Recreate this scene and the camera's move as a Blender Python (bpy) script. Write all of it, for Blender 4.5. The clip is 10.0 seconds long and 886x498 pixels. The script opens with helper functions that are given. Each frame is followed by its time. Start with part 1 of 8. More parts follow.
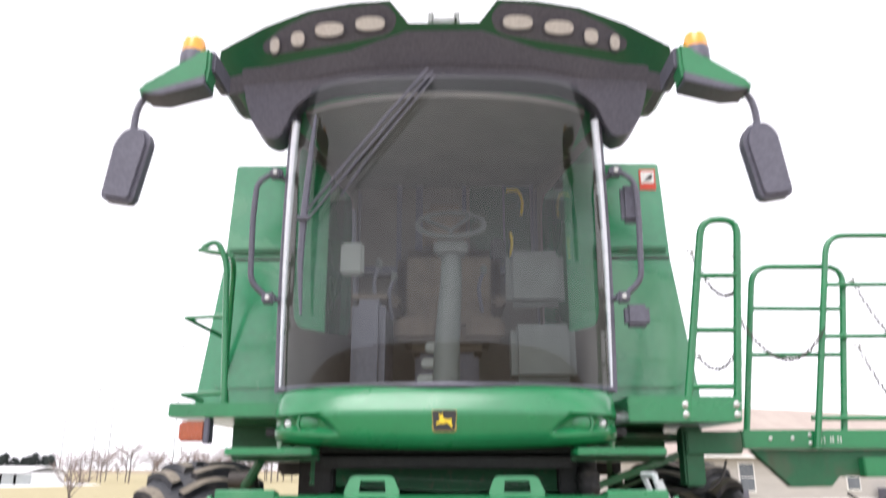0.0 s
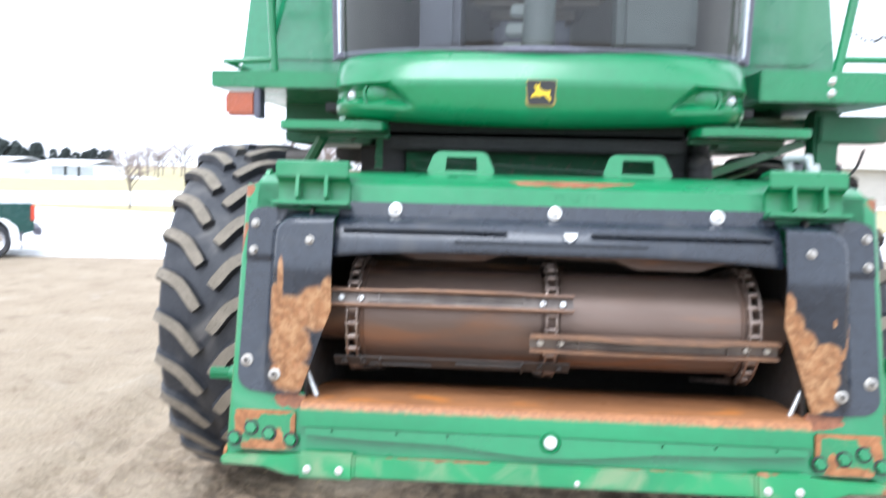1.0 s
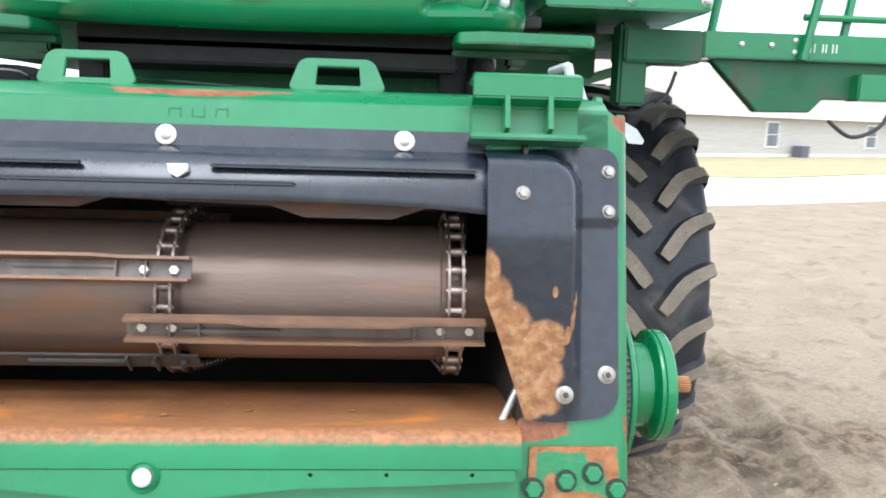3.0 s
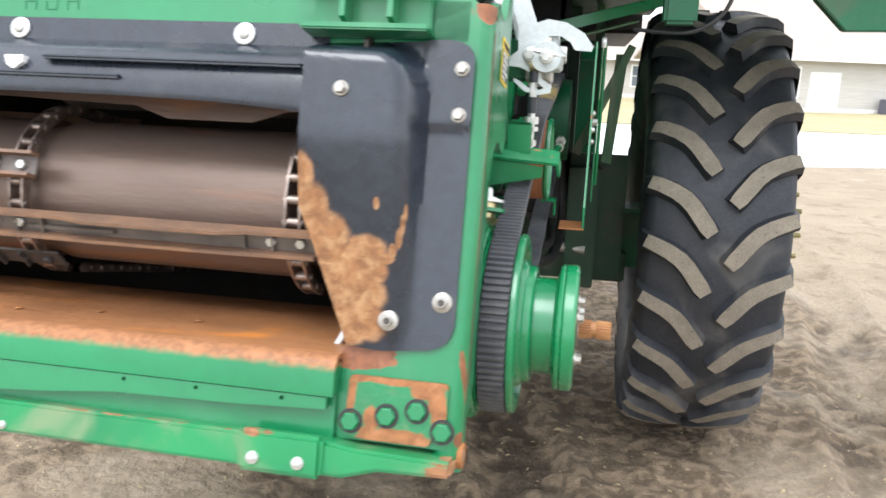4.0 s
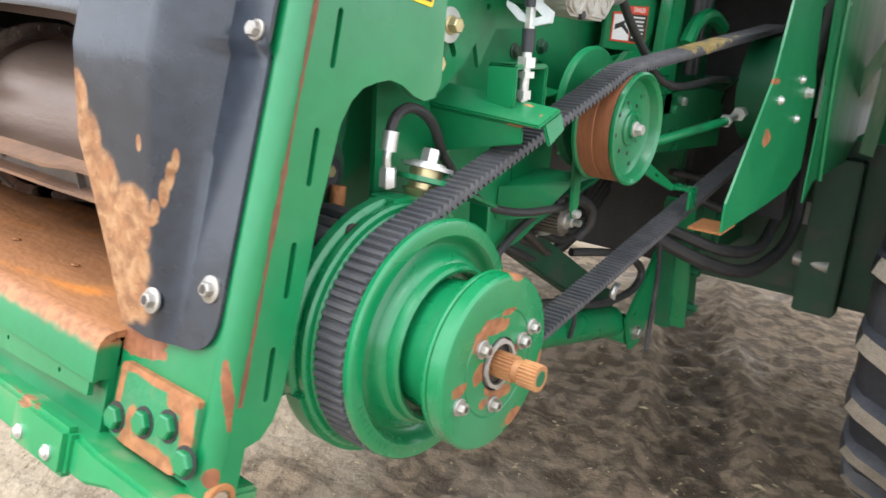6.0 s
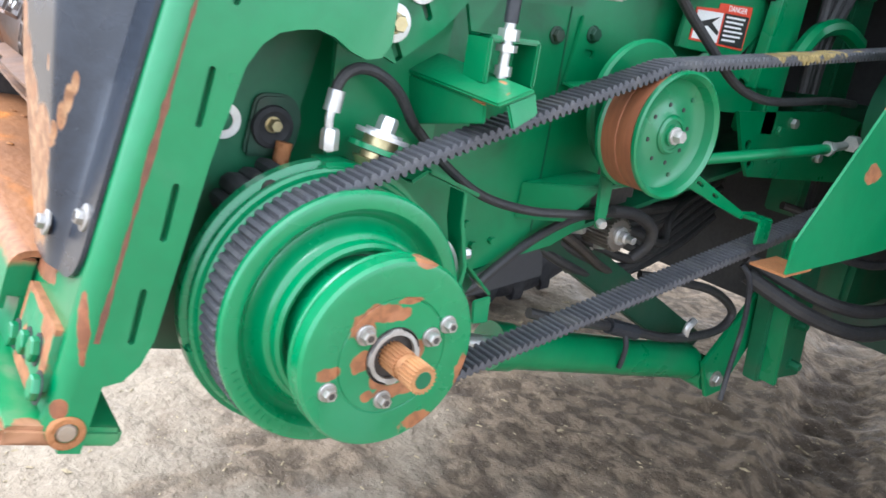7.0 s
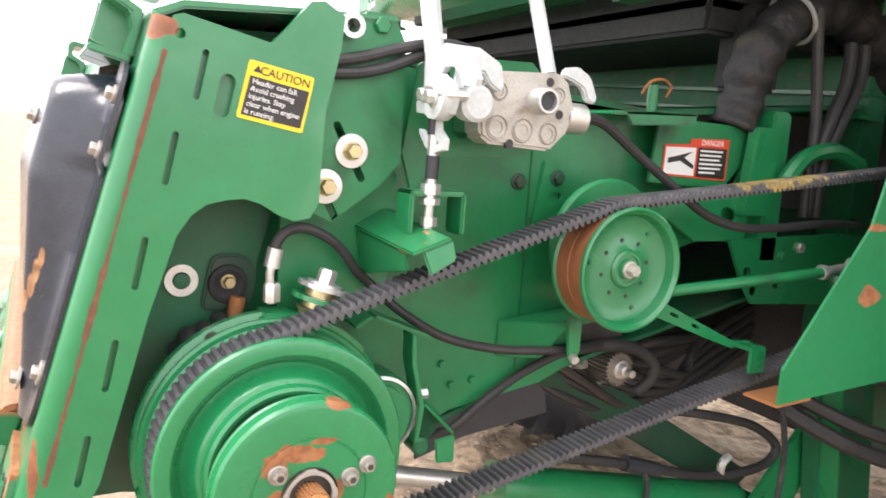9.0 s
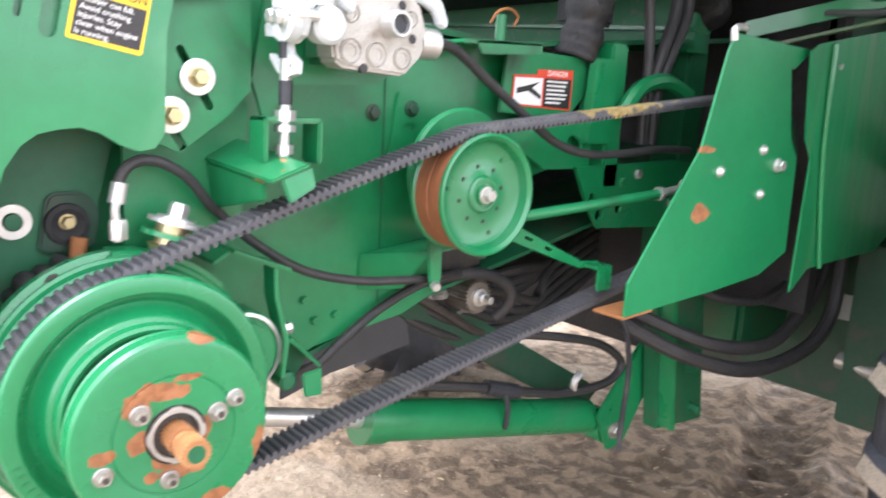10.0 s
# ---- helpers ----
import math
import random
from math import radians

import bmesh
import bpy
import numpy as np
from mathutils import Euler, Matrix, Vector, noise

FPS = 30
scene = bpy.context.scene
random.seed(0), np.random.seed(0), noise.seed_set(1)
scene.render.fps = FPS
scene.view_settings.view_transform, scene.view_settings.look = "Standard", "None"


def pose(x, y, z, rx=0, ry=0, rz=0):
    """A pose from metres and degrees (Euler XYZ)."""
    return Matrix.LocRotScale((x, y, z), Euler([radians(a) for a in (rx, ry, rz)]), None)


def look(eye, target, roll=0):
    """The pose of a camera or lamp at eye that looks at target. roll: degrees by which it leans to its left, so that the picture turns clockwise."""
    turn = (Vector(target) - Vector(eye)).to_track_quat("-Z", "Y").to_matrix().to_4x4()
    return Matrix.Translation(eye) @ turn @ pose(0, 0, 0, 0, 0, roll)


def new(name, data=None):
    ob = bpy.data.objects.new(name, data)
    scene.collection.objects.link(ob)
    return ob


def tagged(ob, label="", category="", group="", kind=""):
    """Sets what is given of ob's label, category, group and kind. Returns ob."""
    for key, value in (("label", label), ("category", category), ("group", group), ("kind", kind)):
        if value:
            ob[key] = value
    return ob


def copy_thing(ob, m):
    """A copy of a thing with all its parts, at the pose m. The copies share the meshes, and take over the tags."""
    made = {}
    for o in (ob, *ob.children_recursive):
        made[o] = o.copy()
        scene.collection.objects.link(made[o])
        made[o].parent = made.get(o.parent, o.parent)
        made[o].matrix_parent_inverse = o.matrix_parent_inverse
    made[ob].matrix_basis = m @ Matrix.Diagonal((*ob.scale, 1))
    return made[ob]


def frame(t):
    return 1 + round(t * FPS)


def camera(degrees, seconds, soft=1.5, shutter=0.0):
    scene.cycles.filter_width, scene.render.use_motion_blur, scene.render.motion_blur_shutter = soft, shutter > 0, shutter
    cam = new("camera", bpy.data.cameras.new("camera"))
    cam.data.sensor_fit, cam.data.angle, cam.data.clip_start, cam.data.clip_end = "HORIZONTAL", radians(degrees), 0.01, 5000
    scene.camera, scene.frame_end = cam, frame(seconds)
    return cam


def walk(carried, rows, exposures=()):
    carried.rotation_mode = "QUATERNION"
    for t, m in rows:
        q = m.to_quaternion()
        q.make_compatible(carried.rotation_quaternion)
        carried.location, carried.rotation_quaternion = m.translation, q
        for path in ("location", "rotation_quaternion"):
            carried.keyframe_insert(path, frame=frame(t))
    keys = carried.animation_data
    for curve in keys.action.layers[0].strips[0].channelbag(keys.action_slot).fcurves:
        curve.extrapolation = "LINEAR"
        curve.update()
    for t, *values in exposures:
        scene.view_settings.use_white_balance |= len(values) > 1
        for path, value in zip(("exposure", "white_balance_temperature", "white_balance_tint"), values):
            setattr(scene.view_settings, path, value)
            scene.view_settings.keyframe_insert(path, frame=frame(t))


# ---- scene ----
cam = camera(59.9, 10.0, 1.6, 0.4)
PATH = [
    (0, (0.058, 0.248, 2.072), (0.025, 2.17, 2.623), -0.0),
    (0.3, (0.019, 0.486, 2.049), (-0.018, 2.458, 2.379), 0.18),
    (0.5, (-0.038, 0.648, 2.031), (-0.086, 2.64, 2.199), 0.64),
    (0.7, (-0.113, 0.784, 2.001), (-0.149, 2.784, 2.01), 1.3),
    (1, (-0.169, 0.904, 1.979), (-0.3, 2.89, 1.778), 1.3),
    (1.2, (-0.154, 0.982, 1.948), (-0.341, 2.947, 1.626), 0.6),
    (1.5, (-0.095, 1.064, 1.928), (-0.254, 3.021, 1.547), -0.2),
    (1.7, (-0.024, 1.138, 1.929), (-0.119, 3.095, 1.53), -0.2),
    (2, (0.114, 1.238, 1.933), (0.053, 3.207, 1.586), -0.4),
    (2.2, (0.185, 1.312, 1.922), (0.201, 3.286, 1.602), -0.9),
    (2.5, (0.266, 1.46, 1.908), (0.41, 3.429, 1.588), 0.2),
    (2.7, (0.31, 1.544, 1.912), (0.512, 3.51, 1.605), 1.8),
    (3.8, (0.995, 1.709, 1.842), (0.674, 3.63, 1.387), 1.68),
    (4, (1.094, 1.791, 1.82), (0.729, 3.702, 1.358), 1.98),
    (4.5, (1.288, 1.96, 1.823), (0.742, 3.833, 1.38), 2.23),
    (5, (1.517, 2.128, 1.78), (0.601, 3.846, 1.32), 4.0),
    (5.5, (1.591, 2.301, 1.76), (0.485, 3.881, 1.23), 1.3),
    (5.7, (1.583, 2.372, 1.764), (0.496, 3.956, 1.21), 2.8),
    (6.8, (1.818, 2.755, 1.744), (0.343, 3.972, 1.159), 7.0),
    (7, (1.816, 2.812, 1.732), (0.318, 3.996, 1.137), 8.7),
    (7.5, (1.833, 2.917, 1.73), (0.296, 4.041, 1.12), 7.1),
    (8, (1.907, 2.964, 1.767), (0.228, 3.949, 1.307), 5.4),
    (8.5, (1.978, 2.984, 1.79), (0.234, 3.912, 1.479), 4.1),
    (8.7, (2.002, 2.988, 1.802), (0.25, 3.916, 1.538), 4.1),
    (9, (2.018, 3.009, 1.786), (0.275, 3.949, 1.504), 3.9),
    (9.5, (2.031, 3.023, 1.79), (0.445, 4.178, 1.405), 5.0),
    (9.7, (2.039, 3.027, 1.79), (0.543, 4.297, 1.404), 5.3),
    (10, (2.013, 2.996, 1.742), (0.503, 4.251, 1.365), 3.1),
]

EXPOSURES = [(0.0, 0.38, 6350, 17), (0.5, 0.56, 6050, 13), (1.0, 0.84, 5650, 10), (2.0, 0.70, 5500, 9), (2.7, 0.70, 5750, 9), (4.0, 0.80, 6050, 9), (5.0, 0.95, 7000, 11), (5.7, 0.98, 6400, 10), (7.0, 1.26, 5500, 11), (7.5, 1.26, 5450, 11), (8.0, 1.12, 6000, 13), (8.5, 1.18, 6080, 15), (9.0, 1.22, 6600, 18), (9.5, 1.26, 6450, 16), (10.0, 1.62, 6050, 18)]
SKY_STRENGTH = 1.5

walk(cam, [(t, look(eye, target, roll)) for t, eye, target, roll in PATH], EXPOSURES)

# ---- world and sun ----
world = bpy.data.worlds.new("overcast")
scene.world = world
world.use_nodes = True
wn, wl = world.node_tree.nodes, world.node_tree.links
sky = wn.new("ShaderNodeTexSky")
sky.sky_type = "NISHITA"
sky.sun_disc = False
sky.sun_elevation, sky.sun_rotation = radians(48), radians(200)
sky.dust_density, sky.air_density, sky.ozone_density = 4.0, 1.0, 1.0
pale = wn.new("ShaderNodeHueSaturation")
pale.inputs["Saturation"].default_value = 0.06
pale.inputs["Value"].default_value = 0.12
wl.new(sky.outputs[0], pale.inputs["Color"])
cloud = wn.new("ShaderNodeMix")
cloud.data_type = "RGBA"
cloud.inputs["Factor"].default_value = 0.8
cloud.inputs["B"].default_value = (1.0, 1.0, 1.015, 1)
wl.new(pale.outputs[0], cloud.inputs["A"])
wl.new(cloud.outputs["Result"], wn["Background"].inputs[0])
wn["Background"].inputs[1].default_value = SKY_STRENGTH
sun = new("sun", bpy.data.lights.new("sun", "SUN"))
sun.data.energy, sun.data.angle, sun.data.color = 1.4, radians(32), (1.0, 0.97, 0.93)
sun.matrix_world = look((0, 0, 20), (3.5, 9.5, 0))


# ---- materials ----
def mat(name, c1, c2=None, scale=6.0, rough=0.5, metal=0.0, bump=0.0, bscale=120.0, coat=0.0, dirt=None, dirt_amount=0.45,
        dirt_scale=4.0, patches=(), patch_col=(0.30, 0.13, 0.05), patch_noise=22.0, patch_amp=2.6, patch_soft=0.18, patch_pale=None, patch_hi=(1.15, 0.02), rvar=0.15, fine=0.25, stretch=(1, 1, 1), island=0.0):
    m = bpy.data.materials.new(name)
    m.use_nodes = True
    n, l = m.node_tree.nodes, m.node_tree.links
    p = n["Principled BSDF"]
    geo = n.new("ShaderNodeNewGeometry")
    mp = n.new("ShaderNodeVectorMath")
    mp.operation = "MULTIPLY"
    mp.inputs[1].default_value = stretch
    l.new(geo.outputs["Position"], mp.inputs[0])

    def tex(s, detail=5.0, distort=0.0):
        t = n.new("ShaderNodeTexNoise")
        t.inputs["Scale"].default_value, t.inputs["Detail"].default_value, t.inputs["Distortion"].default_value = s, detail, distort
        l.new(mp.outputs[0], t.inputs["Vector"])
        return t.outputs["Fac"]

    def ramp(src, a, b):
        r = n.new("ShaderNodeMapRange")
        r.interpolation_type = "SMOOTHSTEP"
        r.inputs["From Min"].default_value, r.inputs["From Max"].default_value = a, b
        l.new(src, r.inputs["Value"])
        return r.outputs["Result"]

    def mix(fac, a, b):
        x = n.new("ShaderNodeMix")
        x.data_type = "RGBA"
        l.new(fac, x.inputs["Factor"])
        for sock, v in ((x.inputs["A"], a), (x.inputs["B"], b)):
            if isinstance(v, tuple):
                sock.default_value = (*v, 1)
            else:
                l.new(v, sock)
        return x.outputs["Result"]

    def math_node(op, a, b):
        x = n.new("ShaderNodeMath")
        x.operation = op
        for i, v in enumerate((a, b)):
            if isinstance(v, (int, float)):
                x.inputs[i].default_value = v
            else:
                l.new(v, x.inputs[i])
        return x.outputs[0]

    if c2 is None:
        c2 = tuple(v * 0.8 for v in c1)
    col = mix(ramp(tex(scale), 0.3, 0.7), c1, c2)
    fleck = mix(ramp(tex(scale * 14, 3), 0.35, 0.65), tuple(v * (1 - fine) for v in c1), tuple(min(1, v * (1 + fine)) for v in c2))
    half = n.new("ShaderNodeMix")
    half.data_type = "RGBA"
    half.inputs["Factor"].default_value = 0.35
    l.new(col, half.inputs["A"])
    l.new(fleck, half.inputs["B"])
    col = half.outputs["Result"]
    if island:
        isl = n.new("ShaderNodeHueSaturation")
        l.new(math_node("ADD", math_node("MULTIPLY", geo.outputs["Random Per Island"], island), 1 - island / 2), isl.inputs["Value"])
        l.new(col, isl.inputs["Color"])
        col = isl.outputs[0]
    rsock = ramp(tex(scale * 3), 0.2, 0.8)
    rsock = math_node("ADD", math_node("MULTIPLY", rsock, rvar), rough - rvar / 2)
    if dirt:
        k = ramp(tex(dirt_scale, 8, 0.6), 0.62 - dirt_amount * 0.4, 0.85 - dirt_amount * 0.2)
        col = mix(k, col, dirt)
        rsock = math_node("MAXIMUM", rsock, math_node("MULTIPLY", k, 0.8))
    spread = None
    if patches:
        wob = math_node("MULTIPLY", math_node("SUBTRACT", tex(patch_noise, 6), 0.5), patch_amp)
    for cx, cy, cz, rx, ry, rz in patches:
        d = n.new("ShaderNodeVectorMath")
        d.operation = "SUBTRACT"
        d.inputs[1].default_value = (cx, cy, cz)
        l.new(geo.outputs["Position"], d.inputs[0])
        s = n.new("ShaderNodeVectorMath")
        s.operation = "DIVIDE"
        s.inputs[1].default_value = (rx, ry, rz)
        l.new(d.outputs[0], s.inputs[0])
        ln = n.new("ShaderNodeVectorMath")
        ln.operation = "LENGTH"
        l.new(s.outputs[0], ln.inputs[0])
        v = math_node("SUBTRACT", 1.0, ln.outputs["Value"])
        spread = v if spread is None else math_node("MAXIMUM", spread, v)
    if patches:
        k = ramp(math_node("ADD", spread, wob), 0.0, patch_soft)
        rusty = mix(ramp(tex(patch_noise * 1.6, 9, 0.4), 0.35, 0.65), patch_col, tuple(v * 0.66 for v in patch_col))
        rusty = mix(ramp(tex(patch_noise * 0.6, 10, 0.6), 0.54, 0.72), rusty, tuple(min(1, v * patch_hi[0] + patch_hi[1]) for v in patch_col))
        if patch_pale:
            rusty = mix(ramp(tex(patch_noise * 1.2, 10, 0.3), 0.40, 0.70), rusty, patch_pale)
            rusty = mix(ramp(tex(patch_noise * 3.0, 8, 0.3), 0.54, 0.72), rusty, tuple(v * 0.72 for v in patch_col))
            rusty = mix(ramp(tex(patch_noise * 4.0, 6, 0.8), 0.62, 0.76), rusty, tuple(min(1, v * 1.25) for v in patch_pale))
        col = mix(k, col, rusty)
        rsock = math_node("MAXIMUM", rsock, math_node("MULTIPLY", k, 0.75))
    l.new(col, p.inputs["Base Color"])
    l.new(rsock, p.inputs["Roughness"])
    p.inputs["Metallic"].default_value = metal
    p.inputs["Coat Weight"].default_value = coat
    p.inputs["Coat Roughness"].default_value = 0.15
    if bump:
        b = n.new("ShaderNodeBump")
        b.inputs["Strength"].default_value, b.inputs["Distance"].default_value = bump, 0.01
        l.new(tex(bscale, 6), b.inputs["Height"])
        l.new(b.outputs[0], p.inputs["Normal"])
    return m


badge_rim = mat("dull_gold", (0.42, 0.34, 0.10), (0.34, 0.27, 0.08), 20, 0.4, metal=0.4)
# Roof green at about half tone; the visor's shade is in the colour.
visor_shade_green = mat("shaded_green_roof_paint", (0.008, 0.105, 0.045), (0.006, 0.085, 0.036), 2.5, 0.35, coat=0.3, bump=0.02, bscale=60)
# Pale strip colour that stands in for sky reflected in the screen edge.
silver = mat("pale_sky_reflection", (0.74, 0.77, 0.82), (0.66, 0.69, 0.75), 12, 0.32, metal=0.15, bump=0.02)
GRN, GRN2 = (0.010, 0.220, 0.075), (0.007, 0.160, 0.054)
green = mat("green_paint", GRN, GRN2, 2.5, 0.32, coat=0.45, dirt=(0.035, 0.18, 0.08), dirt_amount=0.2, bump=0.03, bscale=60)
# Dusty dark green; also stands in for shade on arch wall and frame posts.
green_dark = mat("green_paint_dust_shade", (0.008, 0.125, 0.050), (0.008, 0.095, 0.038), 3.0, 0.5, dirt=(0.06, 0.085, 0.05), dirt_amount=0.4, dirt_scale=5, bump=0.05, bscale=80)
black_plastic = mat("black_plastic", (0.022, 0.025, 0.030), (0.032, 0.035, 0.040), 4, 0.42, bump=0.05, bscale=300)
# Black trim lifted towards grey-blue, lens haze put into the colour.
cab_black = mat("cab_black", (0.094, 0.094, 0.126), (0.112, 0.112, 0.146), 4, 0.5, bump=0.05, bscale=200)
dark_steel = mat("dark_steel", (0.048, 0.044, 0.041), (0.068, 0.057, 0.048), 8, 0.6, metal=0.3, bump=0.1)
drum_steel = mat("drum_steel", (0.205, 0.150, 0.120), (0.125, 0.084, 0.065), 5, 0.40, metal=0.4, bump=0.12, bscale=90, dirt=(0.26, 0.12, 0.055), dirt_amount=0.35, dirt_scale=9, stretch=(0.25, 1, 1))
slat_steel = mat("slat_steel", (0.30, 0.165, 0.09), (0.15, 0.095, 0.07), 14, 0.55, metal=0.2, bump=0.2, bscale=160)
chain_steel = mat("chain_steel", (0.44, 0.36, 0.31), (0.16, 0.12, 0.10), 40, 0.4, metal=0.8, bump=0.1)
rust = mat("rust", (0.40, 0.17, 0.055), (0.22, 0.085, 0.03), 9, 0.75, bump=0.5, bscale=130, dirt=(0.55, 0.22, 0.04), dirt_amount=0.3, dirt_scale=7, fine=0.45)
rust_floor = mat("rust_floor", (0.40, 0.178, 0.072), (0.235, 0.105, 0.046), 7, 0.5, bump=0.3, bscale=60, dirt=(0.62, 0.22, 0.035), dirt_amount=0.24, dirt_scale=11, fine=0.22, stretch=(0.6, 1, 1))
cover_zinc = mat("weathered_zinc", (0.50, 0.49, 0.46), (0.30, 0.27, 0.23), 60, 0.4, metal=0.7, bump=0.1, fine=0.4)
zinc = mat("zinc", (0.72, 0.72, 0.70), (0.55, 0.55, 0.53), 30, 0.35, metal=0.75, bump=0.05)
white_paint = mat("pale_grey_paint", (0.56, 0.60, 0.60), (0.46, 0.49, 0.49), 9, 0.45, bump=0.05)
alu = mat("cast_aluminium", (0.52, 0.50, 0.46), (0.42, 0.40, 0.36), 22, 0.5, metal=0.55, bump=0.25, bscale=250, dirt=(0.25, 0.22, 0.18), dirt_amount=0.3, dirt_scale=14)
brass = mat("yellow_zinc", (0.62, 0.52, 0.28), (0.45, 0.38, 0.22), 30, 0.35, metal=0.8)
rubber = mat("rubber", (0.018, 0.020, 0.026), (0.030, 0.032, 0.038), 8, 0.55, bump=0.15, bscale=200, dirt=(0.12, 0.112, 0.105), dirt_amount=0.30, dirt_scale=4)
lug_mat = mat("dusty_lug_rubber", (0.265, 0.228, 0.178), (0.18, 0.155, 0.12), 14, 0.85, bump=0.35, bscale=120, fine=0.5, dirt=(0.045, 0.043, 0.042), dirt_amount=0.10, dirt_scale=60)
belt_mat = mat("belt_rubber", (0.055, 0.055, 0.062), (0.085, 0.085, 0.092), 25, 0.6, bump=0.1, dirt=(0.11, 0.105, 0.1), dirt_amount=0.3, dirt_scale=20,
               patches=[(0.96, 4.33, 1.76, 0.08, 0.20, 0.03)], patch_col=(0.36, 0.27, 0.10))
hose_mat = mat("hose_rubber", (0.022, 0.022, 0.024), (0.035, 0.034, 0.033), 18, 0.55, bump=0.15, bscale=180)
grey_sheet = mat("grey_sheet", (0.050, 0.052, 0.058), (0.036, 0.037, 0.042), 6, 0.5, bump=0.05)
yellow = mat("yellow_print", (0.85, 0.60, 0.02), (0.80, 0.55, 0.02), 20, 0.4)
black_print = mat("black_print", (0.02, 0.02, 0.02), (0.028, 0.026, 0.026), 20, 0.45)
white_print = mat("white_print", (0.82, 0.82, 0.80), (0.74, 0.74, 0.72), 20, 0.45)
red_print = mat("red_print", (0.66, 0.07, 0.03), (0.58, 0.06, 0.03), 20, 0.45)
orange_lens = mat("orange_lens", (0.42, 0.09, 0.025), (0.34, 0.07, 0.02), 40, 0.25, coat=0.4)
amber = mat("amber_lens", (0.95, 0.42, 0.03), (0.85, 0.33, 0.02), 20, 0.2, coat=0.5)
lamp_glass = mat("lamp_glass", (0.92, 0.92, 0.94), (0.70, 0.70, 0.73), 60, 0.15, metal=0.3, coat=0.6, bump=0.3, bscale=70)
seat_cloth = mat("seat_cloth", (0.20, 0.16, 0.13), (0.14, 0.115, 0.095), 12, 0.9, bump=0.2)
cab_grey = mat("cab_grey_trim", (0.34, 0.36, 0.35), (0.27, 0.29, 0.28), 6, 0.6, bump=0.05)
# Green paled, with paler patches, so the colour carries the sky's sheen.
panel_green = mat("sky_sheen_panel_green", (0.030, 0.27, 0.125), (0.020, 0.21, 0.090), 1.5, 0.22, coat=0.8, dirt=(0.12, 0.33, 0.19), dirt_amount=0.5, dirt_scale=1.6, bump=0.02)
cab_trim = mat("cab_lining", (0.20, 0.182, 0.165), (0.145, 0.132, 0.120), 5, 0.8, bump=0.1)
dusty_green = mat("mud_streaked_green", (0.10, 0.20, 0.10), (0.05, 0.14, 0.06), 5, 0.55, dirt=(0.25, 0.245, 0.18), dirt_amount=0.45, dirt_scale=6, bump=0.1, stretch=(3, 3, 0.5))
rail_green = mat("dusty_rail_paint", (0.011, 0.165, 0.062), (0.009, 0.120, 0.046), 4, 0.5, bump=0.08, dirt=(0.15, 0.14, 0.10), dirt_amount=0.22, dirt_scale=26)
# Oily green, darkened further for the shade round the rear frame.
oil_shade_green = mat("oily_shaded_green", (0.007, 0.060, 0.028), (0.010, 0.045, 0.024), 4, 0.5, bump=0.08, dirt=(0.05, 0.05, 0.038), dirt_amount=0.35, dirt_scale=8)
worn_tan = mat("worn_steel", (0.40, 0.33, 0.25), (0.26, 0.19, 0.13), 18, 0.5, metal=0.3, bump=0.2)
# Black for grease and, on the bay parts, for shade under the cab.
shade_grease_black = mat("shade_grease_black", (0.016, 0.017, 0.019), (0.024, 0.024, 0.024), 6, 0.75, bump=0.1)
gold_hub = mat("gold_hub", (0.42, 0.33, 0.12), (0.33, 0.26, 0.10), 10, 0.5, metal=0.5)


def glass(name, tint, rough=0.02):
    m = bpy.data.materials.new(name)
    m.use_nodes = True
    n, l = m.node_tree.nodes, m.node_tree.links
    n.remove(n["Principled BSDF"])
    tr, gl, fr, mx = n.new("ShaderNodeBsdfTransparent"), n.new("ShaderNodeBsdfGlossy"), n.new("ShaderNodeLayerWeight"), n.new("ShaderNodeMixShader")
    pw, ad = n.new("ShaderNodeMath"), n.new("ShaderNodeMath")
    pw.operation, ad.operation = "POWER", "MULTIPLY_ADD"
    tr.inputs[0].default_value = (*tint, 1)
    gl.inputs["Roughness"].default_value = rough
    fr.inputs["Blend"].default_value = 0.5
    pw.inputs[1].default_value = 5.0
    ad.inputs[1].default_value, ad.inputs[2].default_value = 0.9, 0.05
    l.new(fr.outputs["Facing"], pw.inputs[0])
    l.new(pw.outputs[0], ad.inputs[0])
    l.new(ad.outputs[0], mx.inputs[0])
    l.new(tr.outputs[0], mx.inputs[1])
    l.new(gl.outputs[0], mx.inputs[2])
    l.new(mx.outputs[0], n["Material Output"].inputs[0])
    return m


cab_glass = glass("tinted_glass", (0.76, 0.79, 0.78))
side_glass = glass("side_glass", (0.84, 0.95, 0.91))


# ---- mesh helpers ----
def put(bm, other, m=None):
    if m is not None:
        other.transform(m)
    me = bpy.data.meshes.new("tmp")
    other.to_mesh(me)
    other.free()
    bm.from_mesh(me)
    bpy.data.meshes.remove(me)
    return bm


def bevel(bm, w, seg=2, angle=0.5):
    es = [e for e in bm.edges if len(e.link_faces) == 2 and e.calc_face_angle(0) > angle]
    if es and w > 0:
        bmesh.ops.bevel(bm, geom=es, offset=w, segments=seg, affect="EDGES", clamp_overlap=True)
    return bm


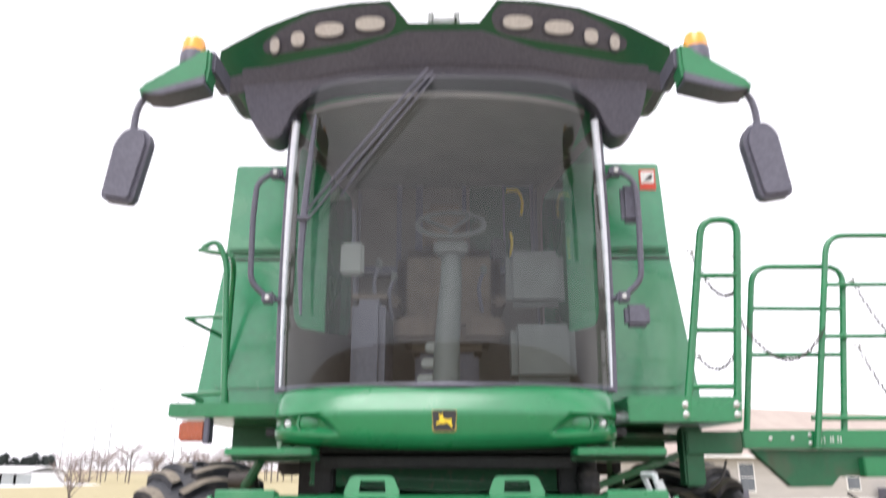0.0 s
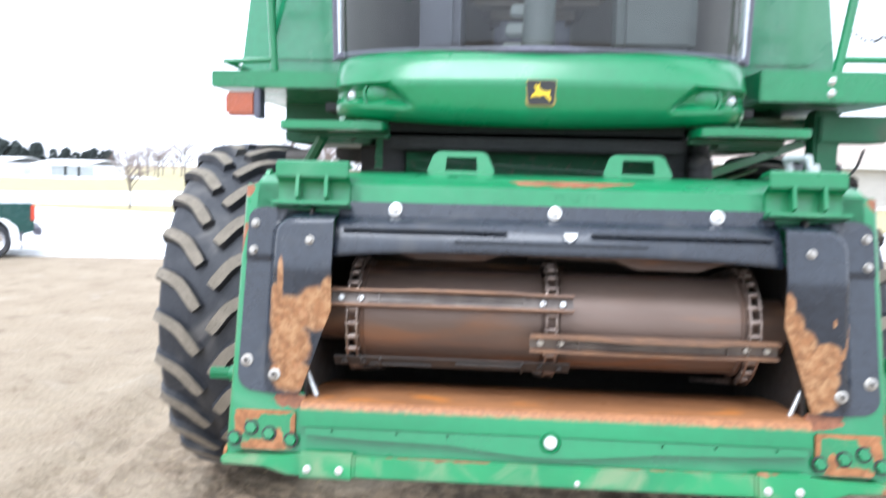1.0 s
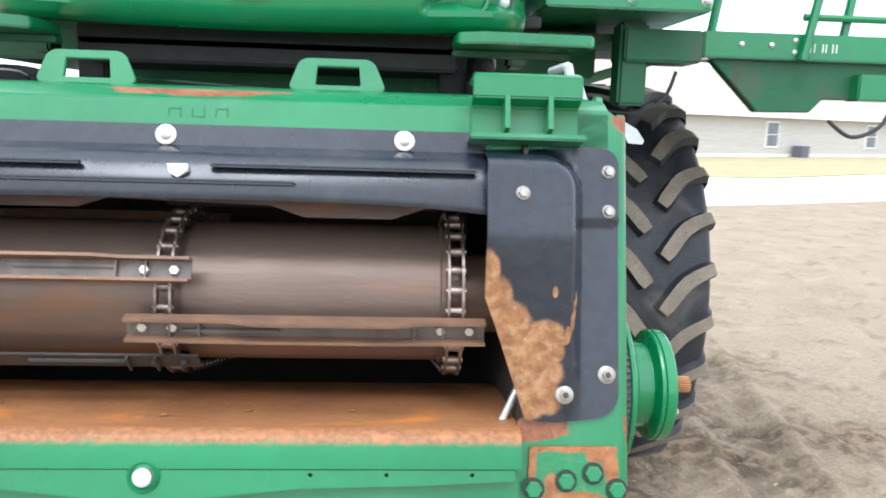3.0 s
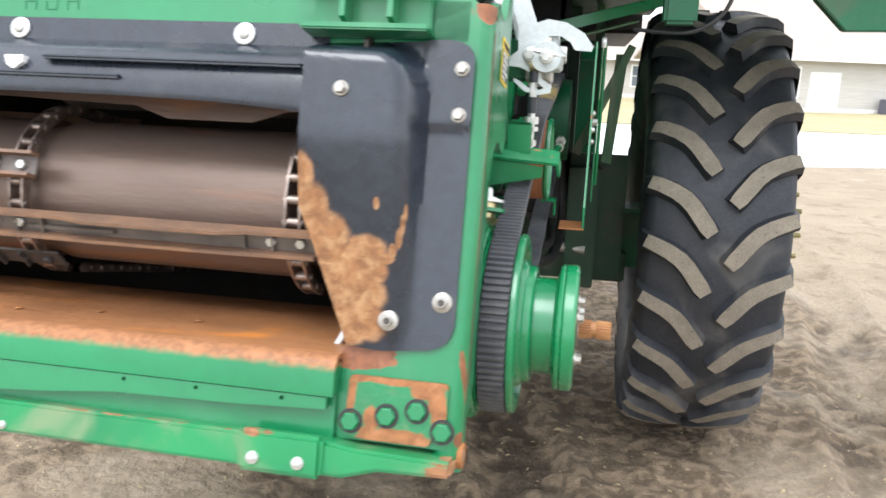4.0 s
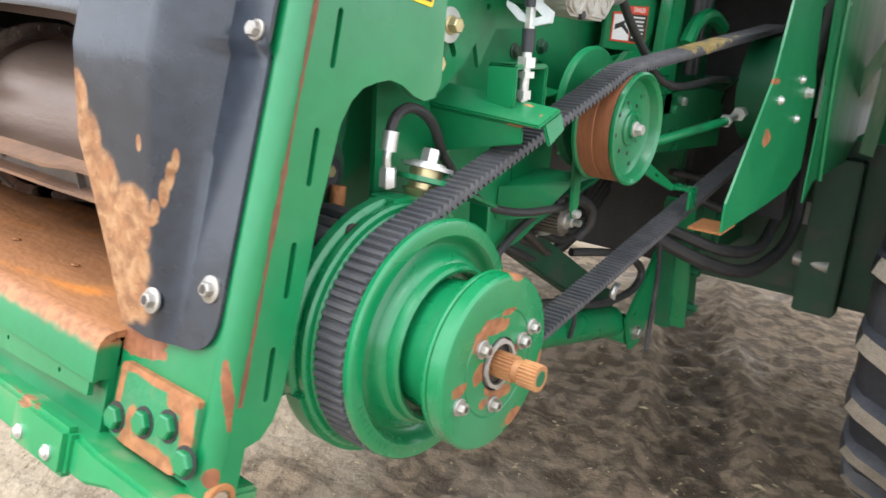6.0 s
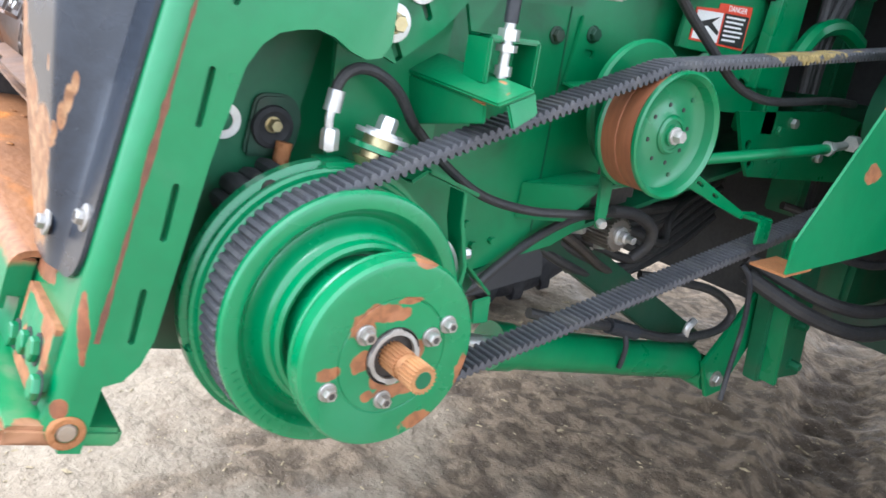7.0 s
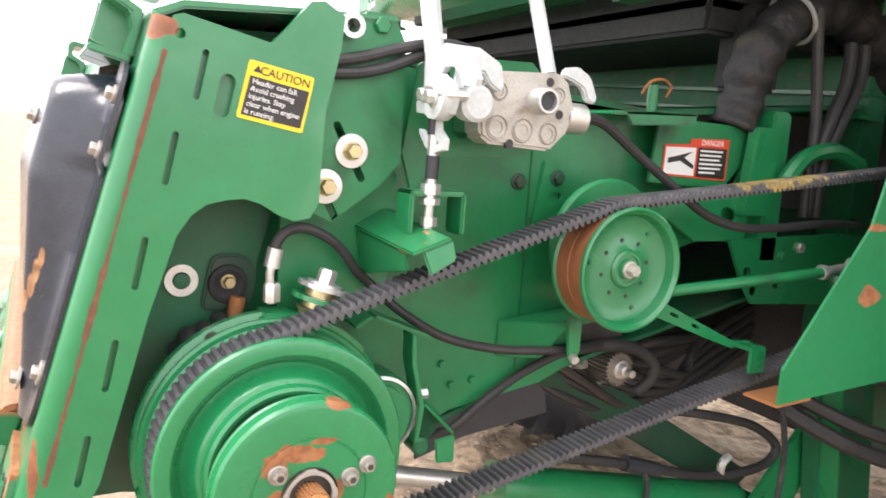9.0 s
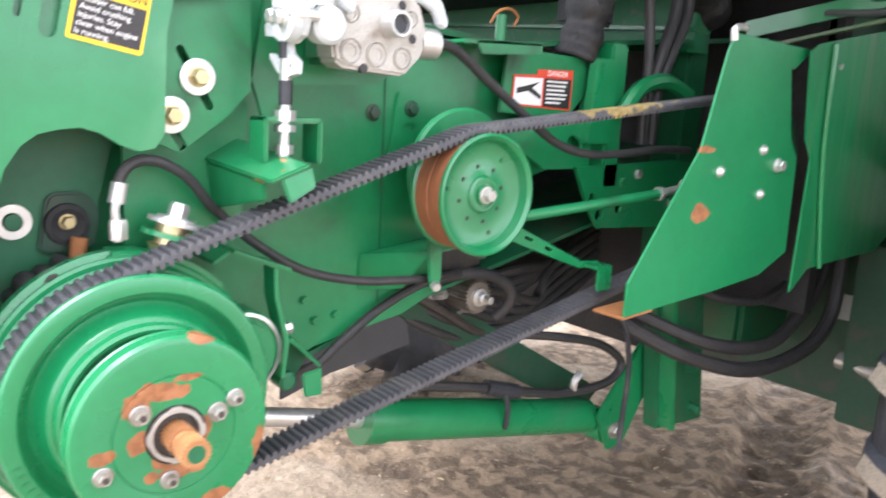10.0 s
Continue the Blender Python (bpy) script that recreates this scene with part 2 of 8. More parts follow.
def box(x0, x1, y0, y1, z0, z1, bev=0.004, m=None, bm=None):
    b = bmesh.new()
    bmesh.ops.create_cube(b, size=1, matrix=Matrix.Translation(((x0 + x1) / 2, (y0 + y1) / 2, (z0 + z1) / 2)) @ Matrix.Diagonal((abs(x1 - x0), abs(y1 - y0), abs(z1 - z0), 1)))
    bevel(b, bev)
    if m is not None:
        b.transform(m)
    return put(bm, b) if bm is not None else b


AXES = {"x": lambda a, b, d: (d, a, b), "y": lambda a, b, d: (a, d, b), "z": lambda a, b, d: (a, b, d)}


def sheet(outline, d0, d1, axis="x", holes=(), bev=0.0, m=None, bm=None):
    """A plate: a plane outline with holes, from d0 to d1 along the axis."""
    f = AXES[axis]
    loops = [list(outline)] + [list(h) for h in holes]
    flat = [p for lp in loops for p in lp]
    from mathutils.geometry import tessellate_polygon
    tris = tessellate_polygon([[Vector((p[0], p[1], 0)) for p in lp] for lp in loops])
    b = bmesh.new()
    lo = [b.verts.new(f(p[0], p[1], d0)) for p in flat]
    hi = [b.verts.new(f(p[0], p[1], d1)) for p in flat]
    for t in tris:
        for vs in ((lo[t[0]], lo[t[1]], lo[t[2]]), (hi[t[2]], hi[t[1]], hi[t[0]])):
            try:
                b.faces.new(vs)
            except ValueError:
                pass
    i = 0
    for lp in loops:
        k = len(lp)
        for j in range(k):
            a, c = i + j, i + (j + 1) % k
            b.faces.new((lo[a], lo[c], hi[c], hi[a]))
        i += k
    bmesh.ops.recalc_face_normals(b, faces=b.faces[:])
    if bev:
        bmesh.ops.dissolve_limit(b, angle_limit=0.01, verts=b.verts[:], edges=b.edges[:])
        bevel(b, bev)
    if m is not None:
        b.transform(m)
    return put(bm, b) if bm is not None else b


def lathe(profile, axis="x", seg=48, at=(0, 0, 0), bm=None, m=None):
    """Turns (distance along the axis, radius) pairs about the axis."""
    b = bmesh.new()
    rings = []
    for d, r in profile:
        ring = []
        for i in range(seg):
            a = 2 * math.pi * i / seg
            c, s = max(r, 1e-5) * math.cos(a), max(r, 1e-5) * math.sin(a)
            ring.append(b.verts.new({"x": (d, c, s), "y": (s, d, c), "z": (c, s, d)}[axis]))
        rings.append(ring)
    for r0, r1 in zip(rings, rings[1:]):
        for i in range(seg):
            b.faces.new((r0[i], r0[(i + 1) % seg], r1[(i + 1) % seg], r1[i]))
    bmesh.ops.remove_doubles(b, verts=b.verts[:], dist=2e-5)
    bmesh.ops.recalc_face_normals(b, faces=b.faces[:])
    b.transform(Matrix.Translation(at))
    if m is not None:
        b.transform(m)
    return put(bm, b) if bm is not None else b


def spline(pts, res=6, closed=False):
    P = [Vector(p) for p in pts]
    out, k = [], len(P)
    for i in range(k if closed else k - 1):
        p0 = P[(i - 1) % k] if closed or i > 0 else P[0]
        p1, p2 = P[i], P[(i + 1) % k]
        p3 = P[(i + 2) % k] if closed or i + 2 < k else P[-1]
        for j in range(res):
            t = j / res
            out.append(0.5 * ((2 * p1) + (p2 - p0) * t + (2 * p0 - 5 * p1 + 4 * p2 - p3) * t * t + (3 * p1 - p0 - 3 * p2 + p3) * t ** 3))
    if not closed:
        out.append(P[-1])
    return out


def tube(pts, r, seg=10, res=6, closed=False, bm=None, round_corner=0.0, m=None):
    """A round bar or hose along points. round_corner: straight runs with rounded corners in place of a free curve."""
    if round_corner:
        P = [Vector(p) for p in pts]
        path = [P[0]]
        for a, b, c in zip(P, P[1:], P[2:]):
            d = min(round_corner, (a - b).length * 0.45, (c - b).length * 0.45)
            s, e = b + (a - b).normalized() * d, b + (c - b).normalized() * d
            path += [s.lerp(b, t).lerp(b.lerp(e, t), t) for t in (0, 0.2, 0.4, 0.6, 0.8, 1)]
        path.append(P[-1])
    else:
        path = spline(pts, res, closed) if res > 1 else [Vector(p) for p in pts]
    b = bmesh.new()
    k = len(path)
    nrm, rings = None, []
    for i in range(k):
        if closed:
            t = path[(i + 1) % k] - path[i - 1]
        else:
            t = path[min(i + 1, k - 1)] - path[max(i - 1, 0)]
        t.normalize()
        if nrm is None:
            nrm = t.orthogonal().normalized()
        nrm = (nrm - t * nrm.dot(t)).normalized()
        bi = t.cross(nrm)
        rr = r(i / (k - 1)) if callable(r) else r
        rings.append([b.verts.new(path[i] + (nrm * math.cos(2 * math.pi * j / seg) + bi * math.sin(2 * math.pi * j / seg)) * rr) for j in range(seg)])
    pairs = list(zip(rings, rings[1:])) + ([(rings[-1], rings[0])] if closed else [])
    for r0, r1 in pairs:
        for j in range(seg):
            b.faces.new((r0[j], r0[(j + 1) % seg], r1[(j + 1) % seg], r1[j]))
    if not closed:
        b.faces.new(rings[0][::-1])
        b.faces.new(rings[-1])
    bmesh.ops.recalc_face_normals(b, faces=b.faces[:])
    if m is not None:
        b.transform(m)
    return put(bm, b) if bm is not None else b


def aim(p, d):
    """A frame at p whose z runs along d."""
    return Matrix.Translation(p) @ Vector(d).to_track_quat("Z", "Y").to_matrix().to_4x4()


def bolt(p, d, r=0.014, h=0.010, washer=0.0, bm=None, dome=False):
    """A bolt head with a washer at p, pointing along d."""
    b = bmesh.new()
    z = 0.0
    if washer:
        put(b, lathe([(0, 0), (0, washer), (0.003, washer), (0.004, washer * 0.9), (0.004, 0)], "z", 20))
        z = 0.004
    if dome:
        put(b, lathe([(z, r), (z + h * 0.55, r * 0.9), (z + h * 0.9, r * 0.5), (z + h, 0)], "z", 16))
    else:
        put(b, lathe([(z, 0), (z, r), (z + h * 0.8, r), (z + h, r * 0.85), (z + h, 0)], "z", 6))
    b.transform(aim(p, d))
    return put(bm, b) if bm is not None else b


def link(name, bm, material, sharp=32):
    me = bpy.data.meshes.new(name)
    bm.to_mesh(me)
    bm.free()
    me.materials.append(material)
    for f in me.polygons:
        f.use_smooth = True
    me.set_sharp_from_angle(angle=radians(sharp))
    return me


def part(name, bm, material, parent=None, label="", sharp=32, inv=None):
    """One mesh object under a thing or a part. inv: brings world places into the parent's frame."""
    if inv is not None:
        bm.transform(inv)
    ob = new(name, link(name, bm, material, sharp))
    ob.parent = parent
    if label:
        ob["label"] = label
    return ob


def piece(name, me, m, parent):
    ob = new(name, me)
    ob.parent = parent
    ob.matrix_basis = m
    return ob


def thing(name, label, category, m=None, group="", kind=""):
    ob = new(name)
    if m is not None:
        ob.matrix_world = m
    return tagged(ob, label, category, group, kind)


def text_mesh(words, size, m, align="CENTER", depth=0.0006):
    cu = bpy.data.curves.new("t", "FONT")
    cu.body, cu.size, cu.align_x, cu.align_y, cu.extrude = words, size, align, "CENTER", depth
    ob = bpy.data.objects.new("t", cu)
    scene.collection.objects.link(ob)
    bpy.context.view_layer.update()
    me = ob.evaluated_get(bpy.context.evaluated_depsgraph_get()).to_mesh()
    b = bmesh.new()
    b.from_mesh(me)
    bpy.data.objects.remove(ob)
    bpy.data.curves.remove(cu)
    b.transform(m)
    return b


def rounded(pts, r, seg=4):
    """Rounds the corners of a plane outline."""
    P = [Vector((*p, 0)) for p in pts]
    out, k = [], len(P)
    for i in range(k):
        a, b, c = P[i - 1], P[i], P[(i + 1) % k]
        d = min(r, (a - b).length * 0.45, (c - b).length * 0.45)
        s, e = b + (a - b).normalized() * d, b + (c - b).normalized() * d
        for j in range(seg + 1):
            t = j / seg
            q = s.lerp(b, t).lerp(b.lerp(e, t), t)
            out.append((q.x, q.y))
    return out


def circle(cx, cy, r, seg=24):
    return [(cx + r * math.cos(2 * math.pi * i / seg), cy + r * math.sin(2 * math.pi * i / seg)) for i in range(seg)]


def slot(cx, cy, w, h, tilt=0.0, seg=5):
    """An upright slot with round ends."""
    pts = []
    for s, a0 in ((1, 0), (-1, math.pi)):
        for i in range(seg + 1):
            a = a0 + math.pi * i / seg
            pts.append((w / 2 * math.cos(a), s * (h / 2 - w / 2) + w / 2 * math.sin(a)))
    c, s = math.cos(tilt), math.sin(tilt)
    return [(cx + x * c - y * s, cy + x * s + y * c) for x, y in pts]


# ---- feeder house: its frame leans back with the face ----
FM = Matrix.Translation((0, 2.97, 1.22)) @ Matrix.Rotation(-0.2516, 4, "X")
FI = FM.inverted()


def fw(u, b, v):
    return FM @ Vector((u, b, v))


def fpatch(u, b, v, ru, rb, rv):
    return (*fw(u, b, v), ru, rb, rv)


edge_rust = mat("edge_rust", (0.20, 0.078, 0.042), (0.12, 0.052, 0.030), 60, 0.7, bump=0.2)
face_green = mat("worn_green_paint", GRN, GRN2, 2.5, 0.32, coat=0.4, dirt=(0.06, 0.24, 0.11), dirt_amount=0.28, bump=0.03, bscale=60, patch_amp=1.5, patch_noise=30,
                 patches=[fpatch(0.715, 0.0, 0.106, 0.075, 0.03, 0.020), fpatch(-0.715, 0.0, 0.106, 0.075, 0.03, 0.020), fpatch(0.909, 0.010, 0.10, 0.012, 0.008, 0.06), fpatch(-0.905, 0.0, 0.60, 0.012, 0.010, 0.10),
                          fpatch(0.90, 0.0, 0.715, 0.03, 0.03, 0.022), fpatch(0.735, 0.0, 0.115, 0.050, 0.03, 0.026), fpatch(-0.735, 0.0, 0.112, 0.050, 0.03, 0.020), fpatch(0.04, 0.03, 0.762, 0.16, 0.05, 0.012),
                          fpatch(-0.9, 0.0, 0.715, 0.02, 0.03, 0.02), fpatch(0.905, 0.012, -0.015, 0.02, 0.010, 0.014), fpatch(0.17, 0.035, 0.766, 0.06, 0.02, 0.010), fpatch(-0.09, 0.035, 0.768, 0.05, 0.02, 0.010)], patch_col=(0.27, 0.095, 0.036), patch_soft=0.10)
beam_green = mat("scuffed_green_paint", (0.02, 0.27, 0.085), GRN2, 3.5, 0.4, coat=0.15, dirt=(0.17, 0.25, 0.13), dirt_amount=0.42, dirt_scale=9, bump=0.05, bscale=60,
                 patches=[fpatch(0.3, -0.05, -0.03, 0.25, 0.03, 0.008), fpatch(-0.3, -0.05, -0.035, 0.2, 0.03, 0.006), fpatch(0.89, -0.02, -0.06, 0.03, 0.04, 0.02)], patch_col=(0.30, 0.14, 0.06))
plate_rusty = mat("rusted_green_plate", (0.020, 0.20, 0.075), (0.035, 0.16, 0.065), 12, 0.5, bump=0.12, bscale=80, dirt=(0.16, 0.20, 0.10), dirt_amount=0.25, dirt_scale=20,
                  patches=[fpatch(sg * u, -0.01, v, ru, 0.03, rv) for sg in (-1, 1) for u, v, ru, rv in ((0.80, 0.076, 0.11, 0.010), (0.713, 0.030, 0.013, 0.055), (0.868, 0.040, 0.018, 0.045), (0.800, -0.022, 0.095, 0.020), (0.756, 0.004, 0.016, 0.030), (0.845, 0.062, 0.030, 0.016))],
                  patch_col=(0.33, 0.135, 0.05), patch_noise=34, patch_amp=1.5, patch_soft=0.25)
cover_mat = mat("black_poly_cover", (0.011, 0.015, 0.024), (0.019, 0.025, 0.036), 3, 0.27, coat=0.3, bump=0.04, bscale=200, dirt=(0.045, 0.046, 0.05), dirt_amount=0.22, dirt_scale=9,
                patches=[fpatch(x, -0.09, v, rx, 0.2, rv) for x, v, rx, rv in (
                    (0.622, 0.40, 0.024, 0.055), (0.634, 0.35, 0.040, 0.056), (0.660, 0.30, 0.054, 0.058), (0.695, 0.25, 0.062, 0.058), (0.706, 0.20, 0.060, 0.065), (0.695, 0.145, 0.072, 0.045),
                    (0.764, 0.270, 0.022, 0.012), (0.778, 0.284, 0.008, 0.016), (0.787, 0.305, 0.0055, 0.022), (0.791, 0.328, 0.004, 0.022), (0.794, 0.348, 0.003, 0.018), (0.749, 0.366, 0.006, 0.013),
                    (0.732, 0.282, 0.045, 0.034), (0.742, 0.248, 0.036, 0.036), (0.728, 0.205, 0.054, 0.045), (0.722, 0.155, 0.070, 0.045),
                    (-0.762, 0.45, 0.010, 0.066), (-0.775, 0.385, 0.026, 0.050), (-0.740, 0.33, 0.070, 0.075), (-0.662, 0.36, 0.068, 0.072), (-0.622, 0.405, 0.030, 0.056), (-0.735, 0.25, 0.074, 0.085), (-0.730, 0.165, 0.070, 0.065))],
                patch_col=(0.30, 0.135, 0.052), patch_noise=34, patch_amp=0.34, patch_soft=0.30, patch_pale=(0.40, 0.225, 0.105))
lip_green = mat("rust_edged_green", GRN, GRN2, 2.5, 0.4, coat=0.15, bump=0.05, bscale=60, patches=[fpatch(0, -0.03, 0.112, 9.0, 0.2, 0.030)], patch_col=(0.36, 0.155, 0.062), patch_noise=45, patch_amp=0.5, patch_soft=0.5, patch_hi=(1.1, 0.0))
sheave_green = mat("sheave_green_paint", GRN, GRN2, 4, 0.28, coat=0.4, dirt=(0.03, 0.21, 0.09), dirt_amount=0.3,
                   patches=[(1.09, 3.283, 1.345, 0.02, 0.022, 0.022), (1.09, 3.310, 1.362, 0.02, 0.030, 0.014), (1.09, 3.352, 1.376, 0.02, 0.022, 0.005), (1.09, 3.372, 1.300, 0.02, 0.010, 0.018), (1.09, 3.288, 1.300, 0.02, 0.016, 0.014), (1.09, 3.243, 1.290, 0.02, 0.017, 0.010), (1.09, 3.342, 1.250, 0.02, 0.040, 0.012), (1.09, 3.300, 1.250, 0.02, 0.012, 0.010),
                            (1.08, 3.385, 1.195, 0.02, 0.035, 0.016), (1.08, 3.452, 1.262, 0.02, 0.012, 0.030), (1.075, 3.375, 1.425, 0.03, 0.024, 0.010), (1.09, 3.335, 1.358, 0.02, 0.020, 0.010), (1.09, 3.312, 1.268, 0.02, 0.012, 0.014)],
                   patch_col=(0.31, 0.12, 0.042), patch_noise=42, patch_amp=1.8)
rust_rim = mat("rusty_rim", (0.34, 0.12, 0.05), (0.22, 0.08, 0.035), 20, 0.6, bump=0.1, stretch=(6, 1, 1))

drive_green = mat("grimy_green_paint", GRN, GRN2, 3.0, 0.42, coat=0.15, dirt=(0.012, 0.075, 0.030), dirt_amount=0.36, dirt_scale=5, bump=0.05, bscale=70)
feeder = thing("feeder_house", "green combine feeder house with rusty conveyor opening and side belt drive", "farm machinery", FM)

# face frame: two uprights, a top beam and the sill
for s in (-1, 1):
    out = [(s * 0.69, -0.035), (s * 0.888, -0.035), (s * 0.888, 0.725), (s * 0.87, 0.74), (s * 0.56, 0.74), (s * 0.56, 0.60), (s * 0.715, 0.50), (s * 0.715, 0.14), (s * 0.69, 0.125)]
    up = part("face_upright", sheet(rounded(out, 0.008, 2), 0.0, 0.014, "y"), face_green, feeder)
    # side panel that runs back from the face
    prof = [(0.024, 0.735), (0.035, 0.742), (0.157, 0.747), (0.171, 0.771), (0.196, 0.824), (0.215, 0.832), (0.25, 0.823), (0.258, 0.777), (0.262, 0.68), (0.285, 0.575), (0.292, 0.546), (0.284, 0.522),
            (0.262, 0.512), (0.237, 0.514), (0.208, 0.523), (0.182, 0.524), (0.158, 0.515), (0.134, 0.502), (0.118, 0.482), (0.106, 0.448), (0.104, 0.40), (0.100, 0.33), (0.10, 0.085), (0.092, 0.05), (0.076, 0.027), (0.054, 0.018), (0.052, -0.075), (0.024, -0.075)]
    holes = [slot(0.07, v, 0.009, 0.075, 0.06) for v in (0.55, 0.40, 0.253, 0.115)] + [slot(0.078, 0.672, 0.009, 0.07, 0.06), slot(0.116, 0.655, 0.022, 0.062, 0.06), circle(0.038, 0.715, 0.007, 12)]
    part("side_panel", sheet(prof, s * 0.897, s * 0.911, "x", holes), face_green, up)
    # rolled corner between face and side
    part("corner_edge", tube([(s * 0.8858, 0.0250, -0.06), (s * 0.8858, 0.0250, 0.73)], 0.0250, 32, 1), face_green, up)
    part("inner_strip", sheet([(0.052, 0.06), (0.095, 0.06), (0.095, 0.50), (0.150, 0.53), (0.150, 0.70), (0.052, 0.70)], s * 0.8925, s * 0.8955, "x"), face_green, up)
    # paint worn through along the folded edge
    wr = random.Random(31 + s)
    vs_ = [0.075 + 0.0125 * i for i in range(50)]
    wide = [max(0.0008, 0.0034 + 0.0012 * math.sin(v * 23) + wr.uniform(-0.0012, 0.0012)) for v in vs_]
    part("worn_edge", sheet([(0.0325 - 0.010 * v - w, v) for v, w in zip(vs_, wide)] + [(0.0325 - 0.010 * v + w * 0.8, v) for v, w in zip(vs_[::-1], wide[::-1])], s * 0.9108, s * 0.9118, "x"), edge_rust, up, "rusty line worn through the paint")
    # pivot boss at the foot
    part("pivot_boss", lathe([(s * 0.905, 0.012), (s * 0.905, 0.0225), (s * 0.914, 0.0225), (s * 0.915, 0.021), (s * 0.915, 0.0145), (s * 0.908, 0.013), (s * 0.880, 0.012), (s * 0.880, 0)], "x", 24, (0, 0.028, -0.046)), rust, up, "rusty pivot boss")
    part("pivot_pin", lathe([(s * 0.88, 0.0), (s * 0.88, 0.0125), (s * 0.912, 0.0125), (s * 0.9145, 0.010), (s * 0.9145, 0)], "x", 24, (0, 0.028, -0.046)), worn_tan, up, "bare steel pin end")
    # rusty bolt plate
    bp = part("bolt_plate", sheet(rounded([(s * 0.708, -0.025), (s * 0.745, -0.03), (s * 0.86, -0.03), (s * 0.862, -0.012), (s * 0.885, -0.008), (s * 0.885, 0.078), (s * 0.712, 0.078)], 0.008, 2), -0.010, 0.0, "y"), plate_rusty, up, "partly rusted steel bolt plate")
    for u, v in ((0.88, -0.002), (0.834, 0.028), (0.782, 0.014), (0.719, -0.001)):
        part("bolt_recess", lathe([(-0.0115, 0.016), (-0.0115, 0.0215), (-0.0101, 0.0215)], "y", 24, (s * u, 0, v)), black_print, bp)
        part("plate_bolt", bolt((s * u, -0.011, v), (0, -1, 0), 0.0165, 0.010), face_green, bp)

tb = bmesh.new()
prof = [(0.0, 0.66), (0.0, 0.738), (0.035, 0.766), (0.235, 0.832), (0.350, 0.866), (0.350, 0.856), (0.235, 0.822), (0.04, 0.755), (0.014, 0.734), (0.014, 0.66)]
put(tb, sheet(prof, -0.872, 0.872, "x", bev=0.003))
tbo = part("top_beam", tb, face_green, feeder)
scrib = mat("faded_scrawl", (0.010, 0.14, 0.055), (0.012, 0.17, 0.065), 20, 0.6)
for i in range(6):
    part("scrawl_bar", box(0.004 + i * 0.0225, 0.006 + i * 0.0225, -0.0012, 0.0, 0.702, 0.718 + 0.004 * (i % 2), 0), scrib, tbo)
for u0, u1, v in ((0.006, 0.028, 0.717), (0.050, 0.072, 0.702), (0.094, 0.116, 0.718)):
    part("scrawl_bar", box(u0, u1, -0.0012, 0.0, v, v + 0.002, 0), scrib, tbo)
for s in (-1, 1):
    c = -0.286 if s < 0 else 0.302
    ear = [(c - 0.120, 0.858), (c - 0.094, 0.928), (c - 0.077, 0.938), (c + 0.072, 0.938), (c + 0.089, 0.928), (c + 0.119, 0.858)]
    part("lifting_ear", sheet(rounded(ear, 0.022, 4), 0.328, 0.341, "y", [[(c - 0.053, 0.872), (c + 0.055, 0.872), (c + 0.051, 0.918), (c - 0.049, 0.918)]], bev=0.002), face_green, feeder)

# latch hooks over the top corners
for s in (-1, 1):
    hk = bmesh.new()
    u0, u1 = (s * 0.592, s * 0.805) if s > 0 else (s * 0.805, s * 0.592)
    put(hk, sheet([(-0.012, 0.672), (-0.012, 0.715), (-0.020, 0.735), (-0.055, 0.745), (-0.062, 0.785), (-0.050, 0.795), (0.03, 0.80), (0.03, 0.79), (-0.045, 0.782), (-0.045, 0.755), (-0.002, 0.742), (0.0, 0.672)], u0, u1, "x", bev=0.003))
    ribs = [u0 + 0.066, u0 + 0.150]
    bar = box(u0 - 0.006, u1 + 0.006, -0.062, -0.004, 0.662, 0.674, 0.003)
    hook_ob = part("hook_bracket", hk, face_green, feeder)
    part("hook_bar", bar, face_green, hook_ob)
    for u in ribs:
        part("hook_rib", sheet([(-0.012, 0.675), (-0.058, 0.685), (-0.058, 0.75), (-0.012, 0.738)], u - 0.005, u + 0.005, "x"), face_green, hook_ob)

# black covers round the opening
def between(x, pts):
    """Straight-line reading of y at x from (x, y) pairs in falling x."""
    for (x0, y0), (x1, y1) in zip(pts, pts[1:]):
        if x >= x1:
            return y0 + (y1 - y0) * (x - x0) / (x1 - x0)
    return pts[-1][1]


def cover_depth(u, v):
    """How far the cover stands out of the face: a flat flange, then a bulge with a rounded top corner."""
    eu, ev, R = 0.814 - u, 0.650 - v, 0.085
    d = R - math.hypot(R - eu, R - ev) if eu < R and ev < R else min(eu, ev)
    k = min(1.0, max(0.0, d / 0.042))
    rise = math.sin(k * math.pi / 2) ** 1.15
    low = 0.10 + 0.90 * min(1.0, max(0.0, (v - 0.13) / 0.35))
    flange = 0.007 if v > 0.512 and u > 0.80 else 0.0
    return -0.007 - flange * (1 - k) - rise * low * (0.080 + 0.08 * max(0.0, 0.80 - u))


COVER_LO = [(0.886, 0.176), (0.882, 0.160), (0.874, 0.147), (0.862, 0.138), (0.846, 0.132), (0.82, 0.129), (0.76, 0.124), (0.702, 0.128), (0.694, 0.150), (0.668, 0.222), (0.640, 0.300), (0.616, 0.360)]
COVER_HI = [(0.886, 0.630), (0.882, 0.642), (0.874, 0.652), (0.860, 0.659), (0.84, 0.662), (0.80, 0.660), (0.70, 0.655), (0.616, 0.652)]


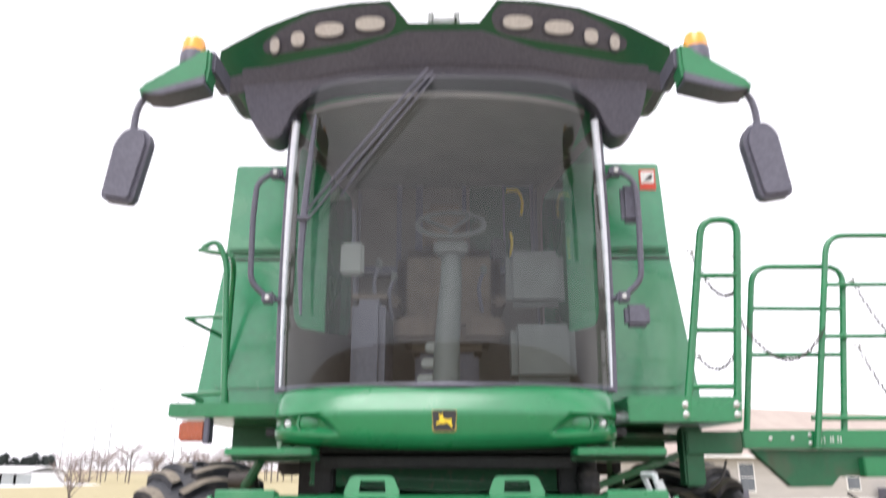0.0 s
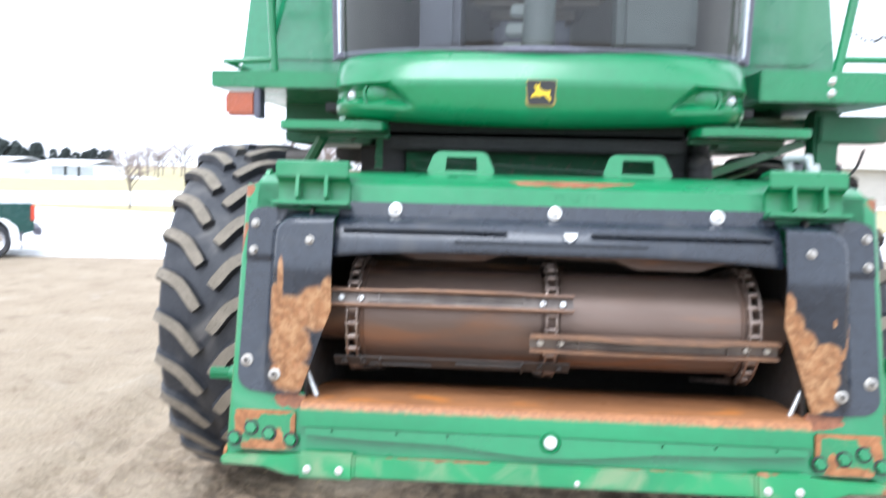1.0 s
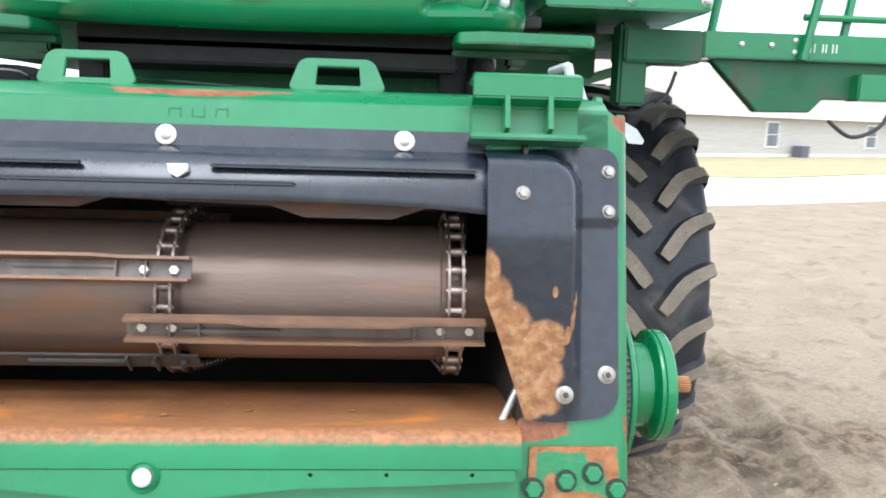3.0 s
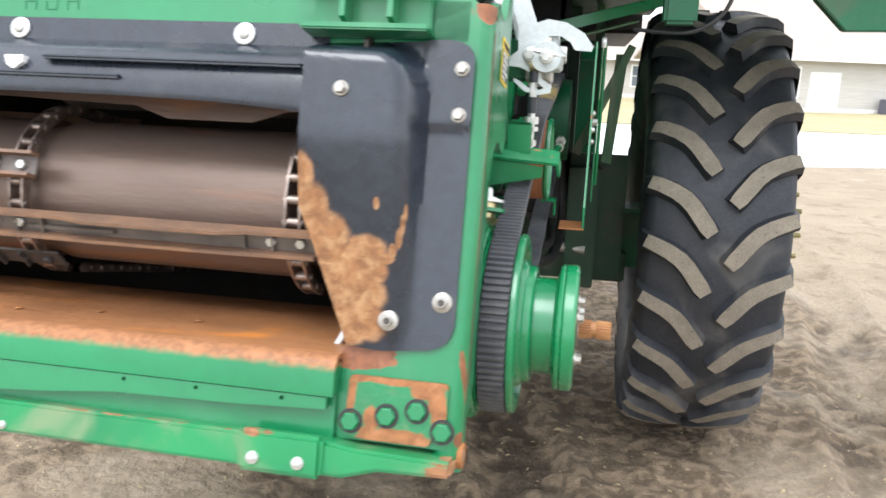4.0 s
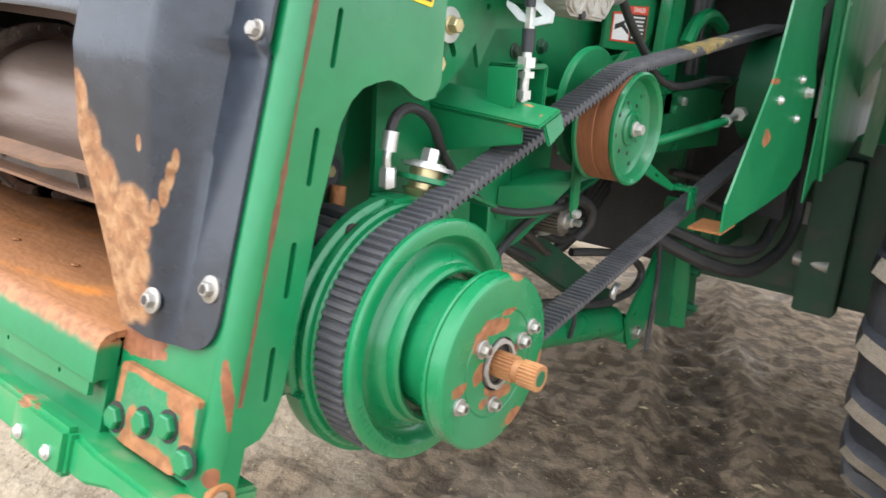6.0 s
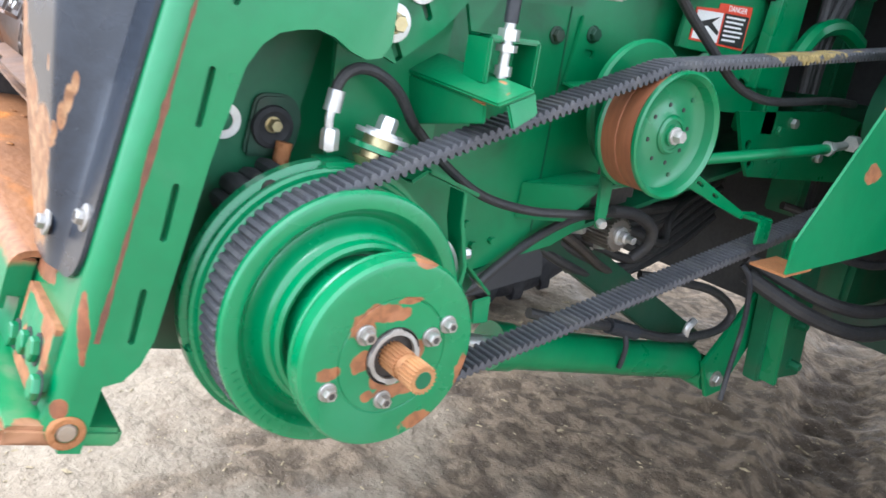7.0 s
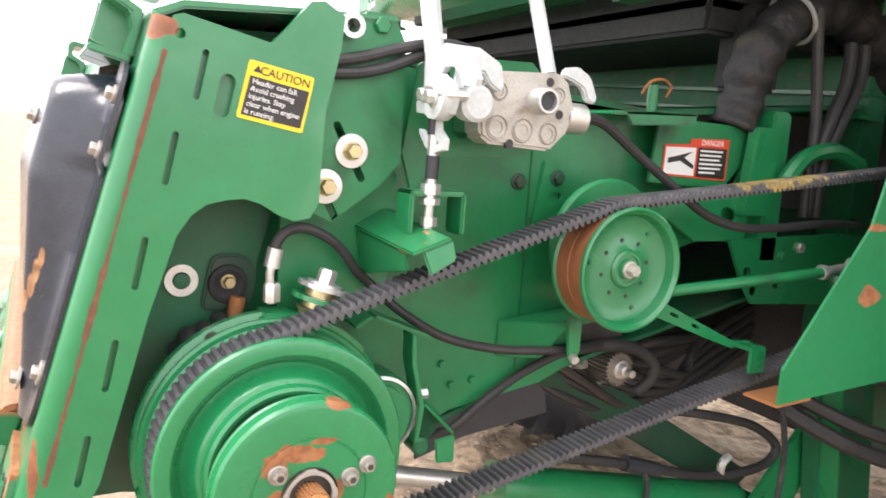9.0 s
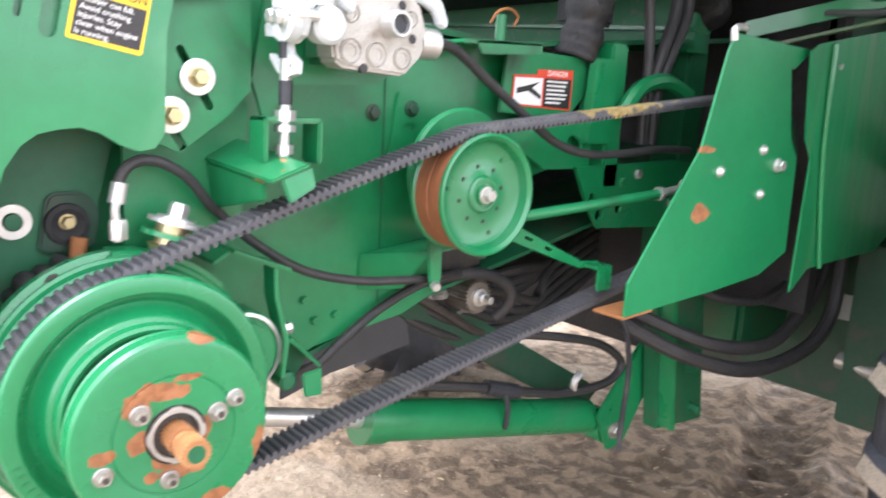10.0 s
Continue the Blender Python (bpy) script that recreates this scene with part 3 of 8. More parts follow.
def cover_side(s):
    """A bulged cover: columns from the outer rim to the inner edge."""
    b = bmesh.new()
    cols = [0.886, 0.882, 0.874, 0.862, 0.846, 0.832, 0.822] + [0.814 - 0.006 * i for i in range(8)] + [0.762, 0.752, 0.740, 0.725, 0.712, 0.702, 0.694, 0.681, 0.668, 0.654, 0.640, 0.628, 0.616]
    n = 44
    grid = []
    for u in cols:
        lo, hi = between(u, COVER_LO), between(u, COVER_HI)
        grid.append([b.verts.new((s * u, cover_depth(u, lo + (hi - lo) * i / n), lo + (hi - lo) * i / n)) for i in range(n + 1)])
    for a, c in zip(grid, grid[1:]):
        for i in range(n):
            b.faces.new((a[i], a[i + 1], c[i + 1], c[i]))
    back = {v: b.verts.new((v.co.x, v.co.y + 0.006, v.co.z)) for v in list(b.verts)}
    rim = [e for e in b.edges if len(e.link_faces) == 1]
    for f in list(b.faces):
        b.faces.new([back[v] for v in reversed(f.verts)])
    for e in rim:
        a, c = e.verts
        b.faces.new((a, c, back[c], back[a]))
    bmesh.ops.recalc_face_normals(b, faces=b.faces[:])
    return b


for s in (-1, 1):
    cs = part("side_cover", cover_side(s), cover_mat, feeder, "black poly cover worn to bare rust at its inner tip", 60)
    for u, v, r in ((0.865, 0.612, 0.0155), (0.865, 0.533, 0.0155), (0.862, 0.215, 0.0175), (0.682, 0.553, 0.0145), (0.775, 0.178, 0.0175)):
        d = cover_depth(u, v)
        part("cover_bolt", bolt((s * u, d, v), (0, -1, 0), 0.010, 0.009, r if v < 0.3 else 0.0132), cover_zinc, cs)
        if v < 0.3:
            part("bolt_socket", lathe([(d - 0.0135, 0.0), (d - 0.0135, 0.006), (d - 0.012, 0.0065)], "y", 10, (s * u, 0, v)), dark_steel, cs)

sb = bmesh.new()
rows = [(0.686, -0.004), (0.645, -0.006), (0.632, -0.020), (0.622, -0.036), (0.600, -0.046), (0.590, -0.052), (0.570, -0.056), (0.548, -0.060), (0.534, -0.055)]
NX = 60
grid = []
for v, d in rows:
    line = []
    for i in range(NX + 1):
        u = -0.622 + 1.244 * i / NX
        sag = 0.018 * (u / 0.62) ** 4 if v < 0.56 else 0
        rib = 0.0
        for ru0, ru1, rv in ((-0.60, -0.13, 0.600), (0.10, 0.60, 0.600), (-0.28, 0.26, 0.570)):
            if ru0 < u < ru1 and abs(v - rv) < 0.002:
                rib = -0.002
        line.append(sb.verts.new((u, d + rib, v - sag)))
    grid.append(line)
for a, c in zip(grid, grid[1:]):
    for i in range(NX):
        sb.faces.new((a[i], c[i], c[i + 1], a[i + 1]))
bmesh.ops.recalc_face_normals(sb, faces=sb.faces[:])
bmesh.ops.solidify(sb, geom=sb.faces[:], thickness=0.006)
strip = part("top_cover", sb, cover_mat, feeder, "black poly strip over the feeder throat", 40)
for u in (-0.457, 0.004, 0.462):
    part("cover_bolt", bolt((u, -0.006, 0.664), (0, -1, 0), 0.011, 0.008, 0.020, dome=True), zinc, strip)
for u0, u1, v in ((-0.60, -0.13, 0.597), (0.10, 0.60, 0.597), (-0.28, 0.26, 0.566)):
    part("pressed_rib", box(u0, u1, -0.069, -0.050, v - 0.004, v + 0.004, 0.004), cover_mat, strip)
part("bare_patch", sheet([(0.025, 0.597), (0.062, 0.598), (0.062, 0.585), (0.045, 0.572), (0.03, 0.58)], -0.0655, -0.050, "y"), white_print, strip, "chipped white patch")

# sill: rusty floor, green lip and the drop plate
fl = bmesh.new()
prof = [(-0.014, 0.1115), (0.08, 0.128), (0.22, 0.150), (0.40, 0.160), (0.40, 0.150), (0.22, 0.14), (0.08, 0.117), (-0.014, 0.1015)]
put(fl, sheet(prof, -0.692, 0.692, "x"))
ff = part("feeder_floor", fl, rust_floor, feeder, "orange-rusted steel feeder floor with a rolled lip", 60)
part("floor_lip", sheet([(-0.013, 0.1117), (-0.022, 0.109), (-0.030, 0.1035), (-0.0355, 0.095), (-0.038, 0.084), (-0.037, 0.040), (-0.029, 0.040), (-0.030, 0.082), (-0.026, 0.092), (-0.020, 0.099), (-0.013, 0.1015)], -0.692, 0.692, "x"), lip_green, feeder, "", 50)
for s in (-1, 1):
    part("lip_end", box(s * 0.686, s * 0.6925, -0.0355, -0.002, 0.041, 0.100, 0.004), lip_green, feeder)
rf_ = random.Random(21)
for i in range(6):
    u, b_ = rf_.uniform(-0.6, 0.6), rf_.uniform(0.02, 0.16)
    part("rust_scale", lathe([(0.0, 0.0085), (0.0022, 0.006), (0.003, 0.0)], "z", 7, (u, b_, 0.1165 + 0.165 * b_)), rust, ff)
vee = [(-0.675, 0.038), (-0.675, 0.018), (-0.52, 0.010), (-0.28, 0.006), (-0.13, -0.010), (-0.05, -0.016), (0.05, -0.016), (0.14, -0.010), (0.28, 0.004), (0.52, 0.010), (0.68, 0.018), (0.68, 0.038)]
part("drop_plate", sheet(vee, -0.034, -0.026, "y", [circle(x, 0.029, 0.004, 8) for x in (-0.6, -0.42, -0.28, 0.3, 0.44, 0.6)]), face_green, feeder)
part("sill_plate", sheet([(-0.69, 0.06), (-0.69, -0.04), (0.69, -0.04), (0.69, 0.06)], -0.012, 0.0, "y"), face_green, feeder)
cp = part("latch_boss", lathe([(-0.036, 0.030), (-0.041, 0.027), (-0.036, 0.022), (-0.032, 0.020)], "y", 24, (0, 0, 0.026)), face_green, feeder)
part("latch_pin", lathe([(-0.034, 0.018), (-0.046, 0.017), (-0.048, 0.0)], "y", 24, (0, 0, 0.026)), zinc, cp, "bright steel latch pin")
bm = bmesh.new()
put(bm, sheet([(-0.69, -0.034), (0.69, -0.034), (0.735, -0.040), (0.905, -0.044), (0.905, -0.070), (0.78, -0.074), (0.72, -0.092), (-0.72, -0.092), (-0.78, -0.074), (-0.905, -0.070), (-0.905, -0.044), (-0.735, -0.040)], -0.045, 0.10, "y", bev=0.006))
sill = part("sill_beam", bm, beam_green, feeder)
for u0, u1 in ((-0.688, -0.530), (0.536, 0.687)):
    blk = part("sill_block", box(u0, u1, -0.058, -0.03, -0.097, -0.026, 0.008), beam_green, sill)
    for u in (u0 + 0.03, u1 - 0.04):
        part("block_bolt", bolt((u, -0.058, -0.072), (0, -1, 0), 0.008, 0.005, 0.011, dome=True), zinc, blk)
part("small_bolt", bolt((0.072, -0.045, -0.078), (0, -1, 0), 0.006, 0.005, 0.008, dome=True), zinc, sill)

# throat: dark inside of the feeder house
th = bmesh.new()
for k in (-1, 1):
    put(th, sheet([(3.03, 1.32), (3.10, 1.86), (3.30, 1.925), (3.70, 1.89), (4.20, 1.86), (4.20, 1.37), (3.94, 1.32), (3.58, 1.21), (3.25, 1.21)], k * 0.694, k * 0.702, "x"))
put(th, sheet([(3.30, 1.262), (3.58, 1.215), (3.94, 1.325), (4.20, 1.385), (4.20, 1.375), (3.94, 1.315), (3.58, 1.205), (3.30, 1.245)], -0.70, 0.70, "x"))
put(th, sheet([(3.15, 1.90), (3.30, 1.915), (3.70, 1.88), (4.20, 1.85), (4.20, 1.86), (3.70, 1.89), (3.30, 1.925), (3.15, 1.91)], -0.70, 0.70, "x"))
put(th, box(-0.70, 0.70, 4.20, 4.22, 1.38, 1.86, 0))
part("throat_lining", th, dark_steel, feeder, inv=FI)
tr = bmesh.new()
put(tr, sheet([(-0.69, 0.68), (0.69, 0.68), (0.69, 0.56), (0.51, 0.546), (0.44, 0.523), (0.26, 0.523), (0.19, 0.546), (-0.14, 0.555), (-0.20, 0.535), (-0.40, 0.535), (-0.46, 0.555), (-0.69, 0.56)], 0.10, 0.106, "y"))
part("throat_baffle", tr, drum_steel, feeder)

# conveyor drum, chains and slats
DB, DV, DR = 0.194, 0.375, 0.146
dr = bmesh.new()
put(dr, lathe([(-0.69, 0.0), (-0.69, 0.085), (-0.585, 0.085), (-0.582, 0.120), (-0.560, 0.120), (-0.556, DR + 0.006), (-0.546, DR + 0.007), (-0.542, DR), (-0.024, DR), (-0.022, DR - 0.012), (0.028, DR - 0.012), (0.030, DR), (0.540, DR), (0.544, DR + 0.007), (0.554, DR + 0.006), (0.558, 0.120), (0.580, 0.120), (0.583, 0.085), (0.69, 0.085), (0.69, 0)], "x", 64, (0, DB, DV)))
drum = part("conveyor_drum", dr, drum_steel, feeder, "brown worn steel conveyor drum")
lk = bmesh.new()
for x in (-0.014, 0.014):
    put(lk, sheet(slot(0, 0, 0.020, 0.052), x - 0.0025, x + 0.0025, "x"))
put(lk, lathe([(-0.020, 0.0), (-0.020, 0.006), (0.020, 0.006), (0.020, 0)], "x", 10, (0, 0, 0.019)))
put(lk, lathe([(-0.011, 0.009), (0.011, 0.009)], "x", 12, (0, 0, 0.019)))
link_me = link("chain_link", lk, chain_steel)
CR = DR + 0.022
for u in (-0.573, 0.003, 0.570):
    ch = part("conveyor_chain", tube([(u, 1.2, DV + CR - 0.004), (u, 1.25, DV + CR - 0.004)], 0.006, 6, 1), chain_steel, feeder)
    step = 0.038
    for i in range(14):
        piece("chain_link", link_me, Matrix.Translation((u, DB + 0.52 - i * step, DV + CR)) @ Matrix.Rotation(radians(-90), 4, "X"), ch)
    nn = int(math.pi * CR / step)
    for i in range(nn + 1):
        a = math.pi / 2 + math.pi * i / nn
        piece("chain_link", link_me, Matrix.Translation((u, DB + CR * math.cos(a), DV + CR * math.sin(a))) @ Matrix.Rotation(a - math.pi, 4, "X"), ch)
    for i in range(14):
        piece("chain_link", link_me, Matrix.Translation((u, DB + i * step, DV - CR)) @ Matrix.Rotation(radians(90), 4, "X"), ch)


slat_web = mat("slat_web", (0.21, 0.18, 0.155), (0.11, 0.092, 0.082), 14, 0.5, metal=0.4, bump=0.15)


def slat(u0, u1, ang):
    """A channel slat across two chains at the angle round the drum."""
    b, fl_ = bmesh.new(), []
    L = u1 - u0
    put(b, sheet([(u0, -0.021), (u1, -0.021), (u1, 0.021), (u0, 0.021)], 0.0, 0.005, "y"))
    for e, top in ((0.021, True), (-0.021, False)):
        wave = [(u0, -0.022), (u0 + L * 0.28, -0.024), (u0 + L * 0.36, -0.038 if top else -0.026), (u0 + L * 0.74, -0.038 if top else -0.026), (u0 + L * 0.82, -0.024), (u1, -0.022), (u1, 0.004), (u0, 0.004)]
        fl_.append(sheet(wave, e - 0.003, e + 0.003, "z"))
    for k in (0.12, 0.2, 0.8, 0.88):
        put(b, box(u0 + L * k - 0.002, u0 + L * k + 0.002, -0.010, 0.0, -0.022, 0.022, 0))
    put(b, box(u0 + L * 0.15, u0 + L * 0.42, -0.008, 0.0, -0.010, -0.002, 0.002, Matrix.Rotation(0.0, 4, "X")))
    put(b, box(u0 + L * 0.52, u0 + L * 0.80, -0.008, 0.0, 0.002, 0.010, 0.002))
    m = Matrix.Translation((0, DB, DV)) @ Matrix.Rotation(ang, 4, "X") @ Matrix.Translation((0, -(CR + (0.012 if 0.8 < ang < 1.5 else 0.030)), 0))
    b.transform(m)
    # The slat low on the drum gets dark steel for the shade there.
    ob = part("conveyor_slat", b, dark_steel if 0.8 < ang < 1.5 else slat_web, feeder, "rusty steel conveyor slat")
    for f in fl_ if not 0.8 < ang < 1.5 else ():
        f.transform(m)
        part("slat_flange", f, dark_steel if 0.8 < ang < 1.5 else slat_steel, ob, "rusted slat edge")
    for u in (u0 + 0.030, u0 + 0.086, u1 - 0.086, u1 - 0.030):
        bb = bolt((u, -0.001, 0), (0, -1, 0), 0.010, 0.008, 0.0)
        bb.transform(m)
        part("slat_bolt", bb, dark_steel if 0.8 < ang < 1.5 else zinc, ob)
    return ob


for u0, u1, ang in ((-0.630, 0.061, -0.14), (-0.059, 0.625, 0.405), (-0.630, 0.061, 0.98), (-0.059, 0.625, -1.75), (-0.630, 0.061, -2.3)):
    slat(u0, u1, ang)
# guide pins in the lower corners
for s in (-1, 1):
    part("guide_pin", tube([(s * 0.666, 0.05, 0.118), (s * 0.702, 0.05, 0.192)], 0.008, 10, 1), zinc, feeder, "bare steel guide pin")

# feeder house body behind the face: side walls, roof and belly
for s in (-1, 1):
    wallp = [(3.20, 1.14), (3.58, 1.165), (3.748, 1.245), (3.967, 1.284), (4.06, 1.325), (4.07, 1.50), (4.42, 1.60), (4.42, 1.80), (4.22, 1.868), (3.86, 1.868), (3.70, 1.90), (3.42, 1.945), (3.20, 1.935)]
    part("body_wall", sheet(wallp, s * 0.706, s * 0.720, "x", bev=0.003), drive_green, feeder, inv=FI)
    # Front wall: part of its dark green is the shade behind the arch.
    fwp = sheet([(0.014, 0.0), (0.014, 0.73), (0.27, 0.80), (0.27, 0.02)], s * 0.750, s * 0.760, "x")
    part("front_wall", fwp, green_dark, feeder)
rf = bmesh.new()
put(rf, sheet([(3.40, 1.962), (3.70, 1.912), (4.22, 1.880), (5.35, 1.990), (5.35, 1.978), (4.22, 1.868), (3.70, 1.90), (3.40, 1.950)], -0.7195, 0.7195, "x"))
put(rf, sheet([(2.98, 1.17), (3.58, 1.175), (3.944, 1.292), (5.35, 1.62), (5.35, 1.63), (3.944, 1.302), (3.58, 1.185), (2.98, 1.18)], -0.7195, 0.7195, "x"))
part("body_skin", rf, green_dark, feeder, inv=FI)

# ---- belt drive on the outside ----
SY, SZ = 3.334, 1.301
dv = lambda name, b, m_, label="", sharp=32, parent=None: part(name, b, m_, parent or feeder, label, sharp, FI)
inner = dv("backing_disc", lathe([(0.850, 0.0), (0.850, 0.199), (0.856, 0.204), (0.872, 0.204), (0.876, 0.199), (0.878, 0.192), (0.882, 0.192), (0.884, 0.197), (0.894, 0.198), (0.898, 0.194), (0.898, 0)], "x", 72, (0, SY, SZ)), sheave_green)
sheave = dv("belt_sheave", lathe([(0.898, 0), (0.898, 0.184), (0.901, 0.188), (0.904, 0.184), (0.905, 0.171), (0.960, 0.171), (0.9605, 0.184), (0.963, 0.187), (0.970, 0.187), (0.974, 0.184), (0.9755, 0.180), (0.9755, 0.163), (0.972, 0.159), (0.964, 0.155), (0.957, 0.151), (0.954, 0.146), (0.957, 0.141), (0.966, 0.135), (0.976, 0.131),
                                  (0.980, 0.129), (0.9825, 0.126), (0.9835, 0.1235), (0.989, 0.1225), (0.996, 0.1215), (1.000, 0.117), (0.998, 0.112), (0.988, 0.109), (0.978, 0.107), (0.978, 0.0)], "x", 96, (0, SY, SZ)), sheave_green, "large green cast belt sheave")
for i in range(9):
    a = radians(197 + i * 4.2)
    dv("cast_mark", box(0.9752, 0.9764, -0.0018, 0.0018, -0.0045, 0.0045, 0.0008, Matrix.Translation((0, SY + 0.1715 * math.cos(a), SZ + 0.1715 * math.sin(a))) @ Matrix.Rotation(a - math.pi / 2, 4, "X")), sheave_green, parent=sheave)
DX = 1.0865
disc = dv("clutch_disc", lathe([(-0.110, 0.100), (-0.046, 0.100), (-0.043, 0.106), (-0.041, 0.122), (-0.037, 0.129), (-0.032, 0.1305), (-0.029, 0.129), (-0.028, 0.1265), (-0.025, 0.1305), (-0.007, 0.1305), (-0.002, 0.127), (0.0, 0.120), (0.0, 0.0815), (-0.0015, 0.0805), (-0.0015, 0.079), (0.0, 0.078), (0.0002, 0.040), (-0.006, 0.038), (-0.006, 0)], "x", 96, (DX, SY, SZ)), sheave_green, "green clutch disc chipped to rust")
ns = 22
sh = bmesh.new()
prof = []
for i in range(ns * 4):
    a = 2 * math.pi * i / (ns * 4)
    r = 0.0195 if i % 4 < 2 else 0.0168
    prof.append((SY + r * math.cos(a), SZ + r * math.sin(a)))
put(sh, sheet(prof, DX - 0.04, DX + 0.030, "x"))
put(sh, lathe([(DX + 0.028, 0.0165), (DX + 0.040, 0.0165), (DX + 0.042, 0.018)], "x", 32, (0, SY, SZ)))
put(sh, sheet(prof, DX + 0.041, DX + 0.070, "x", [circle(SY, SZ, 0.006, 12)]))
dv("splined_shaft", sh, mat("shaft_rust", (0.46, 0.235, 0.085), (0.30, 0.13, 0.05), 30, 0.6, bump=0.3, bscale=130, fine=0.4), "rusty splined drive shaft", parent=disc)
dv("shaft_centre", lathe([(DX + 0.0695, 0.0), (DX + 0.0705, 0.006), (DX + 0.0705, 0.0115), (DX + 0.0695, 0.012)], "x", 20, (0, SY, SZ)), green_dark, parent=disc)
col = bmesh.new()
put(col, sheet([(SY + r * math.cos(a), SZ + r * math.sin(a)) for a, r in [(2 * math.pi * i / 40, 0.0385 if i % 10 in (0, 1, 9) else 0.036) for i in range(40)]], DX - 0.001, DX + 0.0045, "x", [circle(SY, SZ, 0.0305, 28)]))
dv("collar_recess", lathe([(DX - 0.0050, 0.0), (DX - 0.0050, 0.0385), (DX + 0.0015, 0.0400), (DX + 0.0018, 0.0392), (DX - 0.0040, 0.0380), (DX - 0.0040, 0)], "x", 48, (0, SY, SZ)), dark_steel, parent=disc)
dv("lock_collar", col, alu, "scuffed grey lock collar", parent=disc)
for y, z, r in ((3.325, 1.241, 0.011), (3.243, 1.267, 0.011), (3.415, 1.335, 0.011), (3.390, 1.320, 0.012), (3.289, 1.337, 0.012)):
    dv("disc_bolt", bolt((DX, y, z), (1, 0, 0), r * 0.8, 0.010, r * 1.15), cover_zinc, parent=disc)
    dv("bolt_socket", lathe([(DX + 0.0142, 0.0), (DX + 0.0142, r * 0.42), (DX + 0.013, r * 0.45)], "x", 6, (0, y, z)), dark_steel, parent=disc)
oth = bmesh.new()
put(oth, sheet([(y, z) for y, z in prof], -1.085, -1.02, "x"))
put(oth, lathe([(-1.02, 0.0), (-1.02, 0.026), (-0.93, 0.028), (-0.93, 0.045), (-0.905, 0.045), (-0.905, 0)], "x", 28, (0, SY, SZ)))
dv("shaft_end", oth, drive_green, "green splined shaft end")
RY, RZ, RR = 4.93, 1.628, 0.165
IY, IZ, IR = 3.962, 1.575, 0.1095


def belt_path():
    """The belt's outer run: round the sheave, over the idler, round the rear pulley."""
    r0 = 0.171
    pts = []

    def tangent(c0, q0, c1, q1, side):
        d = Vector(c1) - Vector(c0)
        L = d.length
        a = math.atan2(d.y, d.x)
        k = math.acos((q0 - q1) / L)
        t = a + side * k
        return Vector(c0) + Vector((math.cos(t), math.sin(t))) * q0, Vector(c1) + Vector((math.cos(t), math.sin(t))) * q1, t

    S, I, R = (SY, SZ), (IY, IZ), (RY, RZ)
    a0, a1, t0 = tangent(S, r0, I, IR, 1)
    b0, b1, t1 = tangent(I, IR, R, RR, 1)
    c0, c1, t2 = tangent(S, r0, R, RR, -1)

    def arc(c, r, t_from, t_to, k):
        return [Vector((c[0] + r * math.cos(t_from + (t_to - t_from) * i / k), c[1] + r * math.sin(t_from + (t_to - t_from) * i / k))) for i in range(k + 1)]

    run = [c1.lerp(c0, i / 30) for i in range(30)]
    run += arc(S, r0, t2, t0 - 2 * math.pi, 40)
    run += [a0.lerp(a1, i / 16) for i in range(1, 16)]
    run += arc(I, IR, t0, t1, 6)
    run += [b0.lerp(b1, i / 20) for i in range(1, 20)]
    run += arc(R, RR, t1, t2, 24)[:-1]
    return run


def resample(pts, step):
    P = pts + [pts[0]]
    lens = [(b - a).length for a, b in zip(P, P[1:])]
    total = sum(lens)
    k = int(total / step)
    out, i, acc = [], 0, 0.0
    for j in range(k):
        s = total * j / k
        while acc + lens[i] < s:
            acc += lens[i]
            i += 1
        out.append(P[i].lerp(P[i + 1], (s - acc) / lens[i]))
    return out


def belt(x0, x1):
    pts = resample(belt_path(), 0.0027)
    k = len(pts) - len(pts) % 5
    pts = pts[:k]
    b = bmesh.new()
    rows = []
    for i, p in enumerate(pts):
        t = (pts[(i + 1) % k] - pts[i - 1]).normalized()
        nv = Vector((t.y, -t.x))
        c = Vector((SY + 0.6, (SZ + RZ) / 2))
        if nv.dot(p - c) < 0:
            nv = -nv
        o = p + nv * (0.0178 if i % 5 < 3 else 0.0120)
        q = p + nv * (0.0060 if i % 5 < 2 else (-0.002 if i % 5 == 3 else -0.001))
        m0, m1 = p + nv * 0.0062, p + nv * 0.0118
        rows.append([b.verts.new((x, y.x, y.y)) for x, y in ((x0, q), (x0, m0), (x0, m1), (x0 + 0.002, o), (x1 - 0.002, o), (x1, m1), (x1, m0), (x1, q))])
    for r0, r1 in zip(rows, rows[1:] + rows[:1]):
        for j in range(8):
            b.faces.new((r0[j], r0[(j + 1) % 8], r1[(j + 1) % 8], r1[j]))
    bmesh.ops.recalc_face_normals(b, faces=b.faces[:])
    return b


dv("drive_belt", belt(0.9055, 0.9595), belt_mat, "wide black cogged rubber drive belt", 25)
IX = -0.0165
idl = dv("idler_pulley", lathe([(0.978, 0.0), (0.978, 0.032), (0.972, 0.036), (0.968, 0.048), (0.966, 0.088), (0.971, 0.098), (0.988, 0.103), (0.994, 0.110), (0.992, 0.1145), (0.986, 0.115), (0.982, 0.1085), (0.912, 0.1085), (0.908, 0.115), (0.902, 0.115), (0.900, 0.098), (0.900, 0)], "x", 64, (IX, IY, IZ)), green, "green flat idler pulley with rusty rim")
dv("rusty_rim", lathe([(0.911, 0.1087), (0.911, 0.1100), (0.944, 0.1105), (0.946, 0.1092), (0.950, 0.1105), (0.980, 0.1100), (0.980, 0.1087)], "x", 64, (IX, IY, IZ)), rust_rim, parent=idl)
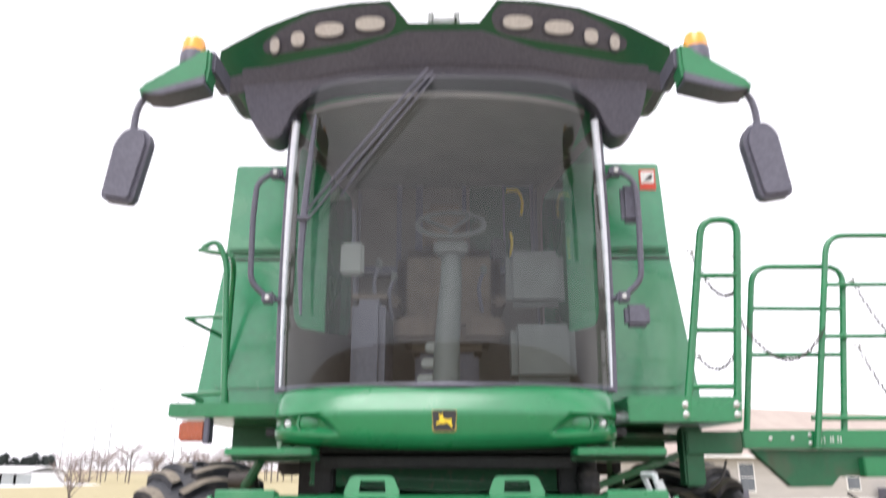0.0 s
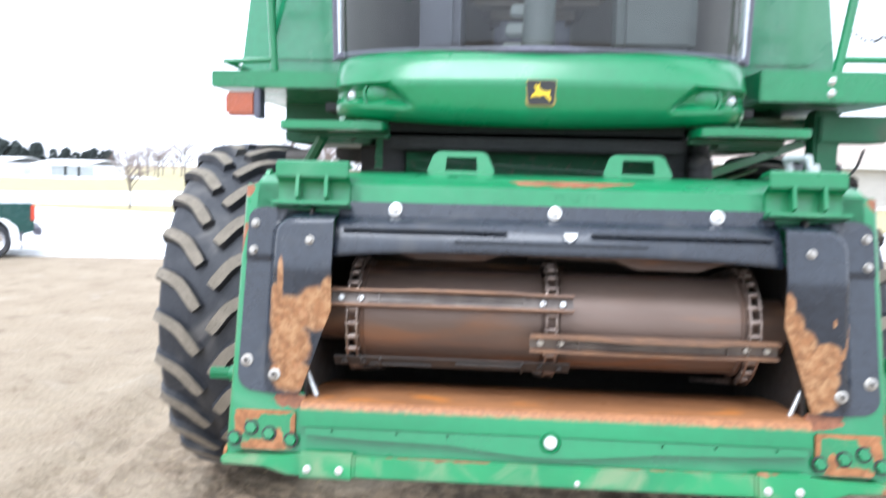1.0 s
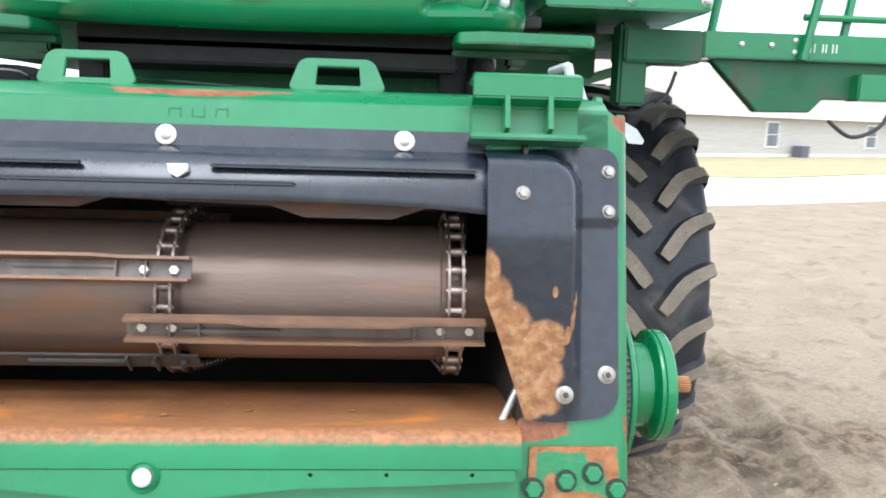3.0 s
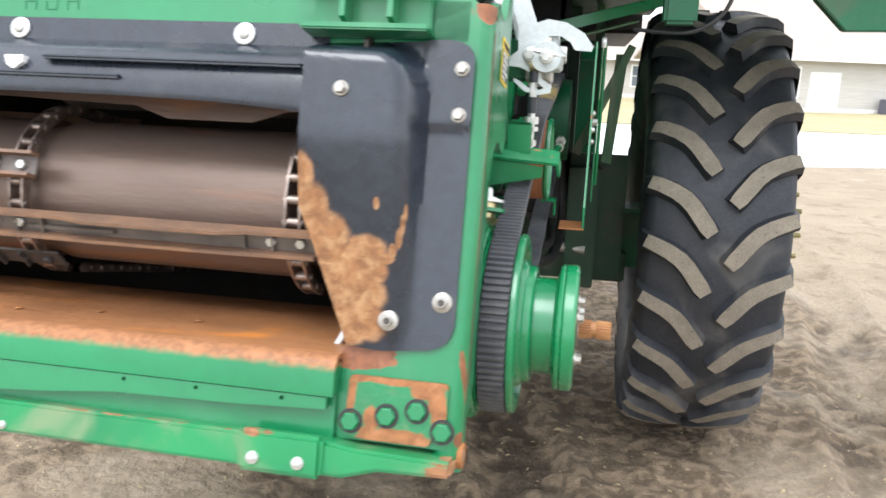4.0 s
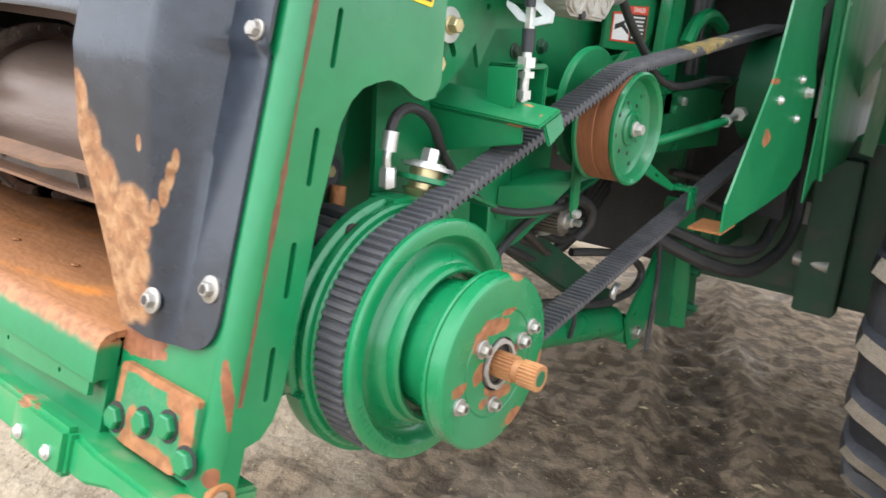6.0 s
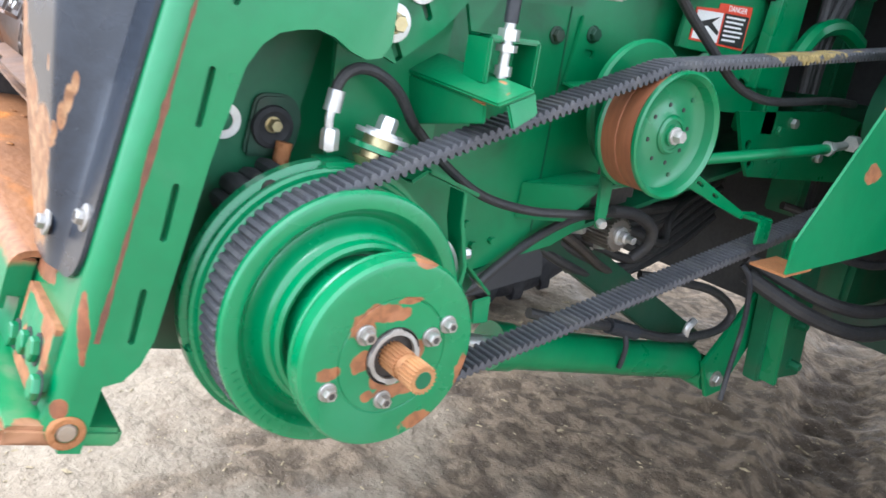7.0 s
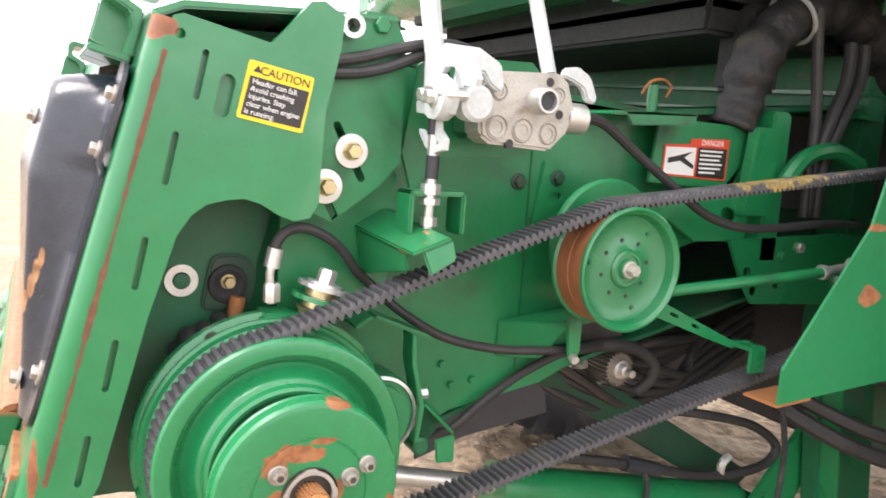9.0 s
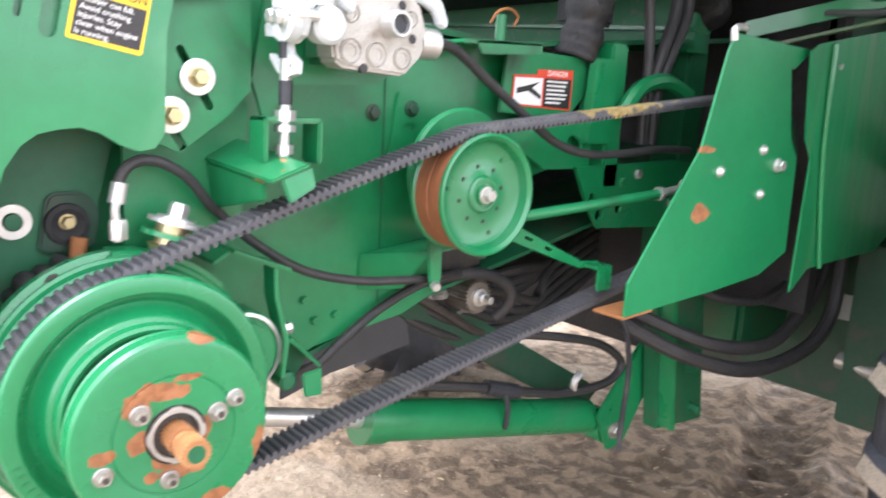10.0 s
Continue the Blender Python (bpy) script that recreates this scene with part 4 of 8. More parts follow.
dv("idler_hub", lathe([(0.967, 0.036), (0.976, 0.035), (0.980, 0.031), (0.980, 0.026), (0.974, 0.024), (0.974, 0.020), (0.984, 0.019), (0.984, 0.0)], "x", 32, (IX, IY, IZ)), green, parent=idl)
dv("idler_bolt", bolt((0.984 + IX, IY, IZ), (1, 0, 0), 0.012, 0.014, 0.016), alu, parent=idl)
for i in range(8):
    a = i * math.pi / 4 + 0.2
    dv("idler_rivet", bolt((0.9665 + IX, IY + 0.053 * math.cos(a), IZ + 0.053 * math.sin(a)), (1, 0, 0), 0.0042, 0.003), black_print, parent=idl)
for i in range(3):
    a = i * 2.09 + 0.9
    dv("rim_hole", bolt((0.9665 + IX, IY + 0.080 * math.cos(a), IZ + 0.080 * math.sin(a)), (1, 0, 0), 0.0045, 0.003), green_dark, parent=idl)
dv("rear_pulley", lathe([(0.90, 0), (0.90, 0.158), (0.99, 0.158), (0.99, 0.0)], "x", 48, (0, RY, RZ)), green_dark)

# ---- combine: cab, tank, decks, wheels ----
combine = thing("combine_harvester", "large green combine harvester with tinted glass cab, parked on dirt", "combine harvester")


def bent(rows, closed_back=None):
    """A surface through rows of points, front to back, given a thickness."""
    b = bmesh.new()
    vs = [[b.verts.new(p) for p in r] for r in rows]
    for a, c in zip(vs, vs[1:]):
        for i in range(len(a) - 1):
            b.faces.new((a[i], a[i + 1], c[i + 1], c[i]))
    bmesh.ops.recalc_face_normals(b, faces=b.faces[:])
    return b


def plan_y(x, half=0.88, front=4.06, side=4.34):
    """The bow of the cab's front, seen from above."""
    return front + (side - front) * (0.35 * abs(x / half) ** 2 + 0.65 * abs(x / half) ** 7)


# windscreen
NW = 24
rows = []
for i in range(9):
    k = i / 8
    z = 2.46 + 1.68 * k
    half = 0.875 - 0.02 * k
    rows.append([(half * (2 * j / NW - 1), plan_y(half * (2 * j / NW - 1), half) - 0.05 * k + 0.03 * math.sin(math.pi * k) * -1, z) for j in range(NW + 1)])
ws = part("windscreen", bent(rows), cab_glass, combine, "curved tinted windscreen", 60)
ws.visible_shadow = False
for s in (-1, 1):
    pil = tube([(s * 0.885, 4.36, 2.46), (s * 0.895, 4.35, 3.2), (s * 0.875, 4.31, 4.08)], 0.022, 10)
    part("cab_pillar", pil, cab_black, combine)
    gb_ = sheet([(4.38, 2.50), (5.45, 2.50), (5.40, 3.95), (4.35, 3.98)], s * 0.905, s * 0.911, "x")
    for v in gb_.verts:
        v.co.x -= s * 0.235 * (v.co.y - 4.36)
    dg = part("door_glass", gb_, side_glass, combine)
    dg.visible_shadow = False
    # Added tube painted as the sky's reflection on the curved glass edge.
    part("sky_reflection_edge", tube([(s * 0.872, 4.335, 2.47), (s * 0.878, 4.32, 3.2), (s * 0.852, 4.27, 3.98)], lambda k: 0.006 + 0.018 * k, 10), silver, combine, "pale strip for the sky's reflection along the screen edge")
    part("door_pillar", box(s * 0.62, s * 0.66, 5.42, 5.50, 2.45, 4.0, 0.01), cab_black, combine)
part("screen_frame", tube([(-0.875, 4.345, 2.475), (-0.6, 4.18, 2.472), (0, 4.065, 2.470), (0.6, 4.18, 2.472), (0.875, 4.345, 2.475)], 0.018, 8), cab_black, combine)
part("cab_back", box(-0.66, 0.66, 5.5, 5.54, 2.4, 4.05, 0.01), cab_trim, combine)
part("headliner", sheet([(-0.80, 5.5), (0.80, 5.5), (0.80, 4.28), (0.66, 4.19), (0.45, 4.11), (0.22, 4.07), (0, 4.055), (-0.22, 4.07), (-0.45, 4.11), (-0.66, 4.19), (-0.80, 4.28)], 4.03, 4.06, "z"), cab_trim, combine)
for s in (-1, 1):
    ln_ = sheet([(4.42, 2.46), (5.44, 2.46), (5.40, 4.0), (4.38, 4.0)], s * 0.880, s * 0.892, "x", [rounded([(4.47, 2.84), (5.37, 2.92), (5.34, 3.90), (4.44, 3.94)], 0.12, 5)])
    for v in ln_.verts:
        v.co.x -= s * 0.235 * (v.co.y - 4.36)
    part("door_lining", ln_, cab_trim, combine, "grey-brown cab door lining")
part("cab_floor", box(-0.70, 0.70, 4.4, 5.5, 2.36, 2.42, 0.01), cab_trim, combine)

# interior
column_grey = mat("column_grey", (0.115, 0.130, 0.126), (0.088, 0.098, 0.095), 8, 0.6, bump=0.05)
# Tank through the rear window, its shade put into the green.
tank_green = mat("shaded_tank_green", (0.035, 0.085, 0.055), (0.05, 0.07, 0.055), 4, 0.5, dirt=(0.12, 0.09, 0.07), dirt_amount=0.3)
seat = part("operator_seat", box(-0.27, 0.27, 5.0, 5.4, 2.78, 2.92, 0.05), seat_cloth, combine, "brown cloth operator seat")
part("seat_back", box(-0.34, 0.36, 5.26, 5.40, 2.92, 3.52, 0.09), seat_cloth, seat)
part("seat_headrest", box(-0.17, 0.13, 5.30, 5.40, 3.50, 3.86, 0.05), seat_cloth, seat)
part("seat_base", box(-0.2, 0.2, 5.05, 5.4, 2.42, 2.78, 0.03), cab_black, seat)
for s in (-1, 1):
    part("armrest", box(s * 0.29, s * 0.37, 4.95, 5.4, 3.05, 3.12, 0.02), seat_cloth, seat)
steer = part("steering_column", tube([(0.0, 4.44, 2.42), (0.01, 4.50, 2.78), (0.03, 4.58, 3.12), (0.03, 4.66, 3.36)], lambda k: 0.078 - 0.022 * k, 14), column_grey, combine, "grey steering column")
part("steering_wheel", tube([(0.03 + 0.20 * math.cos(a), 4.66 + 0.11 * math.sin(a), 3.49 + 0.11 * math.sin(a)) for a in [2 * math.pi * i / 16 for i in range(16)]], 0.015, 8, 3, True), column_grey, steer)
for a in (0.9, 2.6, 4.7):
    part("wheel_spoke", tube([(0.03, 4.65, 3.45), (0.03 + 0.19 * math.cos(a), 4.66 + 0.1 * math.sin(a), 3.49 + 0.10 * math.sin(a))], 0.011, 6, 1), column_grey, steer)
part("column_pad", box(-0.07, 0.13, 4.56, 4.64, 3.27, 3.37, 0.02), column_grey, steer)
part("buddy_seat", box(0.37, 0.735, 4.56, 4.80, 2.54, 2.87, 0.04), column_grey, combine)
part("buddy_backrest", box(0.355, 0.70, 4.66, 4.76, 2.99, 3.335, 0.04), column_grey, combine)
part("console", box(-0.56, -0.36, 4.7, 5.4, 2.45, 3.05, 0.04), cab_black, combine)
part("console_lid", box(-0.57, -0.35, 4.75, 5.1, 3.055, 3.085, 0.01), seat_cloth, combine)
part("monitor", box(-0.64, -0.50, 4.72, 4.78, 3.20, 3.40, 0.015), cab_grey, combine)
part("monitor_arm", tube([(-0.55, 4.80, 3.05), (-0.56, 4.78, 3.24), (-0.57, 4.76, 3.62)], 0.014, 8), cab_black, combine)
for x, y, z in ((-0.42, 4.82, 3.12), (-0.33, 4.86, 3.05), (0.22, 4.90, 3.10)):
    part("control_lever", tube([(x, y, z - 0.10), (x - 0.02, y - 0.02, z + 0.05), (x + 0.01, y - 0.03, z + 0.15)], 0.012, 8), cab_black, combine)
    part("lever_knob", lathe([(-0.03, 0.0), (-0.025, 0.018), (0.02, 0.022), (0.035, 0.0)], "z", 12, (x + 0.01, y - 0.03, z + 0.16)), column_grey, combine)
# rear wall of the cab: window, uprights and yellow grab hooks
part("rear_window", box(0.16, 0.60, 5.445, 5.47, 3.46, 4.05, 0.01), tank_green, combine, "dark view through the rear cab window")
for x, w in ((-0.34, 0.035), (-0.20, 0.05), (0.12, 0.03), (0.40, 0.014), (0.60, 0.03)):
    part("cab_upright", box(x - w / 2, x + w / 2, 5.41, 5.44, 3.30, 4.10, 0.006), cab_black, combine)
part("rear_shelf", box(-0.62, 0.62, 5.36, 5.46, 3.36, 3.42, 0.01), cab_black, combine)
part("seat_pad", box(-0.33, -0.05, 4.92, 5.05, 2.83, 2.98, 0.03), seat_cloth, combine)
part("seat_pad", box(0.12, 0.36, 4.92, 5.05, 2.83, 2.98, 0.03), seat_cloth, combine)
part("grab_hook", tube([(0.42, 5.40, 3.98), (0.50, 5.39, 3.97), (0.53, 5.39, 3.88), (0.52, 5.40, 3.80)], 0.010, 8), yellow, combine)
part("grab_hook", tube([(0.44, 5.40, 3.66), (0.45, 5.39, 3.60), (0.44, 5.40, 3.50)], 0.010, 8), yellow, combine)
part("grey_bag", box(0.30, 0.40, 5.36, 5.42, 3.44, 3.62, 0.02), black_plastic, combine)
for i, z in enumerate((2.52, 2.62, 2.72)):
    part("pedal", box(-0.16 + 0.02 * i, -0.02 + 0.01 * i, 4.55 + 0.06 * i, 4.60 + 0.06 * i, z, z + 0.06, 0.01), cab_grey, combine)

# green nose under the windscreen
NN = 200
prof = [(2.462, 0.10), (2.452, 0.064), (2.43, 0.034), (2.40, 0.013), (2.37, -0.007), (2.354, -0.018), (2.345, -0.0232), (2.337, -0.0252), (2.328, -0.0255), (2.318, -0.025), (2.308, -0.0242), (2.298, -0.0234), (2.288, -0.0225), (2.278, -0.0216), (2.268, -0.0206), (2.258, -0.0196), (2.248, -0.0184), (2.238, -0.0170), (2.228, -0.0150), (2.218, -0.012), (2.208, -0.007), (2.198, 0.0), (2.188, 0.009), (2.180, 0.020), (2.172, 0.05)]
rows = []
for z, dy in prof:
    r = []
    for j in range(NN + 1):
        x = 0.862 * (2 * j / NN - 1)
        k = abs(x) / 0.862
        up = min(1.0, max(0.0, (z - 2.172) / 0.16))
        edge = 0.455 + 0.135 * up
        in_pod = min(1.0, max(0.0, (abs(x) - edge) / 0.034)) if z < 2.35 else 0.0
        sill = min(1.0, max(0.0, (z - 2.215) / 0.030))
        roof_ = min(1.0, max(0.0, (2.346 - z) / 0.024))
        pod = 0.045 * in_pod * sill * roof_
        tuck = 0.035 * max(0.0, (k - 0.93) / 0.07) ** 2
        sag = 0.040 * k ** 2 if z < 2.26 else 0.040 * k ** 2 * max(0.0, (2.33 - z) / 0.07)
        crest = 0.016 * (1 - k ** 2) if z > 2.36 else 0.0
        r.append((x, plan_y(x, 0.88, 4.06, 4.30) + dy - 0.03 + pod + tuck, z + sag + crest - (0.012 * k ** 4 if z > 2.3 else 0)))
    rows.append(r)
nb = bent(rows)
bmesh.ops.solidify(nb, geom=nb.faces[:], thickness=-0.01)
nose = part("cab_nose", nb, green, combine, "curved glossy green nose panel", 28)
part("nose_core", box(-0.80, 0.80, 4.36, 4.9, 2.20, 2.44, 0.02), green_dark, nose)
bd = part("badge", sheet(rounded([(-0.058, 2.242), (0.058, 2.242), (0.066, 2.35), (-0.066, 2.35)], 0.018, 4), 3.995, 4.03, "y", bev=0.004), badge_rim, nose, "black and yellow shield badge")
part("badge_field", sheet(rounded([(-0.050, 2.249), (0.050, 2.249), (0.058, 2.344), (-0.058, 2.344)], 0.014, 4), 3.991, 4.00, "y"), black_print, bd)
part("badge_mark", sheet([(-0.038, 2.276), (-0.020, 2.282), (-0.006, 2.280), (0.012, 2.286), (0.026, 2.274), (0.036, 2.262), (0.041, 2.268), (0.032, 2.286), (0.038, 2.302), (0.032, 2.304), (0.024, 2.300), (0.002, 2.304), (-0.008, 2.314), (-0.006, 2.330), (-0.012, 2.330), (-0.015, 2.318), (-0.024, 2.328), (-0.028, 2.322), (-0.022, 2.310), (-0.022, 2.298), (-0.030, 2.292), (-0.040, 2.284)], 3.988, 3.993, "y"), yellow, bd)
for s in (-1, 1):
    for x, r, mt, nm in ((0.782, 0.023, lamp_glass, "headlight"), (0.662, 0.054, green, "lamp_blank")):
        y = plan_y(x, 0.88, 4.06, 4.30) - 0.018
        lm = part(nm, lathe([(-0.020, 0.0), (-0.018, r * 0.42), (-0.012, r * 0.75), (-0.002, r), (0.05, r)], "y", 28, (s * x, y, 2.290)), mt, nose)
        part("lamp_rim", lathe([(0.0, r * 1.28), (-0.008, r * 1.2), (-0.008, r * 1.02), (0.03, r * 1.02)], "y", 28, (s * x, y, 2.290)), green_dark if nm == "headlight" else green, lm)

# roof with lamp visor
rows = []
RO = [(0.0, 4.365), (0.19, 4.368), (0.29, 4.508), (0.50, 4.503), (0.735, 4.470), (0.98, 4.385), (1.215, 4.268), (1.222, 4.20), (1.20, 4.05)]
UN = [(0.0, 4.12), (0.25, 4.115), (0.50, 4.10), (0.70, 4.07), (0.86, 4.03), (1.0, 4.0), (1.10, 3.99), (1.15, 4.0), (1.20, 4.045)]


def roof_front(x):
    return 3.86 + 0.09 * (abs(x) / 1.2) ** 2.2


full = [(x, z) for x, z in RO] + [(x, z) for x, z in UN[::-1]]
full = full + [(-x, z) for x, z in UN[1:]] + [(-x, z) for x, z in RO[:0:-1]]


def roof_mesh(outline, y_off, depth, cuts=40):
    b = sheet(outline, 0.0, depth, "y")
    bmesh.ops.dissolve_limit(b, angle_limit=0.01, verts=b.verts[:], edges=b.edges[:])
    for i in range(1, cuts):
        x = -1.25 + 2.5 * i / cuts
        bmesh.ops.bisect_plane(b, geom=b.verts[:] + b.edges[:] + b.faces[:], plane_co=(x, 0, 0), plane_no=(1, 0, 0))
    for v in b.verts:
        lean = (4.45 - v.co.z) * 0.65
        grow = (roof_front(v.co.x) + lean - 0.25) / (roof_front(v.co.x) - 0.25)
        v.co.y += roof_front(v.co.x) + y_off + lean
        v.co.x *= grow
        v.co.z = 2.07 + (v.co.z - 2.07) * grow
    bmesh.ops.recalc_face_normals(b, faces=b.faces[:])
    return b


visor = part("roof_visor", roof_mesh(full, 0.0, 0.35), visor_shade_green, combine, "green roof visor with work lamps, darkened for shade", 40)
part("roof_panel", sheet([(-1.1, 4.30), (-0.7, 4.42), (0.7, 4.42), (1.1, 4.30), (1.0, 4.05), (-1.0, 4.05)], 4.3, 6.0, "y", bev=0.03), green, combine)
# black band under the visor, wrapping over the windscreen corners
und = rounded([(-1.10, 4.16), (1.10, 4.16), (1.062, 3.96), (1.020, 3.835), (0.962, 3.763), (0.90, 3.744), (0.868, 3.765), (0.835, 3.84), (0.806, 3.92), (0.735, 3.99), (0.61, 4.055), (0.383, 4.087), (0, 4.098), (-0.383, 4.087), (-0.61, 4.055), (-0.735, 3.99), (-0.806, 3.92), (-0.835, 3.84), (-0.868, 3.765), (-0.90, 3.744), (-0.962, 3.763), (-1.020, 3.835), (-1.062, 3.96)], 0.03, 3)
ub = sheet([(x * (roof_front(x) - 0.25) / 3.72, 2.07 + (z - 2.07) * (roof_front(x) - 0.25) / 3.72) for x, z in und], 0.0, 0.20, "y")
bmesh.ops.dissolve_limit(ub, angle_limit=0.01, verts=ub.verts[:], edges=ub.edges[:])
for co, no in [((-1.2 + 0.06 * i, 0, 0), (1, 0, 0)) for i in range(1, 40)] + [((0, 0, z), (0, 0, 1)) for z in (3.75, 3.85, 3.95, 4.05)]:
    bmesh.ops.bisect_plane(ub, geom=ub.verts[:] + ub.edges[:] + ub.faces[:], plane_co=co, plane_no=no)
for v in ub.verts:
    f = roof_front(v.co.x)
    lean = (4.45 - v.co.z) * 0.65 if v.co.z > 4.05 else 0.26 + (4.05 - v.co.z) * 0.32
    grow = (f + lean - 0.25) / (f - 0.25)
    v.co.y += f + lean - 0.006
    v.co.x *= grow
    v.co.z = 2.07 + (v.co.z - 2.07) * grow
bmesh.ops.recalc_face_normals(ub, faces=ub.faces[:])
part("roof_skirt", ub, cab_black, combine, "black roof skirt", 40)
band = [(-1.19, 4.08), (-0.9, 4.14), (-0.5, 4.20), (-0.2, 4.31), (0.2, 4.31), (0.5, 4.20), (0.9, 4.14), (1.19, 4.08), (1.15, 3.985), (0.86, 4.02), (0.5, 4.09), (0, 4.11), (-0.5, 4.09), (-0.86, 4.02), (-1.15, 3.985)]
part("visor_underside", roof_mesh(band, -0.012, 0.3), cab_black, visor, "black underside of the visor", 40)
for s in (-1, 1):
    poc = [(0.25, 4.40), (0.30, 4.475), (0.36, 4.485), (0.70, 4.452), (0.88, 4.36), (0.98, 4.275), (0.97, 4.225), (0.90, 4.205), (0.55, 4.245), (0.32, 4.285), (0.27, 4.32)]
    part("lamp_recess", roof_mesh(rounded([(s * x, z) for x, z in poc], 0.03, 3), -0.008, 0.05), cab_black, visor)
    for x, z, w, h in ((0.392, 4.354, 0.085, 0.044), (0.610, 4.328, 0.083, 0.044), (0.780, 4.282, 0.040, 0.046), (0.905, 4.253, 0.028, 0.048)):
        lo = [(s * x + w * 1.06 * math.copysign(abs(math.cos(a)) ** 0.8, math.cos(a)), z - 0.006 + h * 1.05 * math.copysign(abs(math.sin(a)) ** 0.8, math.sin(a))) for a in [2 * math.pi * i / 28 for i in range(28)]]
        wl_ = part("work_lamp", roof_mesh(lo, -0.028, 0.05), cab_black, visor)
        li = [(s * x + (px - s * x) * 0.88, z + (pz - z) * 0.86) for px, pz in lo]
        part("lamp_lens", roof_mesh(li, -0.034, 0.03), lamp_glass, wl_)
part("roof_bracket", box(-0.075, 0.075, 4.03, 4.09, 4.38, 4.512, 0.006), cab_grey, combine, "pale bracket on the cab roof")
for x in (-0.075, 0.070):
    part("roof_lug", box(x - 0.016, x + 0.016, 4.03, 4.09, 4.40, 4.545, 0.004), cab_grey, combine)

# mirror arms, beacons and mirrors
for s in (-1, 1):
    arm_o = [(1.175, 4.03), (1.175, 4.145), (1.205, 4.145), (1.51, 3.945), (1.53, 3.905), (1.50, 3.885), (1.40, 3.885), (1.185, 3.945)]
    arm = part("mirror_arm", sheet([(s * x, z) for x, z in arm_o], 3.68, 3.82, "y", bev=0.015), green, combine, "green mirror arm")
    arm.location = (0, 0, -0.022)
    part("arm_joint", box(s * 1.16, s * 1.21, 3.72, 4.0, 4.03, 4.15, 0.01), cab_black, arm)
    part("arm_underside", sheet([(s * x, z) for x, z in [(1.19, 3.935), (1.19, 3.985), (1.44, 3.905), (1.50, 3.885), (1.40, 3.878)]], 3.672, 3.83, "y", bev=0.004), cab_black, arm)
    bc = part("beacon_base", lathe([(4.17, 0.0), (4.17, 0.064), (4.235, 0.064), (4.245, 0.060)], "z", 28, (s * 1.285, 3.75, -0.095)), cab_black, arm)
    part("beacon", lathe([(4.24, 0.060), (4.30, 0.058), (4.325, 0.048), (4.335, 0.025), (4.337, 0)], "z", 28, (s * 1.285, 3.75, -0.095)), amber, bc, "amber beacon dome")
    part("mirror_stem", tube([(s * 1.50, 3.74, 3.90), (s * 1.525, 3.74, 3.86), (s * 1.540, 3.74, 3.80), (s * 1.545, 3.74, 3.70)], 0.018, 10), cab_black, arm)
    mo = bmesh.new()
    put(mo, sheet(rounded([(-0.075, -0.19), (0.085, -0.19), (0.095, 0.14), (0.06, 0.20), (-0.04, 0.20), (-0.085, 0.12)], 0.04, 4), -0.05, 0.05, "y", bev=0.02))
    mo.transform(Matrix.Translation((s * 1.552, 3.74, 3.520)) @ Matrix.Rotation(s * radians(-9), 4, "Y"))
    part("mirror_housing", mo, cab_black, arm, "black mirror housing")

# wipers and handrails on the cab front
part("wiper_arm", tube([(-0.086, 3.955, 4.146), (-0.404, 3.965, 3.747), (-0.759, 4.09, 3.348)], 0.0075, 8), cab_black, ws)
part("wiper_arm", tube([(-0.060, 3.95, 4.127), (-0.39, 3.96, 3.70), (-0.709, 4.06, 3.338)], 0.006, 8), cab_black, ws)
part("wiper_arm", tube([(-0.045, 3.945, 4.10), (-0.31, 3.95, 3.75), (-0.539, 4.0, 3.436)], 0.0045, 8), cab_black, ws)
part("wiper_link", box(-0.775, -0.705, 4.045, 4.075, 3.325, 3.352, 0.006), cab_black, ws)
part("wiper_blade", tube([(-0.708, 4.10, 3.945), (-0.722, 4.085, 3.70), (-0.742, 4.085, 3.354), (-0.748, 4.09, 3.10), (-0.735, 4.10, 2.829)], lambda k: 0.006 + 0.013 * math.sin(math.pi * min(1, max(0, k))), 8), cab_black, ws)
for s in (-1, 1):
    hr = part("grab_rail", tube([(s * 0.91, 4.34, 3.66), (s * 0.97, 4.30, 3.69), (s * 1.055, 4.28, 3.62), (s * 1.065, 4.28, 3.40), (s * 1.055, 4.28, 3.05), (s * 0.97, 4.30, 2.97), (s * 0.91, 4.34, 2.96)], 0.016, 10, round_corner=0.06), cab_black, combine, "black cab grab rail")
    for z in (3.68, 2.96):
        part("rail_clamp", box(s * 0.92, s * 0.99, 4.27, 4.33, z - 0.03, z + 0.03, 0.012), cab_black, hr)
        part("clamp_bolt", bolt((s * 0.955, 4.27, z), (0, -1, 0), 0.014, 0.008), zinc, hr)
part("work_lamp_low", box(0.96, 1.09, 4.28, 4.36, 2.80, 2.92, 0.02), cab_black, combine)
part("radio_mirror", box(0.99, 1.10, 4.34, 4.40, 3.40, 3.62, 0.02), cab_black, combine)

